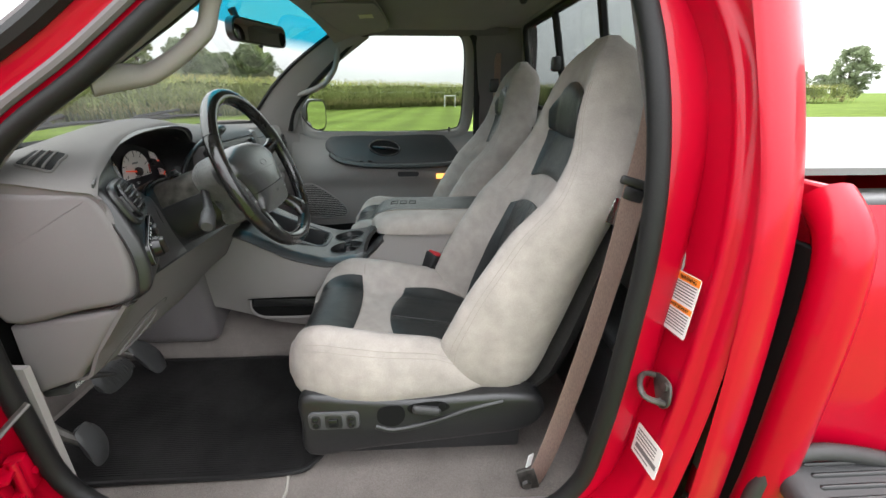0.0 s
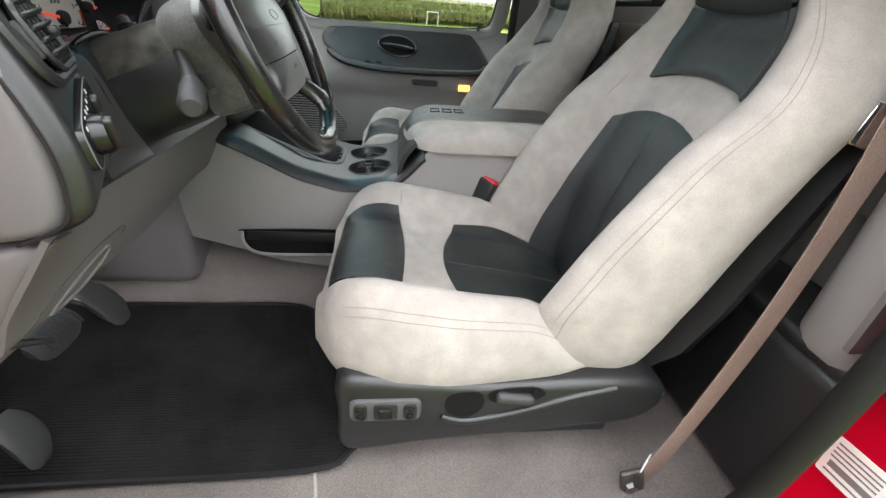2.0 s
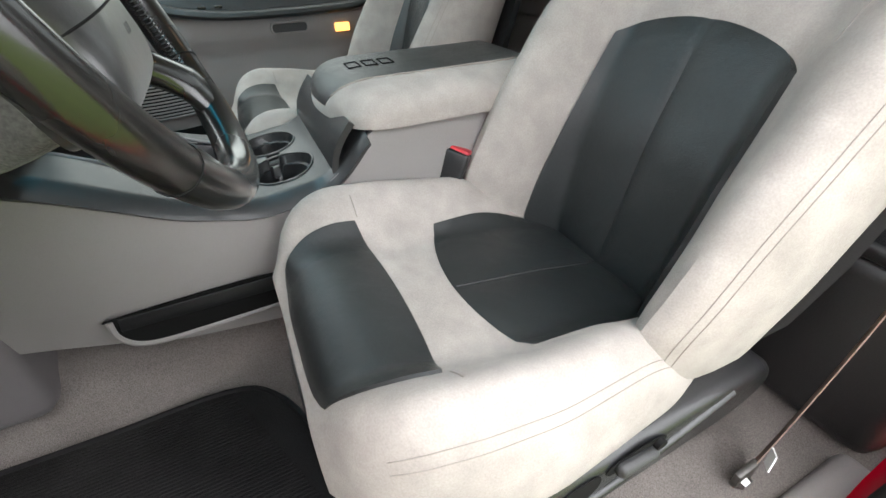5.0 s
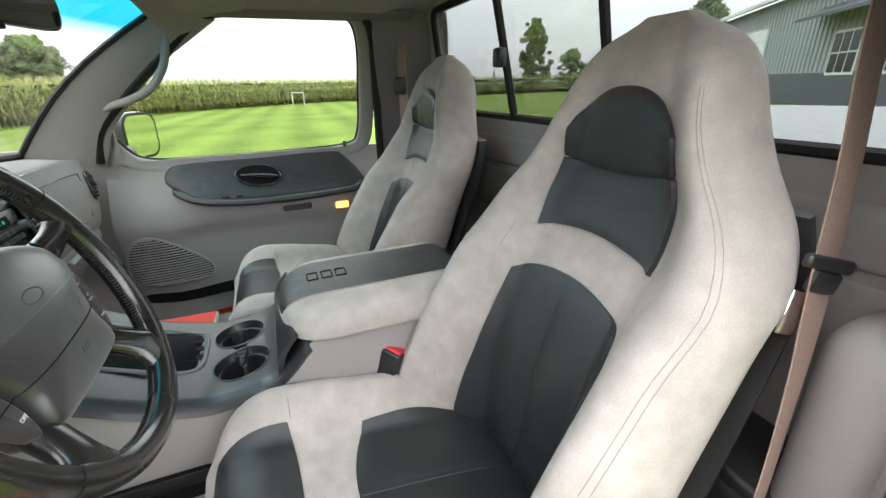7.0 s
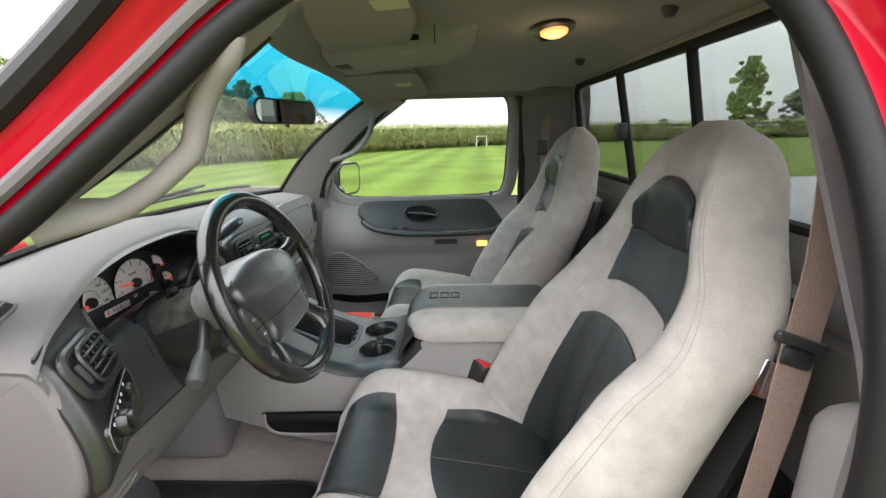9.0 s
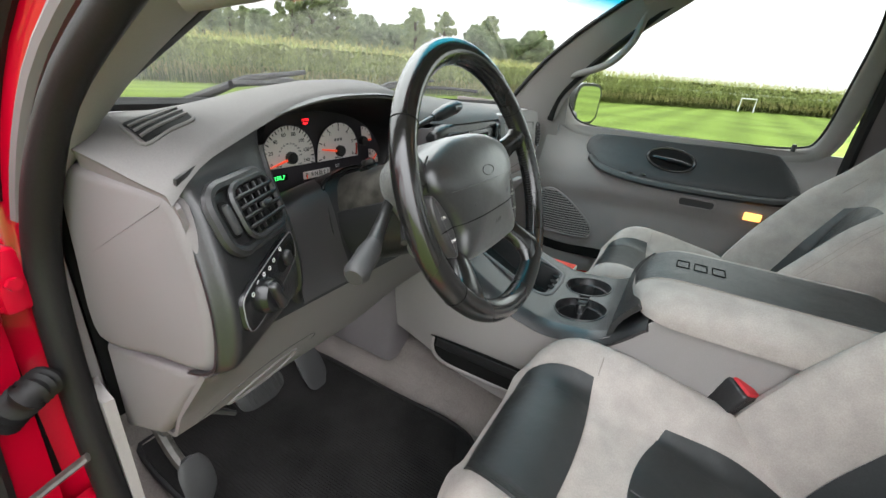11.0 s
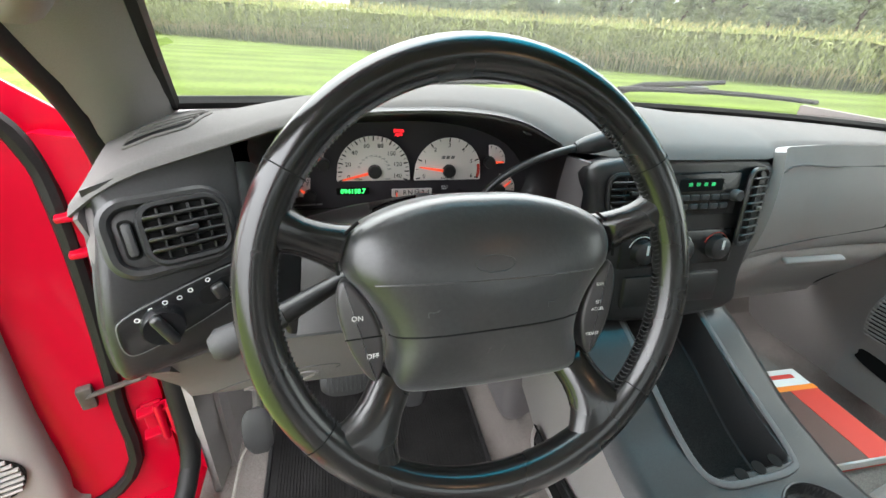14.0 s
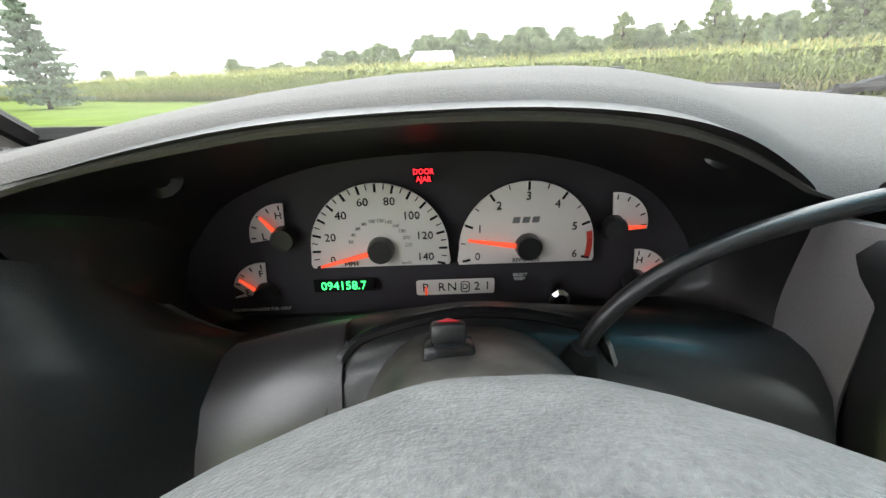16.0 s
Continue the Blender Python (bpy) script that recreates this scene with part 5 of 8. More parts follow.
part("surround_flank", sheet(wing, steps(0, 1, 26), steps(0.10, 1, 26), 0.004), PLASTIC_K, dash, "black flank beside the column panel", 80)
part("dash_cheek", sheet(lambda u, z: (-0.208 + 0.016 * u, softly(z, [(1.09, 0.50), (1.12, 0.535), (1.17, 0.585), (1.21, 0.605), (1.25, 0.603), (1.29, 0.596)]) * (1 - u) + softly(z, [(1.09, 0.50), (1.13, 0.54), (1.17, 0.562), (1.29, 0.564)]) * u, z), steps(0, 1, 8), steps(1.09, 1.29, 16), 0.008), DASH_P, dash, "grey panel between instruments and radio", 60)
def knee(x, v, lift=0.0):
    """Bulging panel below the column, v 0 at the black trim, 1 at its lower edge, more under it."""
    near = smoothstep(-0.62, -0.745, x)
    y = softly(v, [(0, 0.516 - 0.038 * near), (0.3, 0.530 - 0.022 * near), (0.65, 0.552), (0.92, 0.573), (1.0, 0.584), (1.2, 0.63)])
    z = softly(v, [(0, 1.092), (0.3, 1.052), (0.65, 0.995), (0.92, 0.952), (1.0, 0.944), (1.2, 0.942)])
    return Vector((x, y - 0.85 * lift, z + 0.02 * smoothstep(-0.45, -0.25, x) * v - 0.4 * lift))


part("knee_panel", sheet(knee, steps(-0.742, -0.150, 26), steps(0, 1.2, 26), -0.006), DASH_P, dash, "smooth grey knee panel", 60)
part("knee_pull", tube(smooth_path([knee(x, v, 0.0002) for x, v in ((-0.672, 0.93), (-0.640, 0.80), (-0.600, 0.70), (-0.572, 0.68), (-0.570, 0.74), (-0.590, 0.84), (-0.63, 0.93))], 5, True), 0.0028, 8, True), DASH_P, dash)
part("knee_crease", tube(smooth_path([knee(x, v, -0.0002) for x, v in ((-0.715, 0.90), (-0.66, 0.70), (-0.60, 0.60), (-0.545, 0.585), (-0.534, 0.62), (-0.540, 0.66))], 5), 0.0011, 5), PLASTIC_D, dash)
part("knee_tag", rbox((0.013, 0.001, 0.007), 0.0003, 1, tuple(knee(-0.618, 0.985, 0.001)), (40, 0, 0)), WHITE_P, dash)
brake_rel = part("brake_release", rbox((0.058, 0.050, 0.018), 0.006, 2, (-0.710, 0.652, 0.915), (-8, 0, 0)), PLASTIC_D, dash, "grey parking brake release")
lettering("BRAKE", 0.011, facing(-0.710, 0.6255, 0.918, "-y", 0, 5), WHITE_P, brake_rel)
part("release_arm", tube([(-0.690, 0.65, 0.910), (-0.665, 0.635, 0.898), (-0.640, 0.620, 0.880)], [0.008, 0.006, 0.004], 8), PLASTIC_K, dash)

# passenger side of the dashboard
def pface(x, v):
    yl, zl = lip(x)
    k = smoothstep(0.0, 0.12, v)
    return (x, yl + 0.002 - 0.018 * math.sin(math.pi * clamp(v * 1.9)) + 0.014 * math.exp(-((v - 0.52) / 0.03) ** 2) + 0.11 * smoothstep(0.52, 1.0, v), zl - 0.41 * v)


part("passenger_face", sheet(pface, steps(0.115, 0.84, 28), steps(0, 1, 34), 0.014), DASH_LIT, dash, "grey dash face above the glove box", 60)
part("cover_line", tube(smooth_path([Vector(pface(x, v)) + Vector((0, -0.0142, 0)) for x, v in ((0.17, 0.09), (0.34, 0.08), (0.56, 0.085), (0.585, 0.12), (0.58, 0.36), (0.56, 0.40), (0.40, 0.43), (0.20, 0.45), (0.172, 0.43))], 5, True), 0.0016, 5, True), SEAM_G, dash)
part("glove_pull", rbox((0.15, 0.016, 0.009), 0.004, 3, (0.40, 0.606, 1.072), (20, 0, -2)), DASH_LIT, dash)
pa, pb, pc_ = (Vector(pface(*k)) for k in ((0.662, 0.19), (0.674, 0.19), (0.662, 0.17)))
vx = (pb - pa).normalized()
vz = vx.cross(pc_ - pa).normalized()
vent(dash, Matrix.Translation(pa + vz * 0.0135) @ Matrix((vx, vz.cross(vx), vz)).transposed().to_4x4(), 0.066, 0.078, 7, 3, PLASTIC_K)
part("dash_edge", tube(smooth_path([Vector(pface(0.80, v)) for v in (0, 0.2, 0.4, 0.52, 0.7, 1.0)], 5), 0.010, 8), RUBBER, dash)

# centre stack
ST = pose(-0.035, 0.548, 1.175) @ pose(0, 0, 0, 80, 0, 0)
stack_out = [(p.x, p.y) for p in smooth_path([(-0.150, 0.118, 0), (0.0, 0.126, 0), (0.140, 0.118, 0), (0.152, 0.06, 0), (0.140, -0.06, 0), (0.12, -0.125, 0), (-0.10, -0.125, 0), (-0.142, -0.06, 0), (-0.155, 0.06, 0)], 5, True)]
stack = part("centre_panel", moved(plate(stack_out, 0.030, 0.014, None, 4), ST @ Matrix.Translation((0, 0, -0.012))), PLASTIC_K, dash, "black centre panel with radio")
part("panel_shelf", moved(rbox((0.27, 0.20, 0.10), 0.02, 2, (0, 0.0, -0.05)), ST), PLASTIC_D, stack)
S2 = ST @ Matrix.Translation((0, 0, 0.018))
vent(stack, S2 @ pose(-0.098, 0.078, 0.001), 0.070, 0.044, 5, 3)
vent(stack, S2 @ pose(0.115, 0.050, 0.001, 0, 16, 0), 0.044, 0.110, 9, 2)
radio = part("radio", moved(rbox((0.155, 0.062, 0.012), 0.004, 2, (0.005, 0.072, 0.002)), S2), PLASTIC_KG, stack, "black radio with small buttons")
part("radio_display", moved(rbox((0.075, 0.018, 0.002), 0.001, 1, (0.012, 0.086, 0.0085)), S2), BLACK_P, radio)
for k in range(4):
    part("display_bar", moved(rbox((0.006, 0.005, 0.0008), 0, 1, (-0.008 + 0.013 * k, 0.087, 0.0098)), S2), GREEN_D, radio)
for r in range(2):
    for c in range(6):
        part("radio_button", moved(rbox((0.015, 0.008, 0.004), 0.0012, 1, (-0.030 + 0.0175 * c, 0.068 - 0.013 * r, 0.0085)), S2), PLASTIC_D, radio)
for x in (-0.058, 0.074):
    part("radio_knob", moved(lathe([(0.009, 0), (0.0085, 0.011), (0.007, 0.013)], 16, pose(x, 0.070, 0.006)), S2), PLASTIC_D, radio)
for k in range(4):
    part("switch", moved(rbox((0.020, 0.010, 0.006), 0.002, 1, (-0.100 + 0.024 * (k % 2), 0.040 - 0.014 * (k // 2), 0.002)), S2), PLASTIC_D, stack)
climate = part("climate_panel", moved(rbox((0.20, 0.055, 0.008), 0.004, 2, (0.0, -0.010, 0.0)), S2), PLASTIC_KG, stack, "black heater control panel")
for x in (-0.066, 0.0, 0.066):
    part("climate_knob", moved(lathe([(0.0185, 0), (0.017, 0.012), (0.014, 0.014)], 22, pose(x, -0.010, 0.003)), S2), PLASTIC_K, climate)
    part("knob_mark", moved(rbox((0.003, 0.014, 0.002), 0, 1, (x, -0.004, 0.0176)), S2), WHITE_P, climate)
    part("dial_arc", tube([S2 @ Vector((x + 0.0225 * math.cos(t), -0.010 + 0.0225 * math.sin(t), 0.0045)) for t in steps(radians(20), radians(160), 10)], 0.0007, 4), RED_P if x > 0 else WHITE_P, climate)
part("ash_drawer", moved(rbox((0.17, 0.050, 0.010), 0.004, 2, (0.0, -0.075, 0.001)), S2), PLASTIC_K, stack)
part("drawer_pull", moved(rbox((0.05, 0.008, 0.006), 0.002, 1, (0.0, -0.062, 0.008)), S2), PLASTIC_D, stack)

# ---- gauges ----
GY = 0.6555
gauges = thing("instrument_cluster", "lit instrument cluster with white dials and red needles", "instruments", (-0.42, 0.66, 1.25))


def dial(cx, cz, outline, mat=GAUGE_W, dy=0.0):
    return plate([(cx + x, cz + z) for x, z in outline], 0.0012, 0.0003, Matrix.Translation((0, GY - dy, 0)) @ Matrix(((1, 0, 0, 0), (0, 0, -1, 0), (0, 1, 0, 0), (0, 0, 0, 1))))


def dome(r, low, n=30):
    """A dial face: round above, straight sides below."""
    pts = [(r * 0.985 * math.cos(a), r * 0.985 * math.sin(a)) for a in steps(0.0, math.pi, n)]
    return pts + [(-r * 1.01, -low * 0.75), (-r * 0.985, -low), (r * 0.985, -low), (r * 1.01, -low * 0.75)]


def tick(cx, cz, a, r0, r1, w, parent, mat=BLACK_P):
    p0, p1 = (cx + r0 * math.cos(a), cz + r0 * math.sin(a)), (cx + r1 * math.cos(a), cz + r1 * math.sin(a))
    nx, nz = -math.sin(a) * w / 2, math.cos(a) * w / 2
    part("tick", dial(0, 0, [(p0[0] - nx, p0[1] - nz), (p1[0] - nx, p1[1] - nz), (p1[0] + nx, p1[1] + nz), (p0[0] + nx, p0[1] + nz)], dy=0.0006), mat, parent)


def needle(cx, cz, a, r, parent):
    n = (-math.sin(a), math.cos(a))
    part("needle", dial(cx, cz, [(n[0] * 0.0022, n[1] * 0.0022), (r * math.cos(a) + n[0] * 0.0010, r * math.sin(a) + n[1] * 0.0010), (r * math.cos(a) - n[0] * 0.0010, r * math.sin(a) - n[1] * 0.0010), (-n[0] * 0.0022, -n[1] * 0.0022)], dy=0.005), NEEDLE, parent, "glowing red needle")


def hub_cap(cx, cz, r, parent):
    part("hub_cap", lathe([(r, 0), (r, 0.006), (r * 0.9, 0.009)], 24, facing(cx, GY, cz)), PLASTIC_K, parent, "black needle hub")


def text_at(s, x, z, size, parent, mat=BLACK_P, squeeze=1.0):
    return lettering(s, size, facing(x, GY - 0.0016, z), mat, parent, squeeze=squeeze)


speedo = part("speedometer", dial(-0.471, 1.2525, dome(0.0515, 0.0125)), GAUGE_W, gauges, "white speedometer dial")
for k in range(29):
    a = radians(195 - 210 * k / 28)
    big = k % 2 == 0
    tick(-0.471, 1.2535, a, 0.0435 if big else 0.0455, 0.0495, 0.0017 if big else 0.0007, speedo)
for v in (0, 20, 40, 60, 80, 100, 120, 140):
    a = radians(195 - 210 * v / 140)
    rr = 0.0365 if v < 100 else 0.0345
    text_at(str(v), -0.471 + rr * math.cos(a), 1.2545 + rr * math.sin(a) + (0.001 if v in (0, 140) else 0), 0.0085, speedo)
for v in range(20, 240, 20):
    a = radians(180 - 190 * v / 240)
    text_at(str(v), -0.471 + 0.0215 * math.cos(a), 1.2545 + 0.0215 * math.sin(a), 0.0036, speedo, GREY_P)
text_at("MPH", -0.493, 1.2425, 0.0052, speedo)
text_at("km/h", -0.452, 1.2425, 0.0036, speedo, GREY_P)
needle(-0.470, 1.254, radians(194), 0.046, speedo)
hub_cap(-0.470, 1.254, 0.0098, speedo)
tacho = part("tachometer", dial(-0.363, 1.2515, dome(0.0505, 0.0125)), GAUGE_W, gauges, "white tachometer dial")
for k in range(13):
    a = radians(193 - 206 * k / 12)
    big = k % 2 == 0
    tick(-0.363, 1.2525, a, 0.0425 if big else 0.0450, 0.0485, 0.0017 if big else 0.0007, tacho)
for v in range(7):
    a = radians(193 - 206 * v / 6)
    text_at(str(v), -0.363 + 0.037 * math.cos(a), 1.2535 + 0.037 * math.sin(a), 0.0085, tacho)
arc = steps(radians(193 - 206 * 5.25 / 6), radians(193 - 206 * 6 / 6), 8)
part("red_zone", dial(-0.363, 1.2525, [(0.0487 * math.cos(a), 0.0487 * math.sin(a)) for a in arc] + [(0.0445 * math.cos(a), 0.0445 * math.sin(a)) for a in arc[::-1]], dy=0.0005), RED_P, tacho)
text_at("RPMx1000", -0.363, 1.2415, 0.0046, tacho)
for k in range(3):
    part("badge", dial(-0.371 + 0.007 * k, 1.273, [(-0.003, -0.0022), (0.002, -0.0022), (0.003, 0.0022), (-0.002, 0.0022)], dy=0.0005), GREY_P, tacho)
needle(-0.362, 1.253, radians(171), 0.045, tacho)
hub_cap(-0.362, 1.253, 0.0098, tacho)


def quarter(cx, cz, r0, r1, a0, a1):
    aa = [radians(a) for a in steps(a0, a1, 12)]
    return [(r1 * math.cos(a), r1 * math.sin(a)) for a in aa] + [(r0 * math.cos(a), r0 * math.sin(a)) for a in aa[::-1]]


for cx, cz, a0, a1, na, t1, t2 in ((-0.539, 1.2655, 84, 188, 128, "H", "L"), (-0.560, 1.2205, 84, 188, 140, "F", "E"), (-0.3005, 1.2655, -6, 96, 2, "", ""), (-0.279, 1.2215, -6, 96, 42, "H", "")):
    small = part("small_gauge", dial(cx, cz, quarter(cx, cz, 0.009, 0.0255, a0, a1)), GAUGE_W, gauges, "small white gauge")
    for a in steps(a0 + 8, a1 - 8, 5):
        tick(cx, cz, radians(a), 0.0205, 0.0240, 0.0009, small)
    mid_a = 96 if a0 > 50 else 84
    if t1:
        text_at(t1, cx + 0.0175 * math.cos(radians(mid_a)), cz + 0.0165, 0.0075, small)
    if t2:
        text_at(t2, cx - 0.0145, cz + 0.001, 0.0075, small)
    needle(cx, cz, radians(na), 0.022, small)
    hub_cap(cx, cz, 0.0088, small)
shift = part("gear_indicator", dial(-0.416, 1.2205, round_rect(0.060, 0.0125, 0.002, 3)), GAUGE_W, gauges, "white gear indicator strip")
for s, x in (("P", -0.439), ("R", -0.4265), ("N", -0.4185), ("D", -0.4085), ("2", -0.3995), ("1", -0.3915)):
    text_at(s, x, 1.2207, 0.0098 if s != "D" else 0.0065, shift)
part("gear_box", tube([(-0.4085 + x, GY - 0.0016, 1.2207 + z) for x, z in round_rect(0.0062, 0.0088, 0.0015, 2)], 0.0004, 4, True), BLACK_P, shift)
part("gear_needle", dial(-0.4385, 1.2165, [(-0.0009, -0.002), (0.0009, -0.002), (0.0009, 0.005), (-0.0009, 0.005)], dy=0.001), NEEDLE, shift)
odo = part("odometer", dial(-0.501, 1.2248, round_rect(0.046, 0.010, 0.001, 2)), BLACK_P, gauges, "black odometer window")
lettering("094158.7", 0.0098, facing(-0.501, GY - 0.0018, 1.2248), GREEN_L, odo, squeeze=0.95)
lamp_w = part("warning_lamp", dial(-0.4365, 1.3075, round_rect(0.0125, 0.0105, 0.001, 2)), BLACK_P, gauges, "red door warning lamp")
lettering("DOOR", 0.0056, facing(-0.4365, GY - 0.0018, 1.3102), RED_L, lamp_w, squeeze=0.85)
lettering("AJAR", 0.0056, facing(-0.4365, GY - 0.0018, 1.3050), RED_L, lamp_w, squeeze=0.85)
lettering("SELECT", 0.0034, facing(-0.3665, GY + 0.0002, 1.2285), WHITE_P, gauges)
lettering("RESET", 0.0034, facing(-0.3665, GY + 0.0002, 1.2250), WHITE_P, gauges)
lettering("PREMIUM UNLEADED FUEL ONLY", 0.0036, facing(-0.567, GY - 0.001, 1.2065, "-y", 1), WHITE_P, gauges, squeeze=0.85)
part("reset_knob", lathe([(0.004, 0), (0.004, 0.012), (0.0075, 0.016), (0.0075, 0.026), (0.005, 0.028)], 10, facing(-0.342, GY + 0.002, 1.2195)), CHROME, gauges, "clear faceted reset knob", 20)


# ---- centre console ----
console = thing("centre_console", "grey centre console with black tray and two cup holders", "console", (-0.03, 0.2, 0.62))
CX = -0.035
TOPZ = [(-0.30, 1.045), (0.06, 1.045), (0.10, 1.035), (0.14, 0.985), (0.175, 0.958), (0.28, 0.945), (0.38, 0.972), (0.50, 1.035), (0.60, 1.075), (0.68, 1.09)]
BOTZ = [(-0.30, 0.66), (0.20, 0.70), (0.35, 0.718), (0.46, 0.735), (0.52, 0.756), (0.68, 0.79)]


def con_side(s, y, v):
    zt, zb = softly(y, TOPZ) - 0.010, softly(y, BOTZ)
    hw = 0.155 + 0.012 * math.sin(math.pi * clamp(v)) - 0.02 * smoothstep(0.45, 0.68, y)
    return (CX + s * hw, y, zb + (zt - zb) * v)


ys_con = steps(-0.30, 0.68, 34)
for s in (-1, 1):
    part("console_side", sheet(lambda y, v: con_side(s, y, v), ys_con, steps(0, 1, 8), 0.01 * s), PLASTIC_G, console, "grey plastic console side")
part("console_core", loft([[(CX - 0.13, y, softly(y, BOTZ)), (CX - 0.13, y, softly(y, TOPZ) - 0.10), (CX + 0.13, y, softly(y, TOPZ) - 0.10), (CX + 0.13, y, softly(y, BOTZ))] for y in steps(-0.29, 0.67, 14)]), PLASTIC_D, console)

part("tunnel_cover", rbox((0.33, 0.30, 0.34), 0.03, 3, (CX, 0.80, 0.83)), DASH_P, console, "grey tunnel cover under the dash")
# black top with tray well and cups, as a strip whose middle sinks
TRAY = (0.315, 0.585, -0.085, 0.045)
CUPS = ((-0.094, 0.228, 0.052), (0.026, 0.237, 0.050))


def con_top(x, y):
    z = softly(y, TOPZ)
    e = clamp((abs(x - CX) - 0.135) / 0.030)
    z -= 0.020 * e * e
    tx = smoothstep(TRAY[2] - 0.004, TRAY[2] + 0.008, x) * smoothstep(TRAY[3] + 0.004, TRAY[3] - 0.008, x)
    ty = smoothstep(TRAY[0] - 0.004, TRAY[0] + 0.012, y) * smoothstep(TRAY[1] + 0.004, TRAY[1] - 0.008, y)
    z -= 0.060 * tx * ty
    well = 0.0
    for cx, cy, cr in CUPS:
        d = math.hypot(x - cx, y - cy)
        well = max(well, 0.016 * smoothstep(cr, cr - 0.003, d) + 0.046 * smoothstep(cr - 0.009, cr - 0.012, d))
    z -= well
    z -= 0.020 * smoothstep(0.012, 0.006, abs(y - 0.234)) * smoothstep(0.045, 0.035, abs(x + 0.036))
    return (x, y, z)


part("console_top", sheet(con_top, steps(CX - 0.165, CX + 0.165, 130), steps(0.10, 0.66, 190), 0.012), PLASTIC_K, console, "black console top with cup holders", 50)
part("tray_rim", tube(smooth_path([Vector((x, y, softly(y, TOPZ) + 0.001)) for x, y in ((-0.095, 0.56), (-0.097, 0.45), (-0.095, 0.34), (-0.075, 0.305), (-0.02, 0.300), (0.035, 0.303), (0.055, 0.325), (0.056, 0.44), (0.054, 0.56), (0.03, 0.592), (-0.07, 0.592))], 5, True), 0.0050, 8, True, flat=0.6), SWITCH_G, console, "grey tray rim")
part("tray_mat", sheet(lambda x, y: (x, y, softly(y, TOPZ) - 0.0575), steps(-0.072, 0.032, 4), steps(0.332, 0.57, 10), 0.002), MAT_K, console, "ribbed rubber tray mat")
for k in range(3):
    part("coin_slot", lathe([(0.009, 0), (0.009, 0.0012)], 14, pose(-0.040 + 0.032 * k, 0.309 + 0.004 * k, softly(0.309, TOPZ) + 0.0008, 8, 0, 0)), BLACK_P, console)
part("cup_clip", rbox((0.012, 0.055, 0.006), 0.002, 2, (-0.036, 0.234, 0.938), (0, 0, 20)), PLASTIC_D, console, "grey cup holder divider")
for cx, cy, cr in CUPS:
    part("cup_rim", tube([(cx + (cr + 0.001) * math.cos(t), cy + (cr + 0.001) * math.sin(t), softly(cy + (cr + 0.001) * math.sin(t), TOPZ) + 0.0005) for t in steps(0, 2 * math.pi, 33)[:-1]], 0.0018, 6, True), PLASTIC_K, console)
# dark trim that climbs to the armrest
part("armrest_hinge", sheet(lambda u, v: (CX - 0.150 + 0.30 * u, 0.150 - 0.035 * v + 0.01 * math.sin(math.pi * v), 0.962 + 0.075 * v), steps(0, 1, 8), steps(0, 1, 6), 0.01), PLASTIC_K, console)


def lid(u, v, lift=0.0):
    """Padded armrest top: u across, v along, with a rounded nose."""
    nose = math.sqrt(max(0.0, 1 - clamp((v - 0.78) / 0.22) ** 2.4)) * (0.75 + 0.25 * clamp(v / 0.05) ** 0.5)
    full = max(0.0, 1 - abs(u) ** 4) ** 0.42
    return Vector((CX - 0.010 + 0.160 * u * (0.66 + 0.34 * nose), -0.255 + (0.400 - 0.022 * u * u) * v, 1.034 + 0.050 * nose * full + lift))


lid_rings = []
for v in [0, 0.01, 0.03, *steps(0.08, 0.86, 14), 0.89, 0.92, 0.945, 0.965, 0.98, 0.99, 1.0]:
    top = [lid(u, v) for u in [math.sin(math.pi / 2 * t) for t in steps(-1, 1, 31)]]
    lid_rings.append(top + [Vector((p.x, p.y, 1.028)) for p in top][::-1])
armrest = part("armrest", loft(lid_rings), SUEDE, console, "light grey suede armrest lid", 60)
part("armrest_strip", sheet(lambda u, v: lid(-0.48 + 1.02 * u, 0.012 + 0.985 * v, 0.0025), steps(0, 1, 12), [*steps(0, 0.85, 18), 0.88, 0.91, 0.94, 0.96, 0.98, 0.99, 1.0], 0.005), LEATHER, armrest, "black leather armrest strip")
for e in (-0.48, 0.54):
    part("strip_seam", tube([lid(e, v, 0.001) for v in steps(0.012, 0.97, 26)], 0.0016, 6), SUEDE_EDGE, armrest)
for k in range(3):
    loop = [lid(0.03 + x, 0.66 + 0.075 * k + y, 0.0030) for x, y in ((-0.11, -0.026), (0.0, -0.026), (0.11, -0.026), (0.11, 0.026), (0.0, 0.026), (-0.11, 0.026))]
    part("badge", tube(loop, 0.0014, 6, True), BLACK_P, armrest, "plain embossed mark")
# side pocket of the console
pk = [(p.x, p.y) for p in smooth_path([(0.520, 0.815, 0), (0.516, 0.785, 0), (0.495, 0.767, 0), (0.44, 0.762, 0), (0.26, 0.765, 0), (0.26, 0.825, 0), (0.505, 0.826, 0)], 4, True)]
# no hollow here: a flat black plate paints the pocket's shaded inside
part("side_pocket", plate(pk, 0.002, 0, yz(CX - 0.1705)), BLACK_P, console, "flat black plate for the shade in the storage pocket")
part("pocket_lip", tube(smooth_path([(CX - 0.170, y, z) for y, z in ((0.520, 0.822), (0.520, 0.79), (0.497, 0.765), (0.44, 0.758), (0.26, 0.760))], 5), 0.006, 8), PLASTIC_G, console)
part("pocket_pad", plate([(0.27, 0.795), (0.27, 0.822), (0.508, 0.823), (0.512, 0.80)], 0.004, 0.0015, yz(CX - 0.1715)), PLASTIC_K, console)

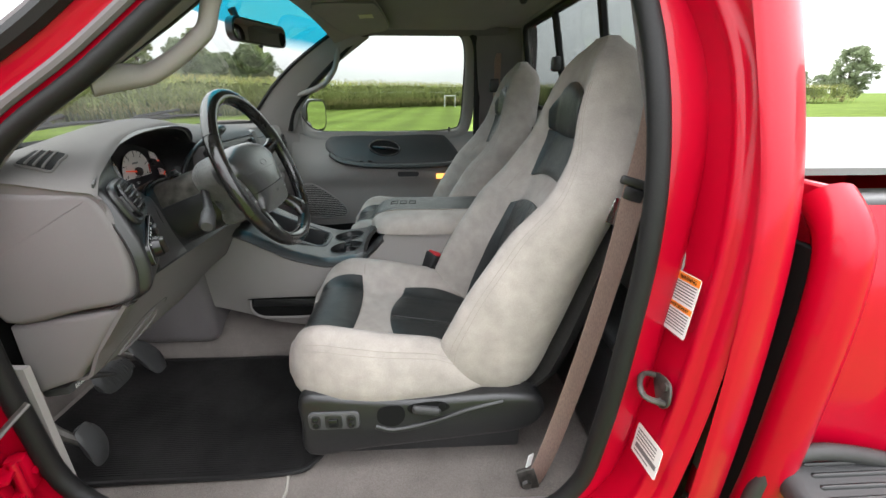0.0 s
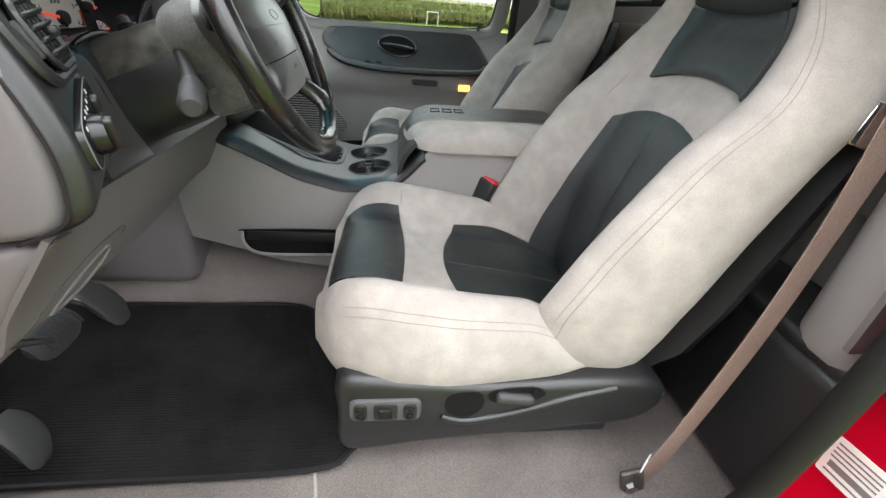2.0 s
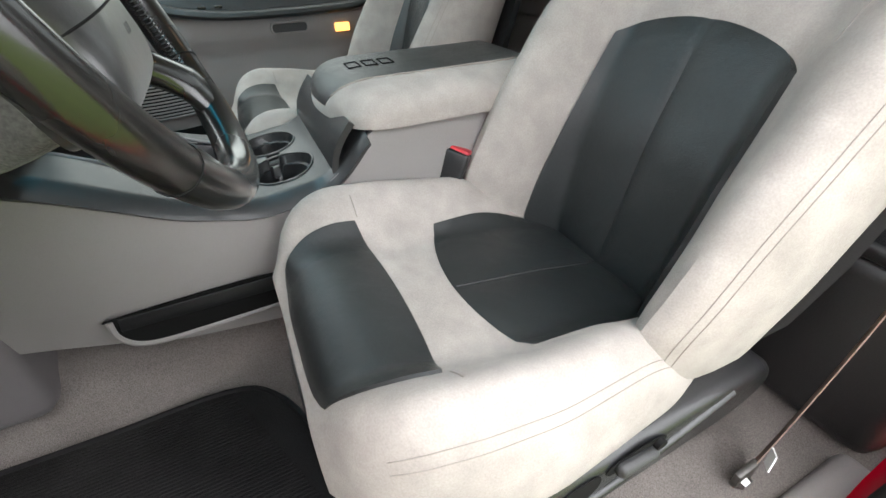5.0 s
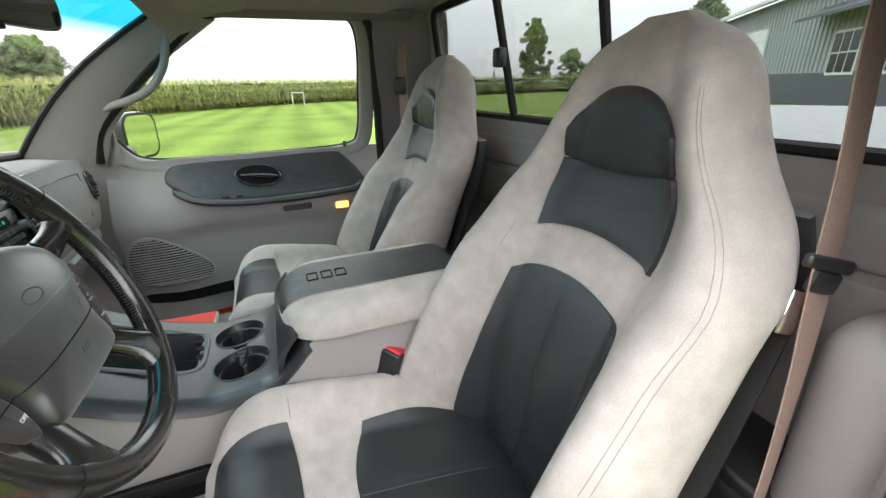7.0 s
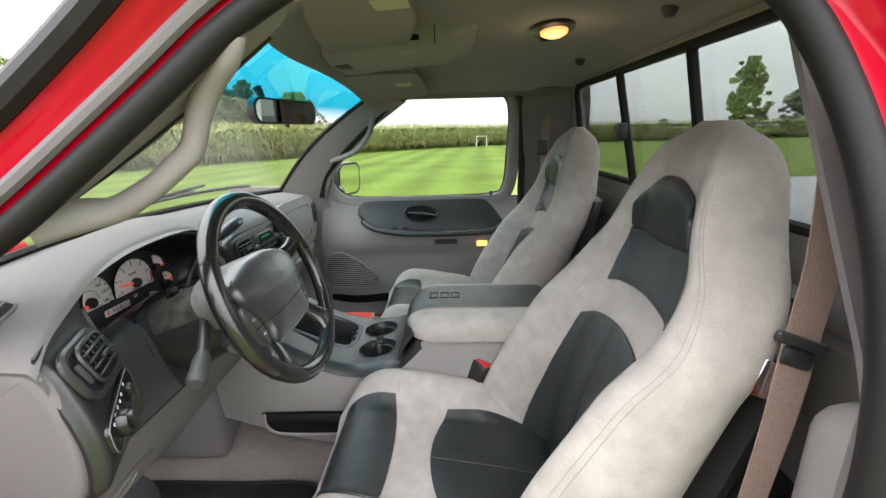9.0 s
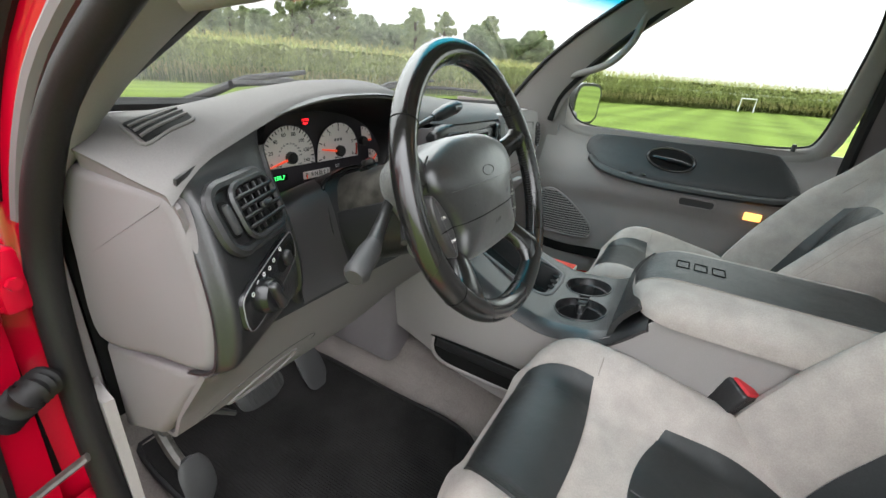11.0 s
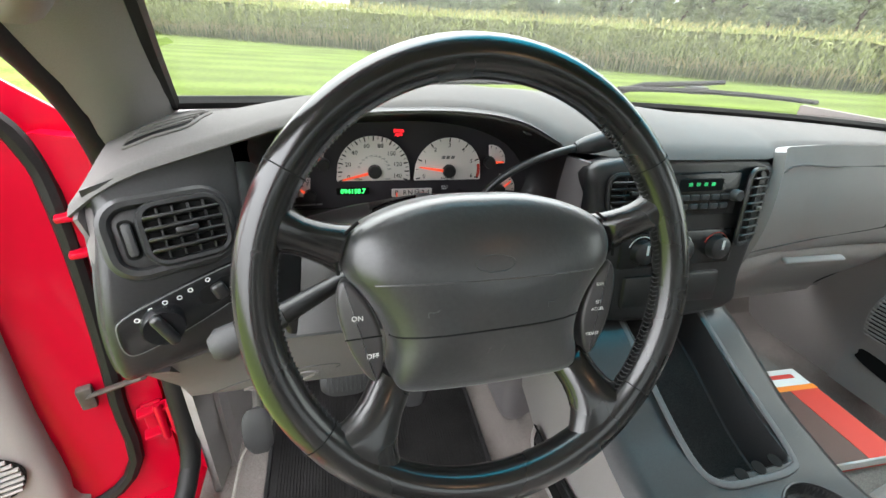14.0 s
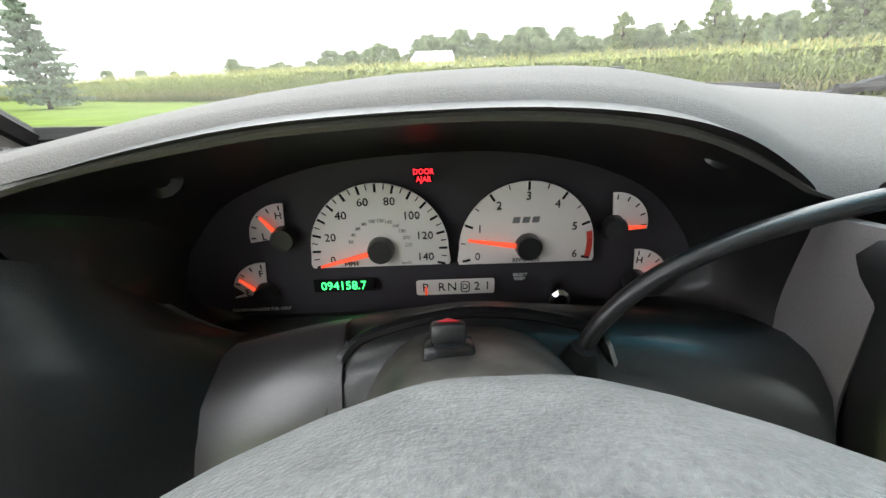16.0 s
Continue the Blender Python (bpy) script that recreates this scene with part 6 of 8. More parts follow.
buckle = thing("belt_buckle", "black belt buckle with red button beside the armrest", "belt buckle", (-0.20, -0.03, 0.86))
BK = pose(-0.200, -0.045, 0.935, 16, -14, 40)
part("buckle_body", moved(rbox((0.046, 0.030, 0.068), 0.006, 3), BK), PLASTIC_K, buckle)
part("release_button", moved(rbox((0.040, 0.026, 0.016), 0.004, 2, (0, -0.003, 0.031)), BK), RED_B, buckle, "red release button")
part("buckle_stem", moved(rbox((0.030, 0.014, 0.14), 0.004, 2, (0, 0, -0.095)), BK), PLASTIC_G, buckle, "grey sleeve")

booklet = thing("booklet", "red and white paper booklet lying beside the console", "booklet", (0.27, 0.47, 0.80))
BM = pose(0.317, 0.439, 0.834, 0, 0, -3)
part("page_block", moved(rbox((0.145, 0.205, 0.020), 0.002, 1), BM), WHITE_P, booklet, "white paper edges")
part("cover_red", moved(rbox((0.066, 0.150, 0.001), 0, 1, (0.037, -0.025, 0.0110)), BM), RED_P, booklet, "red cover panel")
part("cover_brown", moved(rbox((0.074, 0.150, 0.001), 0, 1, (-0.034, -0.025, 0.0108)), BM), material("brown_print", (0.10, 0.05, 0.04), 0.5), booklet, "brown cover panel")
part("cover_band", moved(rbox((0.145, 0.012, 0.0012), 0, 1, (0, 0.052, 0.0110)), BM), ORANGE_P, booklet, "orange stripe")
part("cover_back", moved(rbox((0.145, 0.205, 0.004), 0.001, 1, (0, 0, -0.011)), BM), RED_P, booklet)
part("print_bar", moved(rbox((0.060, 0.010, 0.0008), 0, 1, (0.020, 0.082, 0.0106)), BM), RED_P, booklet)
solid("floor_tunnel", rbox((0.30, 0.50, 0.20), 0.03, 3, (0.27, 0.50, 0.722)), CARPET, "carpeted floor tunnel beside the console", "carpet", kind="structure")

# ---- floor: mat, pedals, sill ----
mat_out = [(p.x, p.y) for p in smooth_path([(-0.655, 0.235, 0), (-0.60, 0.225, 0), (-0.40, 0.29, 0), (-0.285, 0.345, 0), (-0.245, 0.42, 0), (-0.245, 0.60, 0), (-0.245, 0.90, 0), (-0.30, 0.945, 0), (-0.62, 0.945, 0), (-0.685, 0.90, 0), (-0.69, 0.60, 0), (-0.685, 0.30, 0)], 4, True)]
fmat = thing("floor_mat", "black ribbed carpet floor mat, dusty in the middle", "floor mat", (-0.45, 0.5, 0.625))
part("mat_body", plate(mat_out, 0.010, 0.004, Matrix.Translation((0, 0, 0.624))), MAT_K, fmat)
part("mat_binding", tube([(x, y, 0.633) for x, y in mat_out], 0.0055, 6, True), RUBBER, fmat, "black edge binding")
for k in range(70):
    xx = -0.672 + 0.0060 * k
    y0 = 0.262 + 0.14 * clamp((xx + 0.60) / 0.33)
    y1 = 0.925 - 0.05 * clamp((-0.64 - xx) / 0.03)
    part("mat_rib", rbox((0.0026, y1 - y0, 0.0026), 0.001, 1, (xx, (y0 + y1) / 2, 0.6345)), MAT_K, fmat)
liner = thing("carpet_mat", "grey carpet piece with a pale bound edge under the mat", "floor mat", (-0.6, 0.5, 0.62))
lin_out = [(p.x, p.y) for p in smooth_path([(-0.735, 0.282, 0), (-0.66, 0.292, 0), (-0.40, 0.335, 0), (-0.35, 0.50, 0), (-0.40, 0.70, 0), (-0.66, 0.76, 0), (-0.742, 0.74, 0), (-0.752, 0.60, 0), (-0.752, 0.32, 0)], 5, True)]
part("carpet_body", plate(lin_out, 0.004, 0.001, Matrix.Translation((0, 0, 0.6195))), CARPET, liner)
part("carpet_binding", tube([(x, y, 0.6235) for x, y in lin_out], 0.0032, 6, True), BINDING, liner, "pale edge binding")
solid("baseboard", merge(rbox((0.070, 1.02, 0.045), 0.018, 3, (-0.808, 0.10, 0.628))), PLASTIC_G, "grey plastic door sill plate", "sill plate", kind="structure")
part("kick_panel", sheet(lambda u, z: (-0.772 + 0.055 * u ** 1.5, 0.640 + 0.26 * u, z), steps(0, 1, 8), steps(0.63, 1.0, 8), 0.012), PLASTIC_G, dash, "grey kick panel")
def pedal(name, label, at, rot, w, h, ribs):
    """A curved rubber pad on a steel arm; its face looks up and to the rear."""
    ped = thing(name, label, "pedal", at)
    pm = pose(*at, *rot)
    bow = lambda u, v: pm @ Vector((w * (u - 0.5) * (1 - 0.25 * abs(2 * v - 1) ** 4), 0.010 * (2 * v - 1) ** 2 + 0.003 * (2 * u - 1) ** 4, h * (v - 0.5) * (1 - 0.18 * abs(2 * u - 1) ** 4)))
    part("pedal_pad", sheet(bow, steps(0, 1, 13), steps(0, 1, 11), 0.014), PLASTIC_D, ped, "worn grey rubber pad", 45)
    for k in range(ribs):
        u = 0.14 + 0.72 * k / max(1, ribs - 1)
        part("pad_rib", tube([bow(u, v) + pm.to_3x3() @ Vector((0, -0.0145, 0)) for v in steps(0.2, 0.8, 6)], 0.0016, 5), PLASTIC_D, ped)
    part("pedal_arm", tube(smooth_path([pm @ Vector((0, 0.012, 0)), pm @ Vector((0.0, 0.06, 0.05)), pm @ Vector((0, 0.09, 0.16))], 4), [0.010] * 9, 8), GRIME, ped)


pedal("brake_pedal", "grey ribbed rubber brake pedal over the floor mat", (-0.530, 0.715, 0.800), (-38, 0, 0), 0.100, 0.062, 9)
pedal("accelerator_pedal", "dark grey accelerator pedal over the floor mat", (-0.390, 0.728, 0.757), (-35, 0, 0), 0.062, 0.110, 0)
pedal("parking_brake_pedal", "dark grey curved parking brake pedal by the kick panel", (-0.694, 0.655, 0.752), (-12, 0, 4), 0.052, 0.100, 0)

# ---- driver's belt ----
belt = thing("seat_belt", "taupe woven seat belt with a black guide", "seat belt", (-0.72, -0.28, 0.62))


def ribbon(pts, w, axis, t=0.0016):
    P = smooth_path(pts, 8)
    V, F = [], []
    for p in P:
        a = Vector(axis(p)) if callable(axis) else Vector(axis)
        V += [p - a * w / 2, p + a * w / 2]
    n = len(P)
    F = [(2 * i, 2 * i + 1, 2 * i + 3, 2 * i + 2) for i in range(n - 1)]
    back = [v + Vector((t, 0, 0)) for v in V]
    m = len(V)
    F += [(m + 2 * i, m + 2 * i + 2, m + 2 * i + 3, m + 2 * i + 1) for i in range(n - 1)]
    F += [(2 * i, 2 * i + 2, m + 2 * i + 2, m + 2 * i) for i in range(n - 1)] + [(2 * i + 1, m + 2 * i + 1, m + 2 * i + 3, 2 * i + 3) for i in range(n - 1)]
    return [tuple(v) for v in V + back], F


part("webbing", ribbon([(-0.640, -0.425, 1.60), (-0.645, -0.430, 1.486), (-0.657, -0.428, 1.38), (-0.673, -0.409, 1.275)], 0.046, (-0.04, 0.99, 0.0)), BELT, belt)
part("webbing", ribbon([(-0.673, -0.409, 1.275), (-0.692, -0.385, 1.15), (-0.715, -0.34, 0.95), (-0.728, -0.285, 0.72), (-0.731, -0.250, 0.615)], 0.046, lambda p: Vector((-0.04, 0.99, 0.0)).lerp(Vector((-0.20, 0.97, 0.15)), smoothstep(1.27, 1.05, p.z)).normalized()), BELT, belt)
part("belt_guide", rbox((0.010, 0.056, 0.016), 0.005, 3, (-0.677, -0.405, 1.278), (14, 0, -20)), PLASTIC_K, belt, "black belt guide")
part("latch_tongue", rbox((0.004, 0.022, 0.050), 0.001, 1, (-0.672, -0.378, 1.225), (16, 8, -14)), CHROME, belt, "chrome latch tongue")
part("tongue_grip", rbox((0.010, 0.036, 0.024), 0.004, 2, (-0.678, -0.402, 1.258), (14, 0, -14)), PLASTIC_K, belt)
part("anchor_plate", rbox((0.010, 0.040, 0.060), 0.004, 2, (-0.732, -0.243, 0.640), (-18, 0, 0)), GRIME, belt, "dark anchor plate")
part("anchor_bolt", lathe([(0.011, 0), (0.010, 0.007)], 6, pose(-0.737, -0.240, 0.632, 0, -90, 0)), STEEL, belt)
part("belt_tag", rbox((0.002, 0.018, 0.028), 0, 1, (-0.742, -0.240, 0.705), (15, 0, 40)), WHITE_P, belt, "white sewn tag")
belt2 = thing("seat_belt", "taupe woven seat belt beside the closed door", "seat belt", (0.70, -0.36, 0.62))
part("webbing", ribbon([(0.690, -0.385, 1.60), (0.692, -0.385, 1.40), (0.690, -0.385, 1.10), (0.70, -0.36, 0.64)], 0.046, (0.75, 0.55, 0.1)), BELT, belt2)
part("belt_guide", rbox((0.030, 0.050, 0.060), 0.010, 3, (0.695, -0.375, 1.46)), PLASTIC_K, belt2, "black belt guide")

# ---- rear of the cab ----
part_box = solid("trim", merge(rbox((0.13, 0.15, 0.32), 0.05, 5, (-0.742, -0.485, 1.06))), PLASTIC_G, "pale grey moulded rear corner panel", "rear corner trim", kind="structure")
solid("trim", rbox((1.46, 0.030, 0.085), 0.012, 3, (0, -0.558, 1.272)), VINYL_G, "grey trim rail under the rear window", "rear trim", kind="structure")
solid("trim", rbox((1.46, 0.020, 0.14), 0.010, 3, (0, -0.562, 1.145)), VINYL_G, "grey rear wall panel", "rear trim", kind="structure")
jack = thing("jack_cover", "black plastic storage box behind the seat", "storage box", (-0.54, -0.49, 0.625))
part("box_body", rbox((0.52, 0.15, 0.30), 0.03, 3, (-0.54, -0.49, 0.775)), PLASTIC_K, jack)
part("box_lid", rbox((0.524, 0.154, 0.026), 0.010, 3, (-0.54, -0.49, 0.932)), PLASTIC_K, jack)

# ---- roof fittings ----
def ceil_z(x, y):
    return 1.757 - 0.085 * abs(x / 0.70) ** 3 - 0.045 * clamp((y - 0.16) / 0.24) ** 2 - 0.05 * clamp((-0.30 - y) / 0.2) ** 2


dome_l = thing("dome_lamp", "lit oval dome lamp in the headliner", "ceiling lamp", (-0.09, -0.22, 1.755))
part("lamp_base", lathe([(0.060, 0), (0.060, 0.008), (0.050, 0.014)], 28, pose(-0.09, -0.22, 1.757, 180, 0, 0) @ Matrix.Diagonal((1.25, 0.8, 1, 1))), PLASTIC_K, dome_l)
part("lamp_lens", lathe([(0.036, 0.010), (0.034, 0.020), (0.020, 0.026)], 24, pose(-0.112, -0.22, 1.757, 180, 0, 0) @ Matrix.Diagonal((1.2, 0.85, 1, 1))), LAMP_W, dome_l, "glowing warm lens")
part("lamp_switch", lathe([(0.018, 0.012), (0.016, 0.018)], 16, pose(-0.042, -0.22, 1.757, 180, 0, 0)), BLACK_P, dome_l)
bulb = new("dome_light", bpy.data.lights.new("dome_light", "POINT"))
bulb.data.energy, bulb.data.color, bulb.data.shadow_soft_size = 0.12, (1.0, 0.72, 0.45), 0.03
bulb.location = (-0.112, -0.22, 1.712)
for hx_ in (-0.26, 0.30):
    solid("coat_hook", lathe([(0.016, 0), (0.015, 0.010), (0.008, 0.020)], 14, pose(hx_, -0.40, ceil_z(hx_, -0.40) + 0.010, 180, 0, 0)), PLASTIC_D, "dark button in the headliner", "button")

over = thing("overhead_console", "taupe overhead console with map lamps", "overhead console", (0, 0.14, 1.74))
oc = []
for v, w, d in ((-0.050, 0.120, 0.010), (-0.035, 0.150, 0.024), (0.02, 0.158, 0.042), (0.10, 0.148, 0.052), (0.18, 0.132, 0.060), (0.25, 0.115, 0.064), (0.295, 0.095, 0.060), (0.318, 0.070, 0.032)):
    zc = ceil_z(0, v) + 0.006
    oc.append([(-w, v, zc), (-w * 0.97, v, zc - d * 0.55), (-w * 0.86, v, zc - d), (w * 0.86, v, zc - d), (w * 0.97, v, zc - d * 0.55), (w, v, zc)])
part("console_shell", loft(oc), PLASTIC_G, over, "", 50)
part("console_switch", rbox((0.012, 0.022, 0.010), 0.002, 1, (-0.142, 0.090, ceil_z(0, 0.09) - 0.024), (0, 38, 0)), BLACK_P, over)
for y, w in ((0.045, 0.156), (0.235, 0.111)):
    part("shell_joint", tube([(-w, y, ceil_z(0, y) - 0.004), (-w * 0.97, y, ceil_z(0, y) - 0.020), (-w * 0.86, y, ceil_z(0, y) - 0.038)], 0.0012, 4), BLACK_P, over)
part("map_lamp", rbox((0.055, 0.034, 0.006), 0.003, 2, (-0.050, 0.272, ceil_z(0, 0.272) - 0.057)), PLASTIC_D, over)
VISORS = {-1: ([(0.10, 0.278), (0.112, 0.14), (0.15, 0.105), (0.42, 0.066), (0.53, 0.085), (0.560, 0.145), (0.545, 0.195), (0.33, 0.252)], 1.733, (-0.50, 0.092)),
          1: ([(0.12, 0.31), (0.13, 0.15), (0.17, 0.115), (0.45, 0.10), (0.57, 0.12), (0.60, 0.20), (0.585, 0.285), (0.35, 0.315)], 1.708, (0.296, 0.165))}
PALE = material("pale_label", (0.55, 0.52, 0.30), 0.6)
for s in (-1, 1):
    outline, vz_, lab = VISORS[s]
    VM = pose(0, 0, vz_, -3, s * 3.0, 0)
    visor = thing("sun_visor", "taupe fabric sun visor folded to the roof", "sun visor", (s * 0.36, 0.22, 1.71))
    vo = [(p.x, p.y) for p in smooth_path([(s * x, y, 0) for x, y in outline], 4, True)]
    part("visor_body", plate(vo, 0.020, 0.008, VM, 3), HEADLINER, visor)
    part("visor_label", moved(rbox((0.055, 0.050, 0.001), 0, 1, (*lab, -0.0008)), VM), PALE, visor, "pale paper label")
    # added darker tube that draws the shadow line round the visor
    part("visor_edge", tube([VM @ Vector((x, y, 0.004)) for x, y in vo], 0.0045, 6, True), DASH_P, visor, "darker added rim for the shadow along the visor edge")
    part("visor_rod", tube([VM @ Vector((s * 0.555, 0.215, 0.008)), VM @ Vector((s * 0.585, 0.235, 0.016))], 0.006, 8), PLASTIC_D, visor)

rvm = thing("rear_view_mirror", "black framed rear view mirror on the windshield", "mirror", (0, 0.45, 1.60))
RM = pose(0.0, 0.44, 1.592, 92, 0, -16)
part("mirror_shell", moved(plate(round_rect(0.25, 0.062, 0.024, 6), 0.026, 0.008, pose(0, 0, 0, 180, 0, 0), 3), RM @ pose(0, 0, 0.0, 0, 0, 0)), PLASTIC_K, rvm)
part("mirror_glass", moved(plate(round_rect(0.238, 0.052, 0.021, 6), 0.001, 0), RM @ pose(0, 0, 0.0006, 0, 0, 0)), MIRROR, rvm, "silver mirror glass")
part("mirror_arm", tube([RM @ Vector((0, 0.0, -0.026)), (0.0, 0.50, 1.62), (0, 0.515, 1.655)], [0.010, 0.008, 0.012], 10), PLASTIC_K, rvm)
part("mirror_tab", moved(rbox((0.012, 0.012, 0.010), 0.003, 2, (0, -0.033, -0.006)), RM), PLASTIC_K, rvm)

# ---- passenger's door, closed ----
door1 = thing("door_1", "closed grey passenger door with a black armrest panel", "car door", (0.83, 0.15, 0.64), kind="structure")
WP = [(p.x, p.y) for p in smooth_path([(0.585, 1.375, 0), (0.565, 1.29, 0), (0.50, 1.243, 0), (0.30, 1.236, 0), (0.0, 1.238, 0), (-0.18, 1.248, 0), (-0.228, 1.29, 0), (-0.238, 1.45, 0), (-0.238, 1.60, 0), (-0.215, 1.672, 0), (-0.15, 1.690, 0),
                                       (0.03, 1.692, 0), (0.16, 1.686, 0), (0.27, 1.645, 0), (0.39, 1.545, 0), (0.51, 1.440, 0)], 5, True)]


def door_x(z):
    """Inner face of the door by height."""
    return 0.845 - 0.14 * clamp((z - 1.26) / 0.45)


def frame_loop(grow, dx):
    out = []
    cyy, czz = 0.15, 1.46
    n = len(WP)
    for i, (y, z) in enumerate(WP):
        t = (WP[(i + 1) % n][0] - WP[i - 1][0], WP[(i + 1) % n][1] - WP[i - 1][1])
        L = math.hypot(*t)
        ny, nz = t[1] / L, -t[0] / L
        if ny * (y - cyy) + nz * (z - czz) < 0:
            ny, nz = -ny, -nz
        out.append(Vector((door_x(z) + dx, y + ny * grow, z + nz * grow)))
    return out


part("window_frame", loft([[*r, r[0]] for r in (frame_loop(0, 0.03), frame_loop(0, 0.004), frame_loop(0.008, -0.004), frame_loop(0.035, -0.012), frame_loop(0.055, -0.004), frame_loop(0.06, 0.03))], cap=False, closed=False), VINYL_G, door1, "grey window frame trim", 60)
part("window_rubber", tube(frame_loop(-0.001, 0.012), 0.0055, 6, True), RUBBER, door1)
part("pane", loft([frame_loop(0.004, 0.020), frame_loop(0.004, 0.024)]), GLASS, door1, "clear side glass")
part("door_seal", tube(smooth_path([(0.815, 0.635, 1.25), (0.80, 0.60, 1.35), (0.77, 0.50, 1.455), (0.73, 0.36, 1.575), (0.70, 0.22, 1.675), (0.69, 0.05, 1.708), (0.69, -0.18, 1.708), (0.70, -0.275, 1.66), (0.76, -0.30, 1.50), (0.80, -0.305, 1.30), (0.815, -0.31, 1.0), (0.815, -0.29, 0.70)], 6), 0.016, 8), RUBBER, door1, "black door seal")


def dpanel(y, v):
    """Door trim below the window: v from the sill down."""
    z = 1.240 - 0.585 * v
    x = 0.838 - 0.055 * smoothstep(0.02, 0.30, v) + 0.030 * smoothstep(0.36, 0.50, v) - 0.012 * smoothstep(0.75, 1.0, v)
    x -= 0.040 * smoothstep(0.30, 0.52, y) * smoothstep(0.15, 0.5, v)
    return (x, y, z)


panel = part("door_panel", sheet(dpanel, steps(-0.305, 0.64, 34), steps(0, 1, 30), 0.016), PLASTIC_G, door1, "grey moulded door panel", 60)
part("sail_panel", sheet(lambda u, v: (0.83 - 0.02 * v, 0.575 + 0.08 * u * (1 - v), 1.235 + 0.17 * v), steps(0, 1, 4), steps(0, 1, 5), -0.01), PLASTIC_G, door1)


def on_door(y, z, off=0.0):
    p = dpanel(y, (1.240 - z) / 0.585)
    return Vector((p[0] - off, p[1], p[2]))


ov = [(p.x, p.y) for p in smooth_path([(0.470, 1.175, 0), (0.455, 1.205, 0), (0.40, 1.220, 0), (0.15, 1.222, 0), (-0.10, 1.225, 0), (-0.16, 1.205, 0), (-0.225, 1.12, 0), (-0.20, 1.085, 0), (-0.05, 1.080, 0), (0.25, 1.085, 0), (0.39, 1.105, 0), (0.455, 1.145, 0)], 5, True)]
cy0, cz0 = 0.12, 1.15
rings_ov = [[on_door(cy0 + (y - cy0) * k, cz0 + (z - cz0) * k, off) for y, z in ov] for k, off in ((1.0, -0.004), (1.0, 0.004), (0.98, 0.008), (0.9, 0.009), (0.6, 0.009), (0.3, 0.009), (0.05, 0.009))]
dark = part("armrest_panel", loft(rings_ov), LEATHER, panel, "black padded armrest panel", 50)
part("armrest_ledge", tube(smooth_path([on_door(y, z, o) for y, z, o in ((0.445, 1.135, 0.010), (0.38, 1.100, 0.022), (0.25, 1.080, 0.030), (0.10, 1.076, 0.032), (-0.05, 1.078, 0.032), (-0.18, 1.085, 0.024), (-0.215, 1.105, 0.010))], 6), [0.010] + [0.017] * 35 + [0.010], 10, flat=0.8), LEATHER, panel, "black padded arm ledge")
hd = [on_door(0.165 + 0.078 * math.cos(t), 1.163 + 0.036 * math.sin(t) + 0.006 * math.cos(t), 0.010) for t in steps(0, 2 * math.pi, 33)[:-1]]
part("handle_cup", loft([hd, [p + Vector((-0.003, 0, 0)) for p in hd]]), BLACK_P, dark)
part("handle_ring", tube(hd, 0.006, 8, True), PLASTIC_KG, dark)
part("door_handle", tube([on_door(0.225, 1.168, 0.018), on_door(0.17, 1.163, 0.024), on_door(0.13, 1.158, 0.024), on_door(0.10, 1.153, 0.018)], [0.006, 0.011, 0.013, 0.009], 10, flat=0.8), PLASTIC_KG, dark, "black door handle")
for k in range(2):
    part("window_switch", rbox((0.006, 0.022, 0.008), 0.002, 1, tuple(on_door(0.285 - 0.045 * k, 1.102, 0.030))), PLASTIC_KG, dark)
pc = [on_door(y, z, 0.004) for y, z in round_rect(0.115, 0.030, 0.012, 4, 0.047, 1.030)]
# the cup's shadow is a darker flat plate laid on the panel
part("pull_cup", loft([pc, [p + Vector((-0.002, 0, 0)) for p in pc]]), PLASTIC_D, panel, "flat dark plate for the shadow in the pull cup")
part("pull_rim", tube(pc, 0.004, 6, True), PLASTIC_G, panel)
part("courtesy_lamp", rbox((0.010, 0.050, 0.026), 0.004, 2, tuple(on_door(-0.125, 1.018, 0.004))), LAMP_O, panel, "lit orange courtesy lamp")
part("lock_knob", lathe([(0.007, 0), (0.006, 0.022)], 10, pose(0.838, -0.17, 1.240)), PLASTIC_D, door1)
gr = [(p.x, p.y) for p in smooth_path([(0.635, 0.90, 0), (0.61, 0.965, 0), (0.555, 0.990, 0), (0.49, 0.955, 0), (0.42, 0.895, 0), (0.385, 0.850, 0), (0.385, 0.815, 0), (0.42, 0.802, 0), (0.60, 0.812, 0), (0.63, 0.835, 0)], 5, True)]
gl_ring = [on_door(y, z, 0.010) for y, z in gr]
spk = part("speaker_well", loft([gl_ring, [p + Vector((-0.002, 0, 0)) for p in gl_ring]]), BLACK_P, panel, "dark speaker opening")
part("speaker_rim", tube(gl_ring, 0.005, 6, True), PLASTIC_G, panel)
for k in range(19):
    z = 0.808 + 0.0098 * k
    inside = [y for y in steps(0.38, 0.64, 66) if sum((a[1] > z) != (b[1] > z) and y < (b[0] - a[0]) * (z - a[1]) / (b[1] - a[1]) + a[0] for a, b in zip(gr, gr[1:] + gr[:1])) % 2]
    if len(inside) > 2:
        part("grille_slat", tube([on_door(y, z, 0.021) for y in steps(inside[0], inside[-1], 8)], 0.0030, 6), PLASTIC_G, spk)
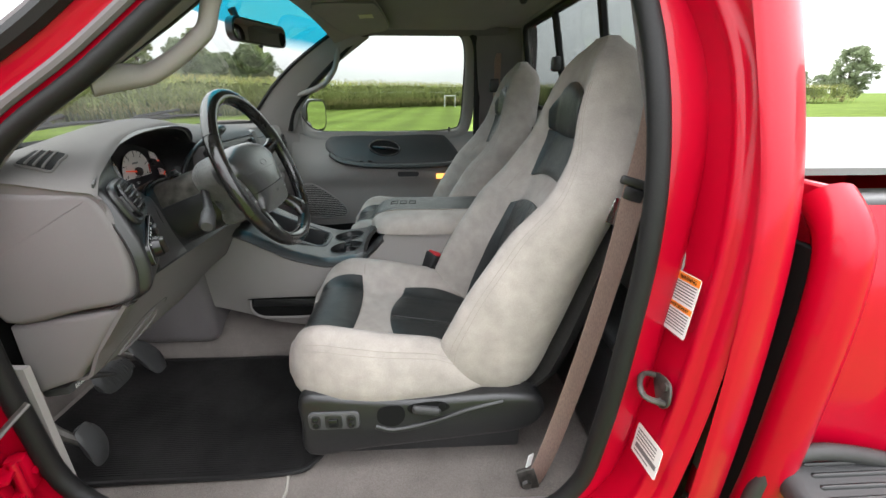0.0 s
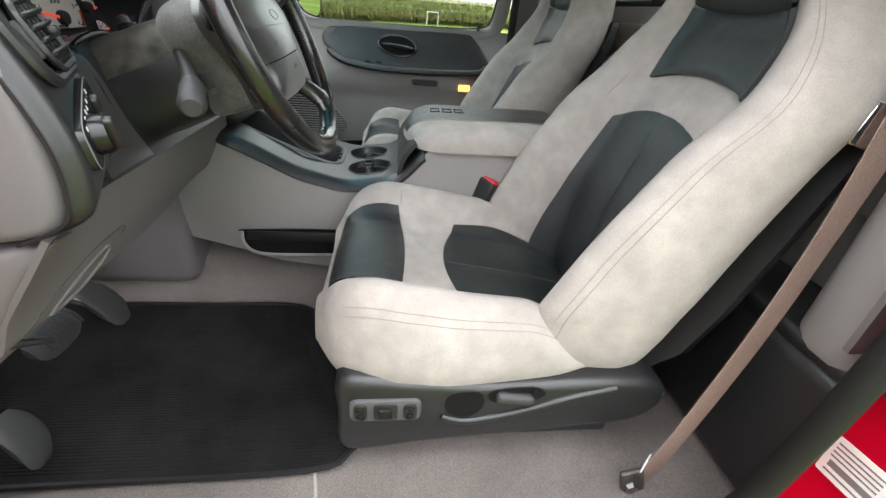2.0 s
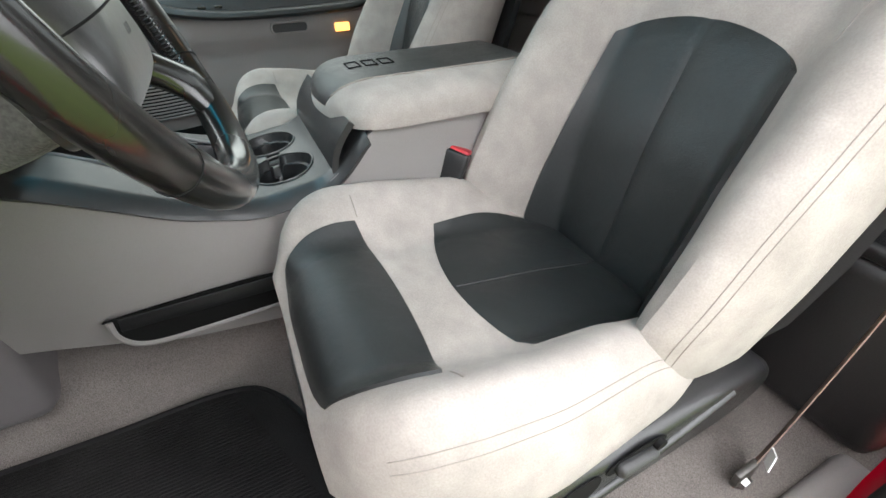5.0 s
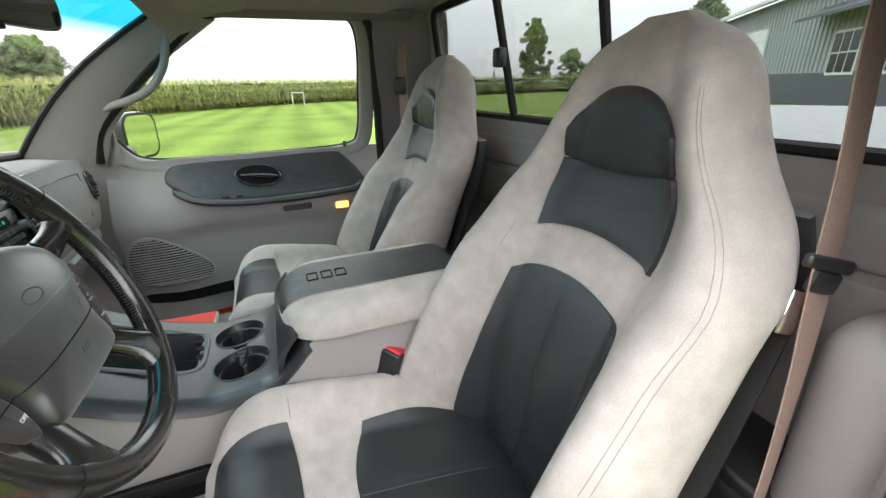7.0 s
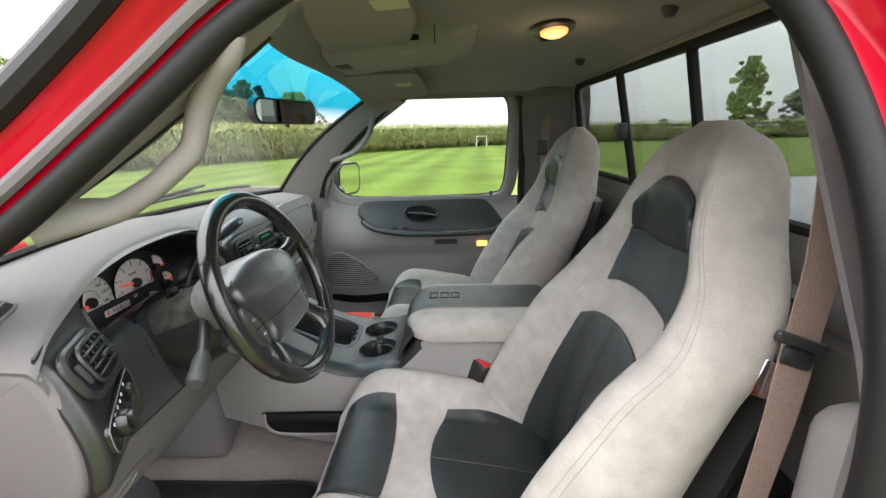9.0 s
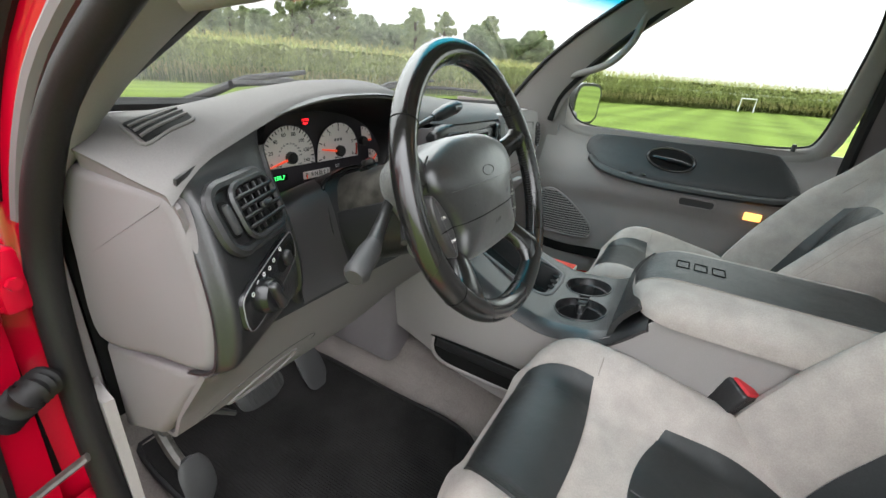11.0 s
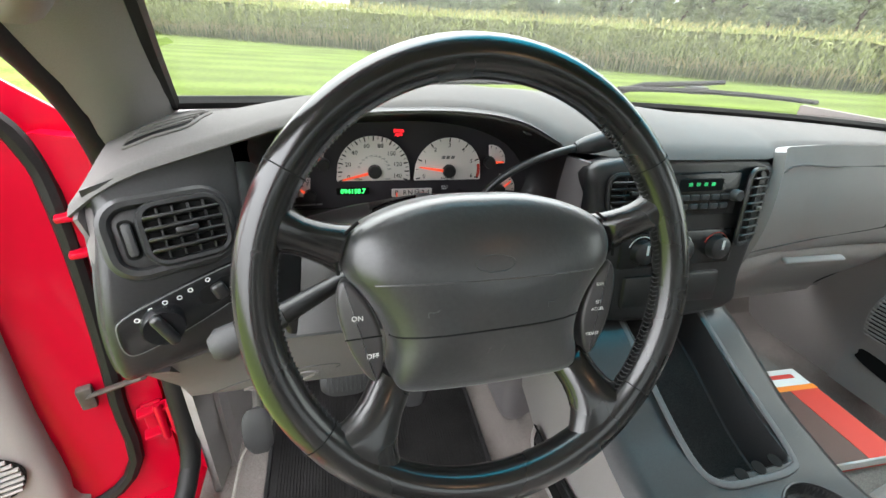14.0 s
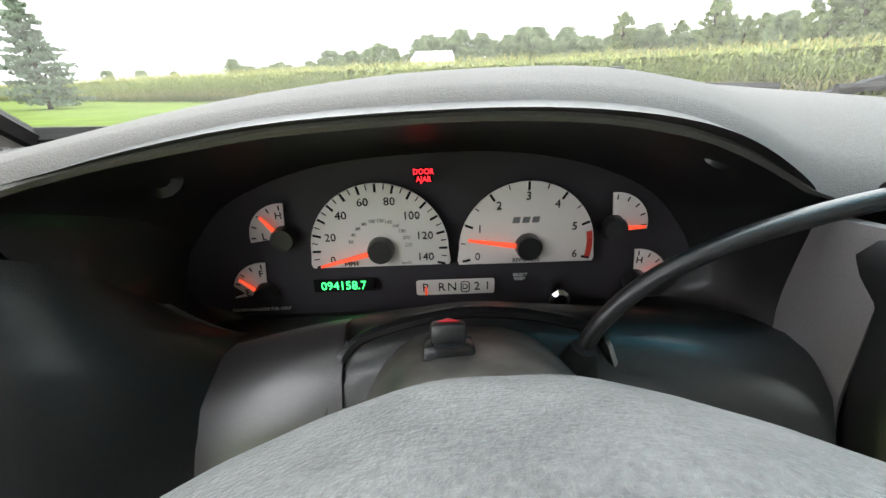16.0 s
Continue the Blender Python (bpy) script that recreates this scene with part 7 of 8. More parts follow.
mp = [on_door(y, z, 0.006) for y, z in [(p.x, p.y) for p in smooth_path([(0.615, 0.760, 0), (0.60, 0.742, 0), (0.45, 0.725, 0), (0.10, 0.725, 0), (0.10, 0.765, 0), (0.45, 0.762, 0), (0.60, 0.775, 0)], 4, True)]]
# panel stays whole here; the pocket's shade is this black plate
part("map_pocket", loft([mp, [p + Vector((-0.002, 0, 0)) for p in mp]]), BLACK_P, panel, "flat black plate for the shade in the map pocket")
part("outer_skin", sheet(lambda y, z: (0.915 + 0.02 * math.sin((z - 0.5) * 3), y, z), steps(-0.32, 0.66, 6), steps(0.55, 1.16, 6), -0.02), RED, door1, "red outer door skin")
part("sash", sheet(lambda y, v: (0.925 - 0.06 * v, y, 1.16 + 0.03 * v), steps(-0.32, 0.66, 4), steps(0, 1, 3), -0.01), RED, door1)

em = thing("door_mirror", "black passenger door mirror with silver glass", "door mirror", (0.96, 0.56, 1.25))
EM = pose(1.015, 0.545, 1.312, 93, 0, -24)
part("mirror_housing", moved(plate(round_rect(0.175, 0.165, 0.045, 6), 0.075, 0.025, pose(0, 0, 0, 180, 0, 0), 4), EM), PLASTIC_K, em)
part("mirror_glass", moved(plate(round_rect(0.155, 0.145, 0.040, 6), 0.0015, 0), EM @ pose(0, 0, 0.0004)), MIRROR, em, "silver mirror glass")
part("mirror_foot", tube([(0.93, 0.575, 1.26), (0.89, 0.60, 1.25)], [0.03, 0.035], 10), PLASTIC_K, em)

# ---- driver's door, open ----
HX, HY, OPEN_A = -0.885, 0.670, 70
DM = Matrix.Translation((HX, HY, 0)) @ pose(0, 0, 0, 0, 0, -OPEN_A)   # local -y runs along the door from the hinge; local +x is the cab side
door2 = thing("door_2", "open red driver's door with grey inner panel", "car door", (HX, HY, 0.62), kind="structure")


def dp(x, m, z):
    return DM @ Vector((x, -m, z))


DSEAL = smooth_path([Vector((m, z, 0)) for m, z in ((0.030, 0.70), (0.006, 0.876), (-0.006, 1.01), (-0.013, 1.12), (-0.015, 1.21), (-0.008, 1.28), (0.020, 1.335), (0.12, 1.405), (0.26, 1.49), (0.42, 1.60), (0.56, 1.668), (0.72, 1.680), (0.89, 1.66), (0.955, 1.58), (0.96, 1.2), (0.95, 0.72), (0.80, 0.655), (0.20, 0.655))], 4, True)
low = [(-0.040, 0.62), (-0.060, 1.10), (-0.062, 1.290), (-0.02, 1.300), (0.10, 1.266), (0.5, 1.262), (0.98, 1.262), (1.0, 1.24), (1.0, 0.62)]
part("inner_skin", loft([[dp(0.0, m, z) for m, z in low], [dp(-0.055, m - 0.012 * (m < 0), z) for m, z in low]]), RED, door2, "red painted door steel", 30)
part("outer_skin", loft([[dp(-0.055, m * 1.02 - 0.01, z) for m, z in low], [dp(-0.085, m * 0.98, 0.62 + (z - 0.62) * 0.98) for m, z in low]]), RED, door2)
fr_o = smooth_path([Vector((m, z, 0)) for m, z in ((-0.07, 1.27), (-0.06, 1.305), (-0.02, 1.345), (0.03, 1.388), (0.14, 1.465), (0.27, 1.54), (0.42, 1.635), (0.55, 1.70), (0.72, 1.715), (0.93, 1.70), (0.995, 1.62), (1.0, 1.25))], 4)
fr_i = smooth_path([Vector((m, z, 0)) for m, z in ((0.115, 1.25), (0.125, 1.27), (0.14, 1.30), (0.17, 1.33), (0.24, 1.385), (0.33, 1.46), (0.45, 1.565), (0.57, 1.635), (0.71, 1.652), (0.89, 1.645), (0.935, 1.59), (0.94, 1.25))], 4)
fs = [[dp(lean(z) - 0.040 * (o.x < 0.3) * clamp((0.3 - o.x) / 0.3) * (m == o.x), m, z) for m, z in ((o.x, o.y), (i.x, i.y))] + [dp(lean(z) - 0.05, m, z) for m, z in ((i.x, i.y), (o.x, o.y))] for o, i, lean, z in ((o, i, lambda z: 0.10 * clamp((z - 1.25) / 0.45), o.y) for o, i in zip(fr_o, fr_i))]
part("window_frame", loft(fs), RED, door2, "red door window frame", 40)
part("door_seal", tube([dp(0.004 + 0.10 * clamp((p.y - 1.25) / 0.45) - 0.014 * clamp((0.3 - p.x) / 0.3) * clamp((p.y - 1.2) / 0.1), p.x, p.y) for p in DSEAL], 0.0115, 8, True), RUBBER, door2, "black rubber door seal")
tp = [(p.x, p.y) for p in smooth_path([(0.070, 1.235, 0), (0.085, 1.10, 0), (0.098, 0.90, 0), (0.105, 0.72, 0), (0.16, 0.68, 0), (0.85, 0.68, 0), (0.92, 0.72, 0), (0.93, 1.20, 0), (0.90, 1.262, 0), (0.12, 1.262, 0)], 4, True)]
ct = (0.5, 0.97)
part("trim_panel", loft([[dp(x, ct[0] + (m - ct[0]) * k, ct[1] + (z - ct[1]) * k) for m, z in tp] for k, x in ((1.0, 0.0), (1.0, 0.020), (0.985, 0.032), (0.94, 0.038), (0.7, 0.042), (0.3, 0.042))]), PLASTIC_G, door2, "grey moulded door panel", 50)
sg = [(p.x, p.y) for p in smooth_path([(0.125, 0.83, 0), (0.14, 0.87, 0), (0.20, 0.93, 0), (0.28, 0.96, 0), (0.34, 0.93, 0), (0.35, 0.84, 0), (0.30, 0.79, 0), (0.16, 0.79, 0)], 5, True)]
sgr = [dp(0.0405, m, z) for m, z in sg]
spk2 = part("speaker_well", loft([sgr, [p + (dp(0.002, 0, 0) - dp(0, 0, 0)) for p in sgr]]), BLACK_P, door2, "dark speaker opening")
for k in range(17):
    z = 0.794 + 0.0100 * k
    inside = [m for m in steps(0.12, 0.36, 61) if sum((a[1] > z) != (b[1] > z) and m < (b[0] - a[0]) * (z - a[1]) / (b[1] - a[1]) + a[0] for a, b in zip(sg, sg[1:] + sg[:1])) % 2]
    if len(inside) > 2:
        part("grille_slat", tube([dp(0.044, inside[0], z), dp(0.044, inside[-1], z)], 0.0032, 6), PLASTIC_G, spk2)
part("armrest_panel", loft([[dp(x, 0.55 + (m - 0.55) * k, 1.13 + (z - 1.13) * k) for m, z in ((0.22, 1.12), (0.27, 1.20), (0.80, 1.22), (0.88, 1.12), (0.80, 1.06), (0.35, 1.07))] for k, x in ((1, 0.036), (0.98, 0.050), (0.6, 0.052))]), LEATHER, door2, "black padded armrest panel")
for z in (1.172, 0.815):
    leaves = [rbox((0.050, 0.022, 0.009), 0.003, 2, (-0.846, 0.668, z + dz), (0, 0, 22)) for dz in (-0.026, 0.026)]
    hinge = part("hinge", merge(*leaves, rbox((0.026, 0.030, 0.070), 0.006, 2, (-0.818, 0.676, z), (0, 0, 12)), rbox((0.010, 0.030, 0.066), 0.003, 2, tuple(dp(0.004, -0.032, z)), (0, 0, -OPEN_A))), RED, door2, "red painted hinge")
    part("hinge_pin", lathe([(0.005, -0.040), (0.0065, -0.036), (0.0065, 0.036), (0.005, 0.040)], 12, pose(-0.838, 0.662, z)), RED, hinge)
    part("hinge_bolt", lathe([(0.007, 0), (0.007, 0.005)], 6, pose(-0.816, 0.659, z, 90, 0, 12)), RED, hinge)
part("check_strap", tube([(-0.816, 0.620, 0.958), (-0.845, 0.632, 0.940), tuple(dp(0.010, 0.035, 0.905))], [0.007, 0.007, 0.006], 8, flat=0.6), GRIME, door2, "dark steel check strap")
part("check_end", rbox((0.014, 0.020, 0.040), 0.003, 2, tuple(dp(0.008, 0.037, 0.903)), (0, 0, -OPEN_A)), GRIME, door2)
boot = smooth_path([dp(0.0, -0.028, 1.012), dp(0.014, -0.040, 1.030), Vector((-0.838, 0.648, 1.050)), Vector((-0.818, 0.662, 1.050))], 12)
part("wiring_boot", tube(boot, [0.0145 + 0.0045 * (k % 3 == 0) for k in range(len(boot))], 14), RUBBER, door2, "ribbed rubber wiring boot")
part("hinge_post", sheet(lambda u, z: (-0.800 - 0.075 * u, 0.722 + 0.012 * u + 0.05 * clamp((z - 1.2) / 0.08) ** 2, z), steps(0, 1, 6), steps(0.60, 1.28, 14), 0.015), RED, truck)
# nothing is cut out: a black plate paints the dark gap's shade
part("post_opening", plate(round_rect(0.030, 0.30, 0.012, 4), 0.003, 0, pose(-0.822, 0.714, 1.02, 90, 0, 0)), BLACK_P, truck, "thin black plate for the shade at the hinge post")

# ---- labels and striker on the door post ----
def label_sheet(name, label, cat, c, w, h, rot, bars):
    lb = thing(name, label, cat, tuple(c))
    # the label lies on the door post and faces forwards
    m = Matrix.Translation(c) @ pose(0, 0, 0, 0, 0, 180) @ pose(0, 0, 0, 82, 0, 0) @ pose(0, 0, 0, 0, 0, rot)
    part("paper", moved(plate(round_rect(w, h, 0.004, 3), 0.0008, 0), m), WHITE_P, lb, "white paper")
    for x, y, bw, bh, mat in bars:
        part("print_bar", moved(rbox((bw, bh, 0.0004), 0, 1, (x, y, 0.0011)), m), mat, lb)
    return lb, m


bars = [(0, 0.042, 0.059, 0.012, ORANGE_P), (0, -0.005, 0.059, 0.009, ORANGE_P)] + [(0, 0.033 - 0.0046 * k, 0.052, 0.0019, GREY_P) for k in range(7)] + [(0, -0.0135 - 0.0046 * k, 0.052, 0.0019, GREY_P) for k in range(7)]
wl, wm_ = label_sheet("warning_label", "white and orange warning label stuck on red post", "label", Vector((-0.829, -0.4275, 1.118)), 0.061, 0.098, 5, bars)
lettering("WARNING", 0.0095, wm_ @ pose(0.003, 0.0415, 0.0016), BLACK_P, wl, squeeze=0.85)
lettering("AVERTISSEMENT", 0.0070, wm_ @ pose(0.001, -0.0052, 0.0016), BLACK_P, wl, squeeze=0.85)
bars = [(-0.004, 0.020 - 0.0065 * k, 0.056, 0.0024, GREY_P) for k in range(4)] + [(0.002, -0.010, 0.062, 0.009, GREY_P), (-0.008, -0.021, 0.044, 0.0026, GREY_P)]
label_sheet("certification_label", "small white printed certification label on red post", "label", Vector((-0.856, -0.407, 0.845)), 0.076, 0.058, 5, bars)
stk = thing("door_striker", "black steel door striker bolted to red post", "striker", (-0.832, -0.40, 0.985))
STM = Matrix.Translation((-0.848, -0.417, 0.968)) @ pose(0, 0, 0, 0, 0, 180) @ pose(0, 0, 0, 82, 0, 0) @ pose(0, 0, 0, 0, 0, -14)
part("striker_plate", moved(plate([(p.x, p.y) for p in smooth_path([(-0.030, 0.004, 0), (0.006, 0.024, 0), (0.028, -0.004, 0), (0.012, -0.026, 0)], 4, True)], 0.004, 0.0015), STM), GRIME, stk)
part("striker_loop", moved(tube(smooth_path([(-0.026, 0.004, 0.0), (-0.028, 0.004, 0.022), (-0.010, 0.000, 0.036), (0.012, -0.006, 0.034), (0.022, -0.008, 0.004)], 5), 0.0050, 8), STM), GRIME, stk)
for x, y in ((0.006, 0.014), (0.012, -0.016)):
    part("striker_bolt", moved(lathe([(0.008, 0.003), (0.007, 0.008)], 6, pose(x, y, 0)), STM), GRIME, stk)

# ---- wipers ----
for x0, x1 in ((-0.55, 0.02), (0.02, 0.58)):
    wp = thing("wiper", "black windshield wiper lying along the cowl", "wiper", (x0, 0.98, 1.27))
    f = lambda x, v, d: wind(clamp(x / 0.76, -1, 1), v) + Vector((0, 0.012 + d, 0.010 + d))
    part("wiper_arm", tube([f(x0, -0.02, 0.0), f(x0 + 0.15, 0.055, 0.012), f((x0 + x1) / 2 + 0.05, 0.10, 0.010)], [0.010, 0.007, 0.005], 8), RUBBER, wp)
    part("wiper_blade", tube([f(x, 0.055 + 0.02 * math.sin((x - x0) * 4), 0.0) for x in steps(x0 + 0.08, x1, 9)], 0.006, 6), RUBBER, wp)
    part("nozzle", rbox((0.05, 0.03, 0.018), 0.006, 2, tuple(f(x0 + 0.30, 0.03, 0.02))), PLASTIC_D, wp)


# ---- fields, trees and buildings ----
CORN_G = material("corn_leaf", (0.33, 0.37, 0.135), 0.7, stain=0.35, stain_scale=0.8, grain=0.25, grain_scale=3, spec=0.2)
CORN_T = material("corn_tassel", (0.40, 0.375, 0.15), 0.9, stain=0.2, stain_scale=1.0)
CORN_D = material("corn_dry_leaf", (0.36, 0.33, 0.14), 0.9, stain=0.3, stain_scale=1.0)
# broadleaf colours are paled and greyed: distance haze is put into them
LEAF_D = material("hazy_dark_leaf", (0.27, 0.32, 0.195), 0.8, stain=0.4, stain_scale=0.6, spec=0.15)
LEAF_L = material("hazy_light_leaf", (0.28, 0.325, 0.165), 0.8, stain=0.35, stain_scale=0.6, spec=0.15)
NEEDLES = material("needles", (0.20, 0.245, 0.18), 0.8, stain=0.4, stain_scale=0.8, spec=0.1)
for m in (LEAF_D, LEAF_L, NEEDLES, CORN_G, CORN_D):
    # thin leaves let light through
    t = m.node_tree
    pr, ou = t.nodes["Principled BSDF"], next(n for n in t.nodes if n.type == "OUTPUT_MATERIAL")
    tl, mx = t.nodes.new("ShaderNodeBsdfTranslucent"), t.nodes.new("ShaderNodeMixShader")
    mx.inputs[0].default_value = 0.45
    t.links.new(pr.inputs["Base Color"].links[0].from_socket, tl.inputs["Color"])
    t.links.new(pr.outputs[0], mx.inputs[1])
    t.links.new(tl.outputs[0], mx.inputs[2])
    t.links.new(mx.outputs[0], ou.inputs["Surface"])
BARK = material("bark", (0.10, 0.075, 0.055), 0.95, grain=0.3, grain_scale=20, bump=0.8, bump_scale=40)
EDGE = [Vector(p) for p in ((-110, 92, 0), (-60, 64, 0), (-27, 43, 0), (-12, 34, 0), (0, 27.7, 0), (10, 22.5, 0), (20, 16.0, 0), (30, 10.5, 0), (39, 5.0, 0), (48, -5, 0), (52, -18, 0), (54, -34, 0), (56, -60, 0))]
rng = np.random.default_rng(7)
edge = smooth_path(EDGE, 10)
lens = [0.0]
for a, b in zip(edge, edge[1:]):
    lens.append(lens[-1] + (b - a).length)


def edge_at(d):
    i = min(max(int(np.searchsorted(lens, d)) - 1, 0), len(edge) - 2)
    k = (d - lens[i]) / (lens[i + 1] - lens[i])
    p = edge[i].lerp(edge[i + 1], k)
    t = (edge[i + 1] - edge[i]).normalized()
    return p, Vector((-t.y, t.x, 0)) if Vector((-t.y, t.x, 0)).dot(p) > 0 else Vector((t.y, -t.x, 0))


def corn_stuff():
    V, F, VT, FT, VD, FD = [], [], [], [], [], []
    def strip(Vs, Fs, pts, w, side):
        n0 = len(Vs)
        for i, p in enumerate(pts):
            ww = w * (1 - i / (len(pts) - 0.4))
            Vs.extend([tuple(p - side * ww), tuple(p + side * ww)])
        Fs.extend([(n0 + 2 * i, n0 + 2 * i + 1, n0 + 2 * i + 3, n0 + 2 * i + 2) for i in range(len(pts) - 1)])
    for row in range(7):
        d = rng.uniform(0, 0.3)
        while d < lens[-1]:
            p, out = edge_at(d)
            near = p.length
            p = p + out * (0.75 * row + rng.normal(0, 0.06))
            h = rng.normal(2.25, 0.12) - (0.15 if row == 0 else 0)
            a0 = rng.uniform(0, 6.28)
            lean = Vector((rng.normal(0, 0.05), rng.normal(0, 0.05), 0))
            strip(V, F, [p, p + lean * 0.5 + Vector((0, 0, h * 0.5)), p + lean + Vector((0, 0, h))], 0.016, Vector((math.cos(a0), math.sin(a0), 0)))
            for k in range(7 if row < 3 else 5):
                z = h * (0.18 + 0.72 * (k + rng.uniform(0, 0.6)) / 7) if row < 3 else h * (0.5 + 0.1 * k)
                a = a0 + k * 3.14 + rng.normal(0, 0.5)
                dr = Vector((math.cos(a), math.sin(a), 0))
                L = rng.uniform(0.45, 0.8)
                b = p + lean * (z / h) + Vector((0, 0, z))
                dry = z < h * 0.35
                strip(VD if dry else V, FD if dry else F, [b, b + dr * L * 0.35 + Vector((0, 0, L * 0.36)), b + dr * L * 0.75 + Vector((0, 0, L * 0.30)), b + dr * L + Vector((0, 0, -L * (0.10 + 0.4 * rng.random())))], 0.040, Vector((-dr.y, dr.x, 0.25)))
            for k in range(4):
                a = rng.uniform(0, 6.28)
                strip(VT, FT, [p + lean + Vector((0, 0, h - 0.05)), p + lean + Vector((math.cos(a) * 0.07, math.sin(a) * 0.07, h + 0.14)), p + lean + Vector((math.cos(a) * 0.15, math.sin(a) * 0.15, h + 0.20))], 0.014, Vector((-math.sin(a), math.cos(a), 0)))
            d += rng.uniform(0.19, 0.30) * (1.0 if near < 60 else 2.2)
    return (V, F), (VT, FT), (VD, FD)


leaves, tassels, dry = corn_stuff()
for nm, g, mt, lb in (("corn_plants", leaves, CORN_G, "tall green corn standing at the field edge"), ("corn_tassels", tassels, CORN_T, "straw yellow corn tassels above the field"), ("dry_corn_leaves", dry, CORN_D, "dry lower corn leaves at the field edge")):
    me = bpy.data.meshes.new(nm)
    me.from_pydata(g[0], [], g[1])
    me.materials.append(mt)
    tagged(new(nm, me), lb, "corn", kind="stuff")


def field(a, k):
    p, out = edge_at(a)
    d = (1.0, 2.2, 3.5, 5, 7, 10, 15, 25, 45, 90, 220, 500)[k]
    q = p + out * d if d < 12 else (p + out * 12).lerp(p * (1 + d / p.length), smoothstep(12, 60, d))
    q = p + (out * 0.5 + p.normalized() * 0.5).normalized() * d
    return (q.x, q.y, 2.02 + 0.14 * noise.noise(Vector((q.x * 1.7, q.y * 1.7, 0))) + 0.10 * noise.noise(Vector((q.x * 0.2, q.y * 0.2, 3))) + 0.0016 * d)


CORN_F = material("corn_canopy", (0.27, 0.29, 0.075), 0.9, stain=0.35, stain_scale=0.7, grain=0.4, grain_scale=4, bump=1.0, bump_scale=3, spec=0.1)
solid("corn_field", sheet(field, steps(0, lens[-1] - 0.01, 420), list(range(12))), CORN_F, "flat top of the wide ripening corn field", "corn field", kind="stuff")


def leaf_cloud(n, centres, size, seed):
    """Small leaf cards scattered in clumps."""
    r = np.random.default_rng(seed)
    V, F = [], []
    for i in range(n):
        c, rad = centres[int(r.integers(len(centres)))]
        d = r.normal(size=3)
        d /= np.linalg.norm(d)
        p = np.array(c) + d * np.array(rad) * r.uniform(0.15, 1.1)
        a, b = r.normal(size=3), r.normal(size=3)
        a /= np.linalg.norm(a)
        b -= a * a.dot(b)
        b /= np.linalg.norm(b)
        s = size * r.uniform(0.6, 1.4)
        n0 = len(V)
        V += [tuple(p - a * s), tuple(p + b * s * 0.55), tuple(p + a * s), tuple(p - b * s * 0.55)]
        F.append((n0, n0 + 1, n0 + 2, n0 + 3))
    return V, F


def broadleaf(seed, h, w, mat, name="tree", label="leafy green deciduous tree beyond the field", n=2600, airy=False):
    r = random.Random(seed)
    root = thing(name, label, "tree")
    lean = r.uniform(-0.05, 0.05) * h
    part("trunk", tube([(0, 0, -0.1), (lean * 0.3, 0, h * 0.2), (lean, 0, h * 0.55), (lean, 0, h * 0.85)], [0.035 * h, 0.026 * h, 0.016 * h, 0.004 * h], 8), BARK, root)
    centres = []
    for k in range(170):
        a, t = r.uniform(0, 6.28), r.uniform(0.0, 1.0)
        env = w * 0.66 * math.sin(math.pi * (0.16 + 0.76 * t)) ** 0.8 * (0.85 + 0.3 * math.sin(3 * a + seed) * math.sin(5 * t + seed))
        rad = env * math.sqrt(r.uniform(0.05, 1.0))
        c = (lean + math.cos(a) * rad, math.sin(a) * rad, h * (0.10 + 0.84 * t))
        if k % 10 == 0:
            part("limb", tube([(lean * t, 0, h * (0.2 + 0.4 * t)), tuple(c)], [0.008 * h, 0.002 * h], 4), BARK, root)
        q = w * r.uniform(0.06, 0.15) * (0.75 if airy else 1.0)
        centres.append((c, (q, q, q * 0.85)))
    centres.append(((lean, 0, h * 0.88), (w * 0.16, w * 0.16, h * 0.08)))
    part("crown", leaf_cloud(n, centres, (0.024 if airy else 0.017) * h, seed), mat, root)
    return root


def conifer(seed, h, w, label="dark green spruce standing on the lawn", n=3200):
    r = random.Random(seed)
    root = thing("spruce", label, "tree")
    part("trunk", tube([(0, 0, -0.1), (0, 0, h * 0.98)], [0.022 * h, 0.003 * h], 8), BARK, root)
    centres = []
    for k in range(60):
        t = (k + 0.5) / 60
        z = h * (0.06 + 0.92 * t)
        rad = w * (1 - t) ** 0.85 * r.uniform(0.55, 1.05)
        a = k * 2.4 + r.uniform(-0.3, 0.3)
        c = (math.cos(a) * rad * 0.62, math.sin(a) * rad * 0.62, z - rad * 0.10)
        if k % 2 == 0:
            part("limb", tube([(0, 0, z), (math.cos(a) * rad, math.sin(a) * rad, z - rad * 0.22)], [0.006 * h * (1 - t) + 0.01, 0.004], 4), BARK, root)
        centres.append((c, (rad * 0.5 + 0.05, rad * 0.5 + 0.05, h * 0.020)))
    part("crown", leaf_cloud(n, centres, 0.020 * h, seed), NEEDLES, root)
    return root


def polar(az, d):
    """A place by its bearing from straight ahead, clockwise, and distance."""
    return math.sin(radians(az)) * d, math.cos(radians(az)) * d


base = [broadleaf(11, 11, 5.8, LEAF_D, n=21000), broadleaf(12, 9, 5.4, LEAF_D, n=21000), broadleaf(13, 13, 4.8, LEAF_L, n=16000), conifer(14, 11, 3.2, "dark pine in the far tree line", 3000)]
tagged(base[3], category="tree")
spots = []
r_t = random.Random(5)
for az in np.arange(-24, 72, 0.85):
    d = r_t.uniform(135, 165)
    k = r_t.choice((0, 0, 1, 1, 0, 2)) if az > 6 else r_t.choice((1, 1, 0, 1))
    sc = (0.75 if az < -14 else 1.15 if az < 2 else 1.3 if az < 30 else 1.35) * r_t.uniform(0.8, 1.15)
    spots.append((az, d, k, sc))
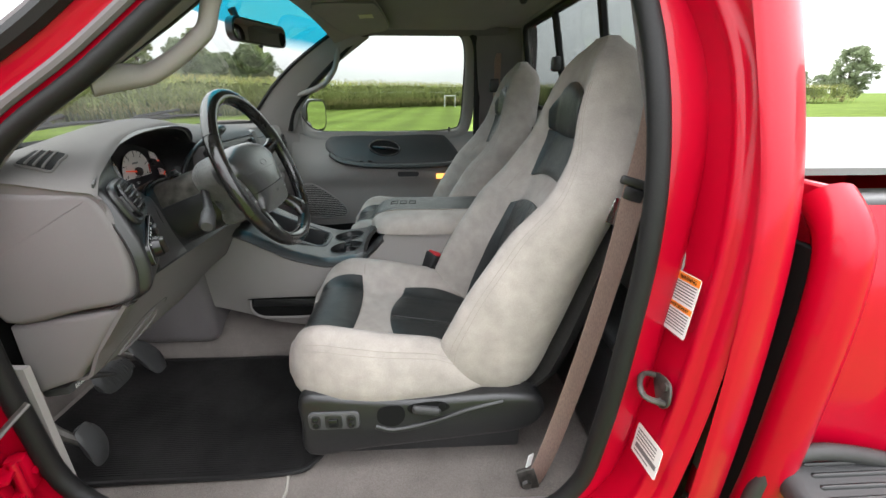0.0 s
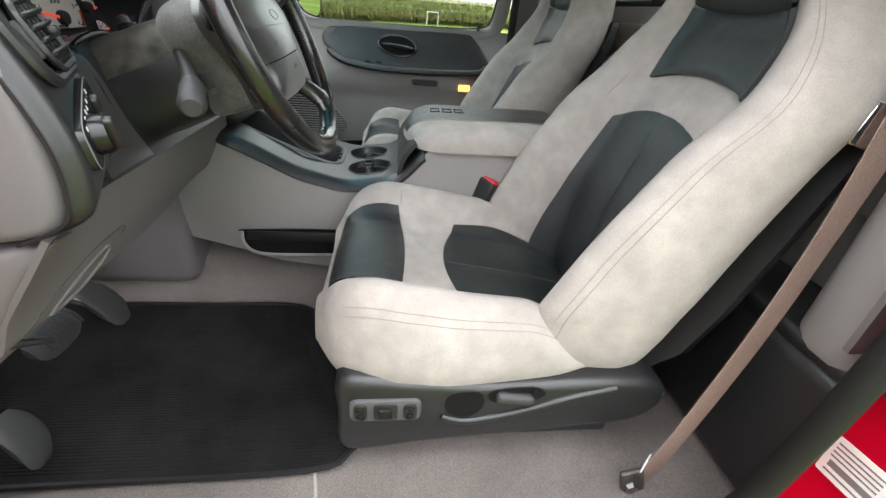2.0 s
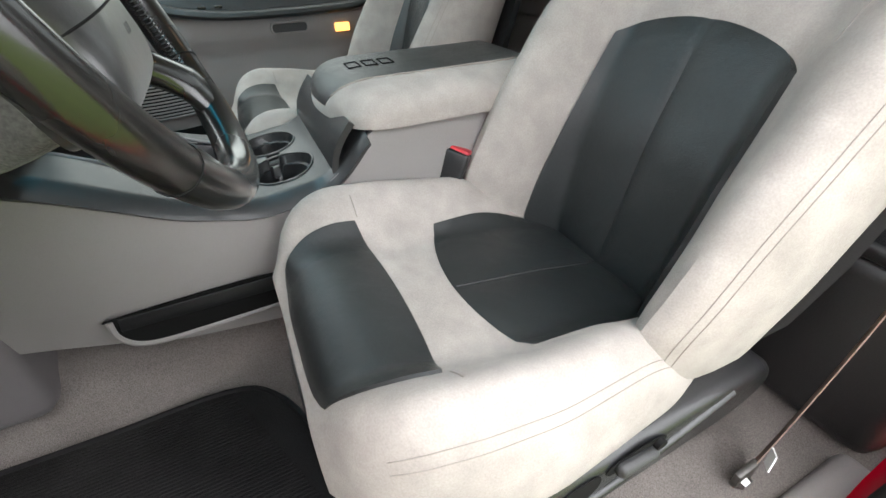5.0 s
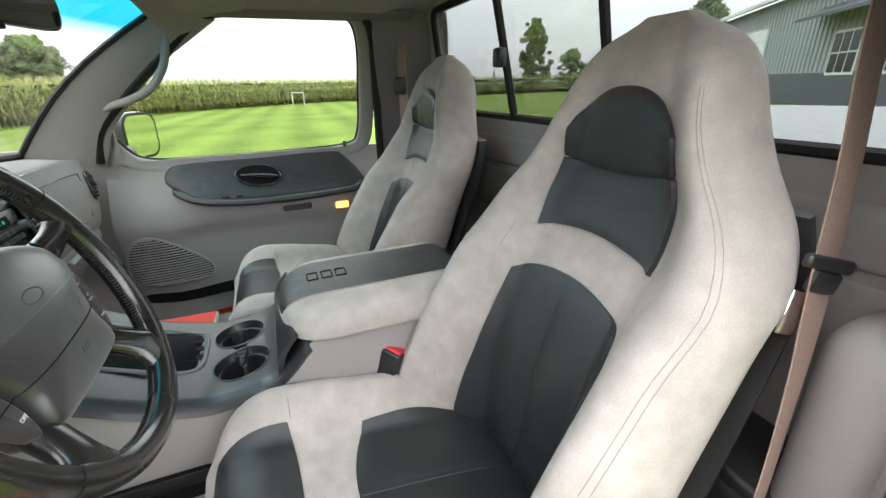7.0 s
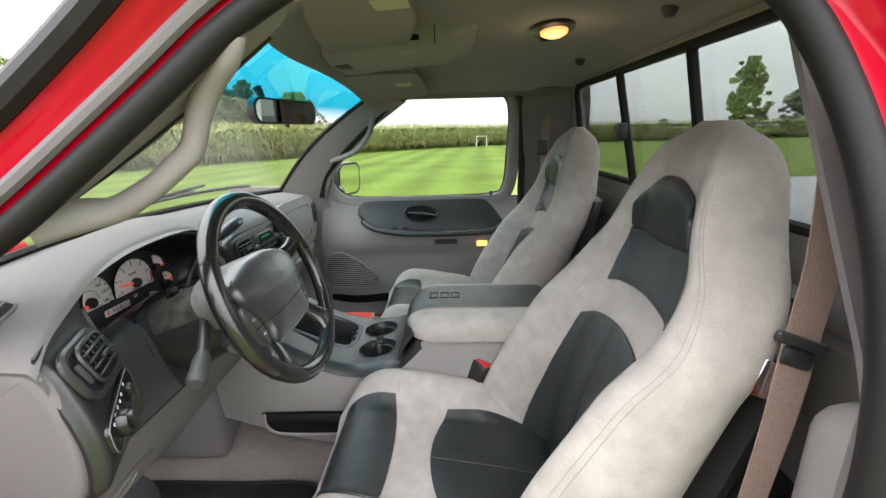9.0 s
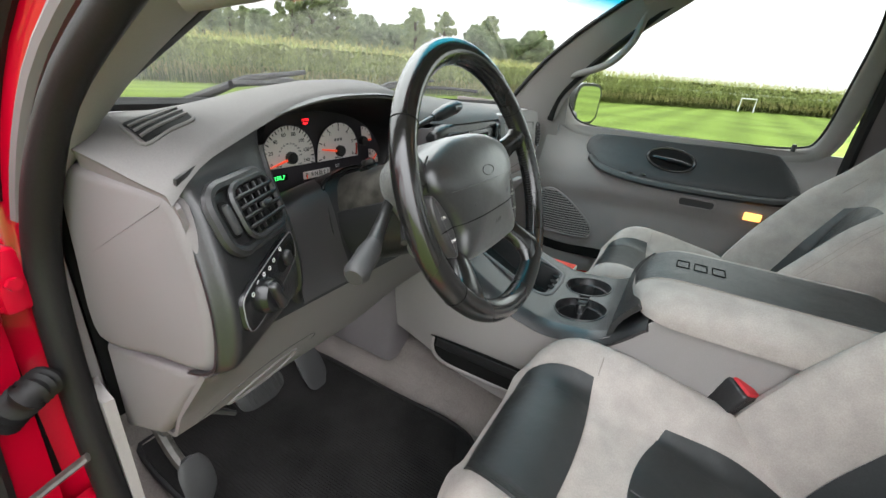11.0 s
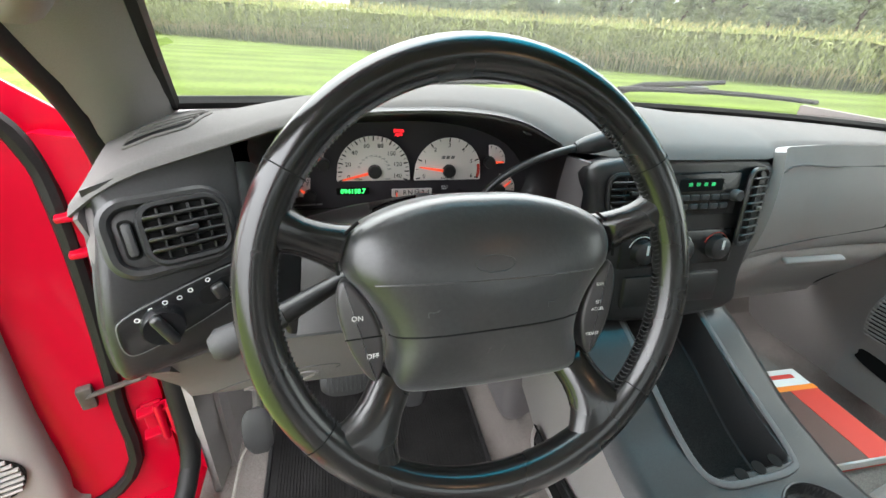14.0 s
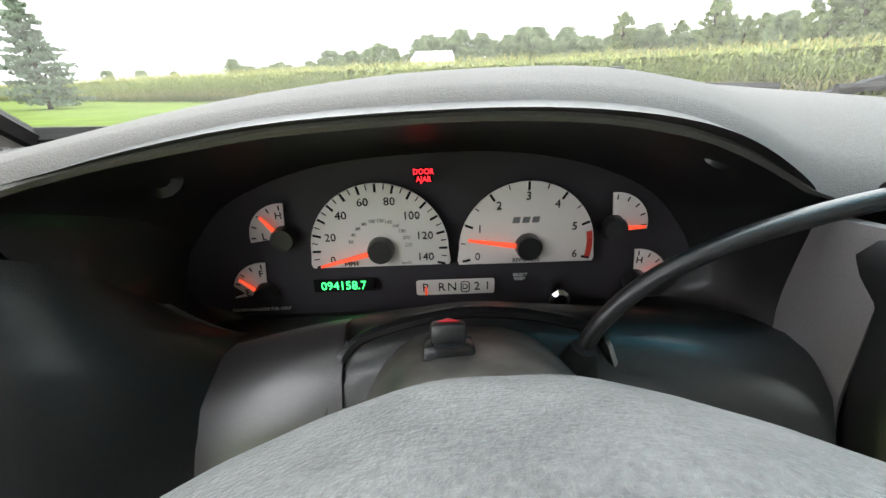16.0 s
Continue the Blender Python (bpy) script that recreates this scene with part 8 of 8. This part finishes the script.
for az, sc in ((40.5, 1.45), (42.6, 1.6), (45.5, 1.45), (55, 1.25)):
    spots.append((az, 120, 2, sc))
for az in (-60, -52, -40, -36, -33, -30, 74, 78):
    spots.append((az, 210, 1, r_t.uniform(0.7, 0.9)))
for az, d, k, sc in ((119, 150, 3, 0.5), (124, 78, 2, 0.90), (128.6, 80, 0, 0.62), (130.3, 95, 1, 0.55), (116, 150, 1, 0.5), (135.8, 100, 1, 0.98), (132.0, 110, 1, 0.62), (133.6, 130, 1, 0.6), (142.4, 56, 0, 0.85), (140.2, 90, 1, 0.6)):
    spots.append((az, d, k, sc))
used = set()
for az, d, k, sc in spots:
    x, y = polar(az, d)
    m = Matrix.Translation((x, y, 0)) @ Matrix.Rotation(r_t.uniform(0, 6.28), 4, "Z") @ Matrix.Diagonal((sc, sc, sc, 1))
    if k in used:
        c = copy_thing(base[k], m)
        c.scale = (sc, sc, sc)
    else:
        base[k].location = (x, y, 0)
        base[k].scale = (sc, sc, sc)
        used.add(k)
sx, sy = polar(-41.2, 46)
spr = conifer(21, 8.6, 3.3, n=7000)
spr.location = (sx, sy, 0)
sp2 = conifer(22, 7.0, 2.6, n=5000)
sp2.location = (*polar(-48, 50), 0)
pop = broadleaf(31, 12, 3.6, LEAF_L, label="tall airy poplar behind the lawn", n=3000, airy=True)
pop.location = (*polar(-66, 48), 0)

# far house with a pale roof
SIDING = material("pale_siding", (0.60, 0.60, 0.57), 0.8, stain=0.08, stain_scale=0.6)
ROOF = material("pale_roof", (0.42, 0.41, 0.40), 0.8, stain=0.1, stain_scale=0.5)
hx, hy = polar(-0.5, 120)
house = thing("farm_house", "pale farmhouse with light roof far behind the corn", "house", (hx, hy, 0))
part("house_wall", rbox((11, 7, 5.2), 0.02, 1, (hx, hy, 2.6)), SIDING, house)
part("house_roof", loft([[(hx + s * 6, hy - 4.2, 5.2), (hx + s * 6 * (0.72 if s < 0 else 0.85), hy, 8.0), (hx + s * 6, hy + 4.2, 5.2)] for s in (-1, 1)]), ROOF, house)
for k in range(3):
    part("house_window", rbox((1.0, 0.06, 1.2), 0.01, 1, (hx - 3.5 + 3.4 * k, hy - 3.53, 3.6)), PLASTIC_KG, house)

# grey metal shed behind the truck
SHED = material("grey_steel_siding", (0.33, 0.36, 0.37), 0.55, stain=0.06, stain_scale=0.6)
SHED_D = material("dark_steel_siding", (0.085, 0.095, 0.11), 0.55, stain=0.08, stain_scale=0.6)
TRIM_W = material("white_trim", (0.72, 0.72, 0.70), 0.6, stain=0.05)
A, B = Vector((24.5, -35.0, 0)), Vector((5.0, -19.5, 0))
along = (B - A).normalized()
outn = Vector((along.y, -along.x, 0))
outn = outn if outn.dot(-A) > 0 else -outn
L = (B - A).length
SM = Matrix(((along.x, outn.x, 0, A.x), (along.y, outn.y, 0, A.y), (0, 0, 1, 0), (0, 0, 0, 1)))
shed = thing("machine_shed", "grey steel shed with dark base and white doors", "shed", tuple(A))
part("shed_wall", moved(rbox((L + 4.4, 12, 5.6), 0.02, 1, (L / 2 - 2.2, -6, 2.8)), SM), SHED, shed)
part("wall_base", moved(rbox((L + 4.46, 0.08, 1.55), 0.01, 1, (L / 2 - 2.2, 0.03, 0.775)), SM), SHED_D, shed, "dark grey lower siding")
for k in range(-9, int(L / 0.45)):
    part("siding_rib", moved(rbox((0.05, 0.05, 4.0), 0.01, 1, (0.2 + 0.45 * k, 0.02, 3.57)), SM), SHED, shed)
part("shed_roof", moved(loft([[(x, 0.6, 5.75), (x, -6, 8.0), (x, -12.6, 5.75), (x, -12.6, 5.6), (x, -6, 7.85), (x, 0.6, 5.6)] for x in (-5.2, L + 0.5)]), SM), SHED_D, shed, "dark steel roof")
part("eave_trim", moved(rbox((L + 5.7, 0.12, 0.24), 0.02, 1, (L / 2 - 2.35, 0.62, 5.66)), SM), TRIM_W, shed)
part("corner_trim", moved(rbox((0.18, 0.18, 5.5), 0.02, 1, (-4.36, 0.05, 2.75)), SM), TRIM_W, shed)
odr = part("shed_door", moved(rbox((5.9, 0.10, 4.1), 0.02, 1, (5.2, 0.08, 2.15)), SM), TRIM_W, shed, "white overhead door")
for k in range(1, 5):
    part("door_joint", moved(rbox((5.85, 0.02, 0.03), 0, 1, (5.2, 0.138, 0.3 + 0.80 * k)), SM), SHED, odr)
part("door_frame", moved(rbox((6.3, 0.06, 4.3), 0.02, 1, (5.2, 0.055, 2.2)), SM), SHED, shed)
for x in (17.15, 20.6):
    win = part("shed_window", moved(rbox((2.2, 0.12, 1.9), 0.02, 1, (x, 0.06, 2.35)), SM), TRIM_W, shed, "white window")
    for i in range(3):
        for j in range(2):
            part("window_pane", moved(rbox((0.60, 0.04, 0.80), 0.01, 1, (x - 0.70 + 0.70 * i, 0.12, 1.93 + 0.86 * j)), SM), PLASTIC_KG, win)
part("porch_roof", moved(loft([[(x, 0.0, 4.5), (x, 1.2, 4.0), (x, 1.2, 3.85), (x, 0.0, 4.3)] for x in (14.3, L)]), SM), SHED_D, shed, "dark porch roof")

# goal frame on the lawn
gx0, gy0 = 45.0, -3.15
goal = thing("goal_frame", "small white goal frame standing on the lawn", "goal", (gx0, gy0, 0))
for dy in (-0.55, 0.55):
    part("goal_post", tube([(gx0, gy0 + dy, 0), (gx0, gy0 + dy, 1.12)], 0.035, 8), TRIM_W, goal)
    part("goal_brace", tube([(gx0, gy0 + dy, 1.10), (gx0 + 0.6, gy0 + dy, 0.02)], 0.025, 6), TRIM_W, goal)
part("crossbar", tube([(gx0, gy0 - 0.58, 1.12), (gx0, gy0 + 0.58, 1.12)], 0.04, 8), TRIM_W, goal)
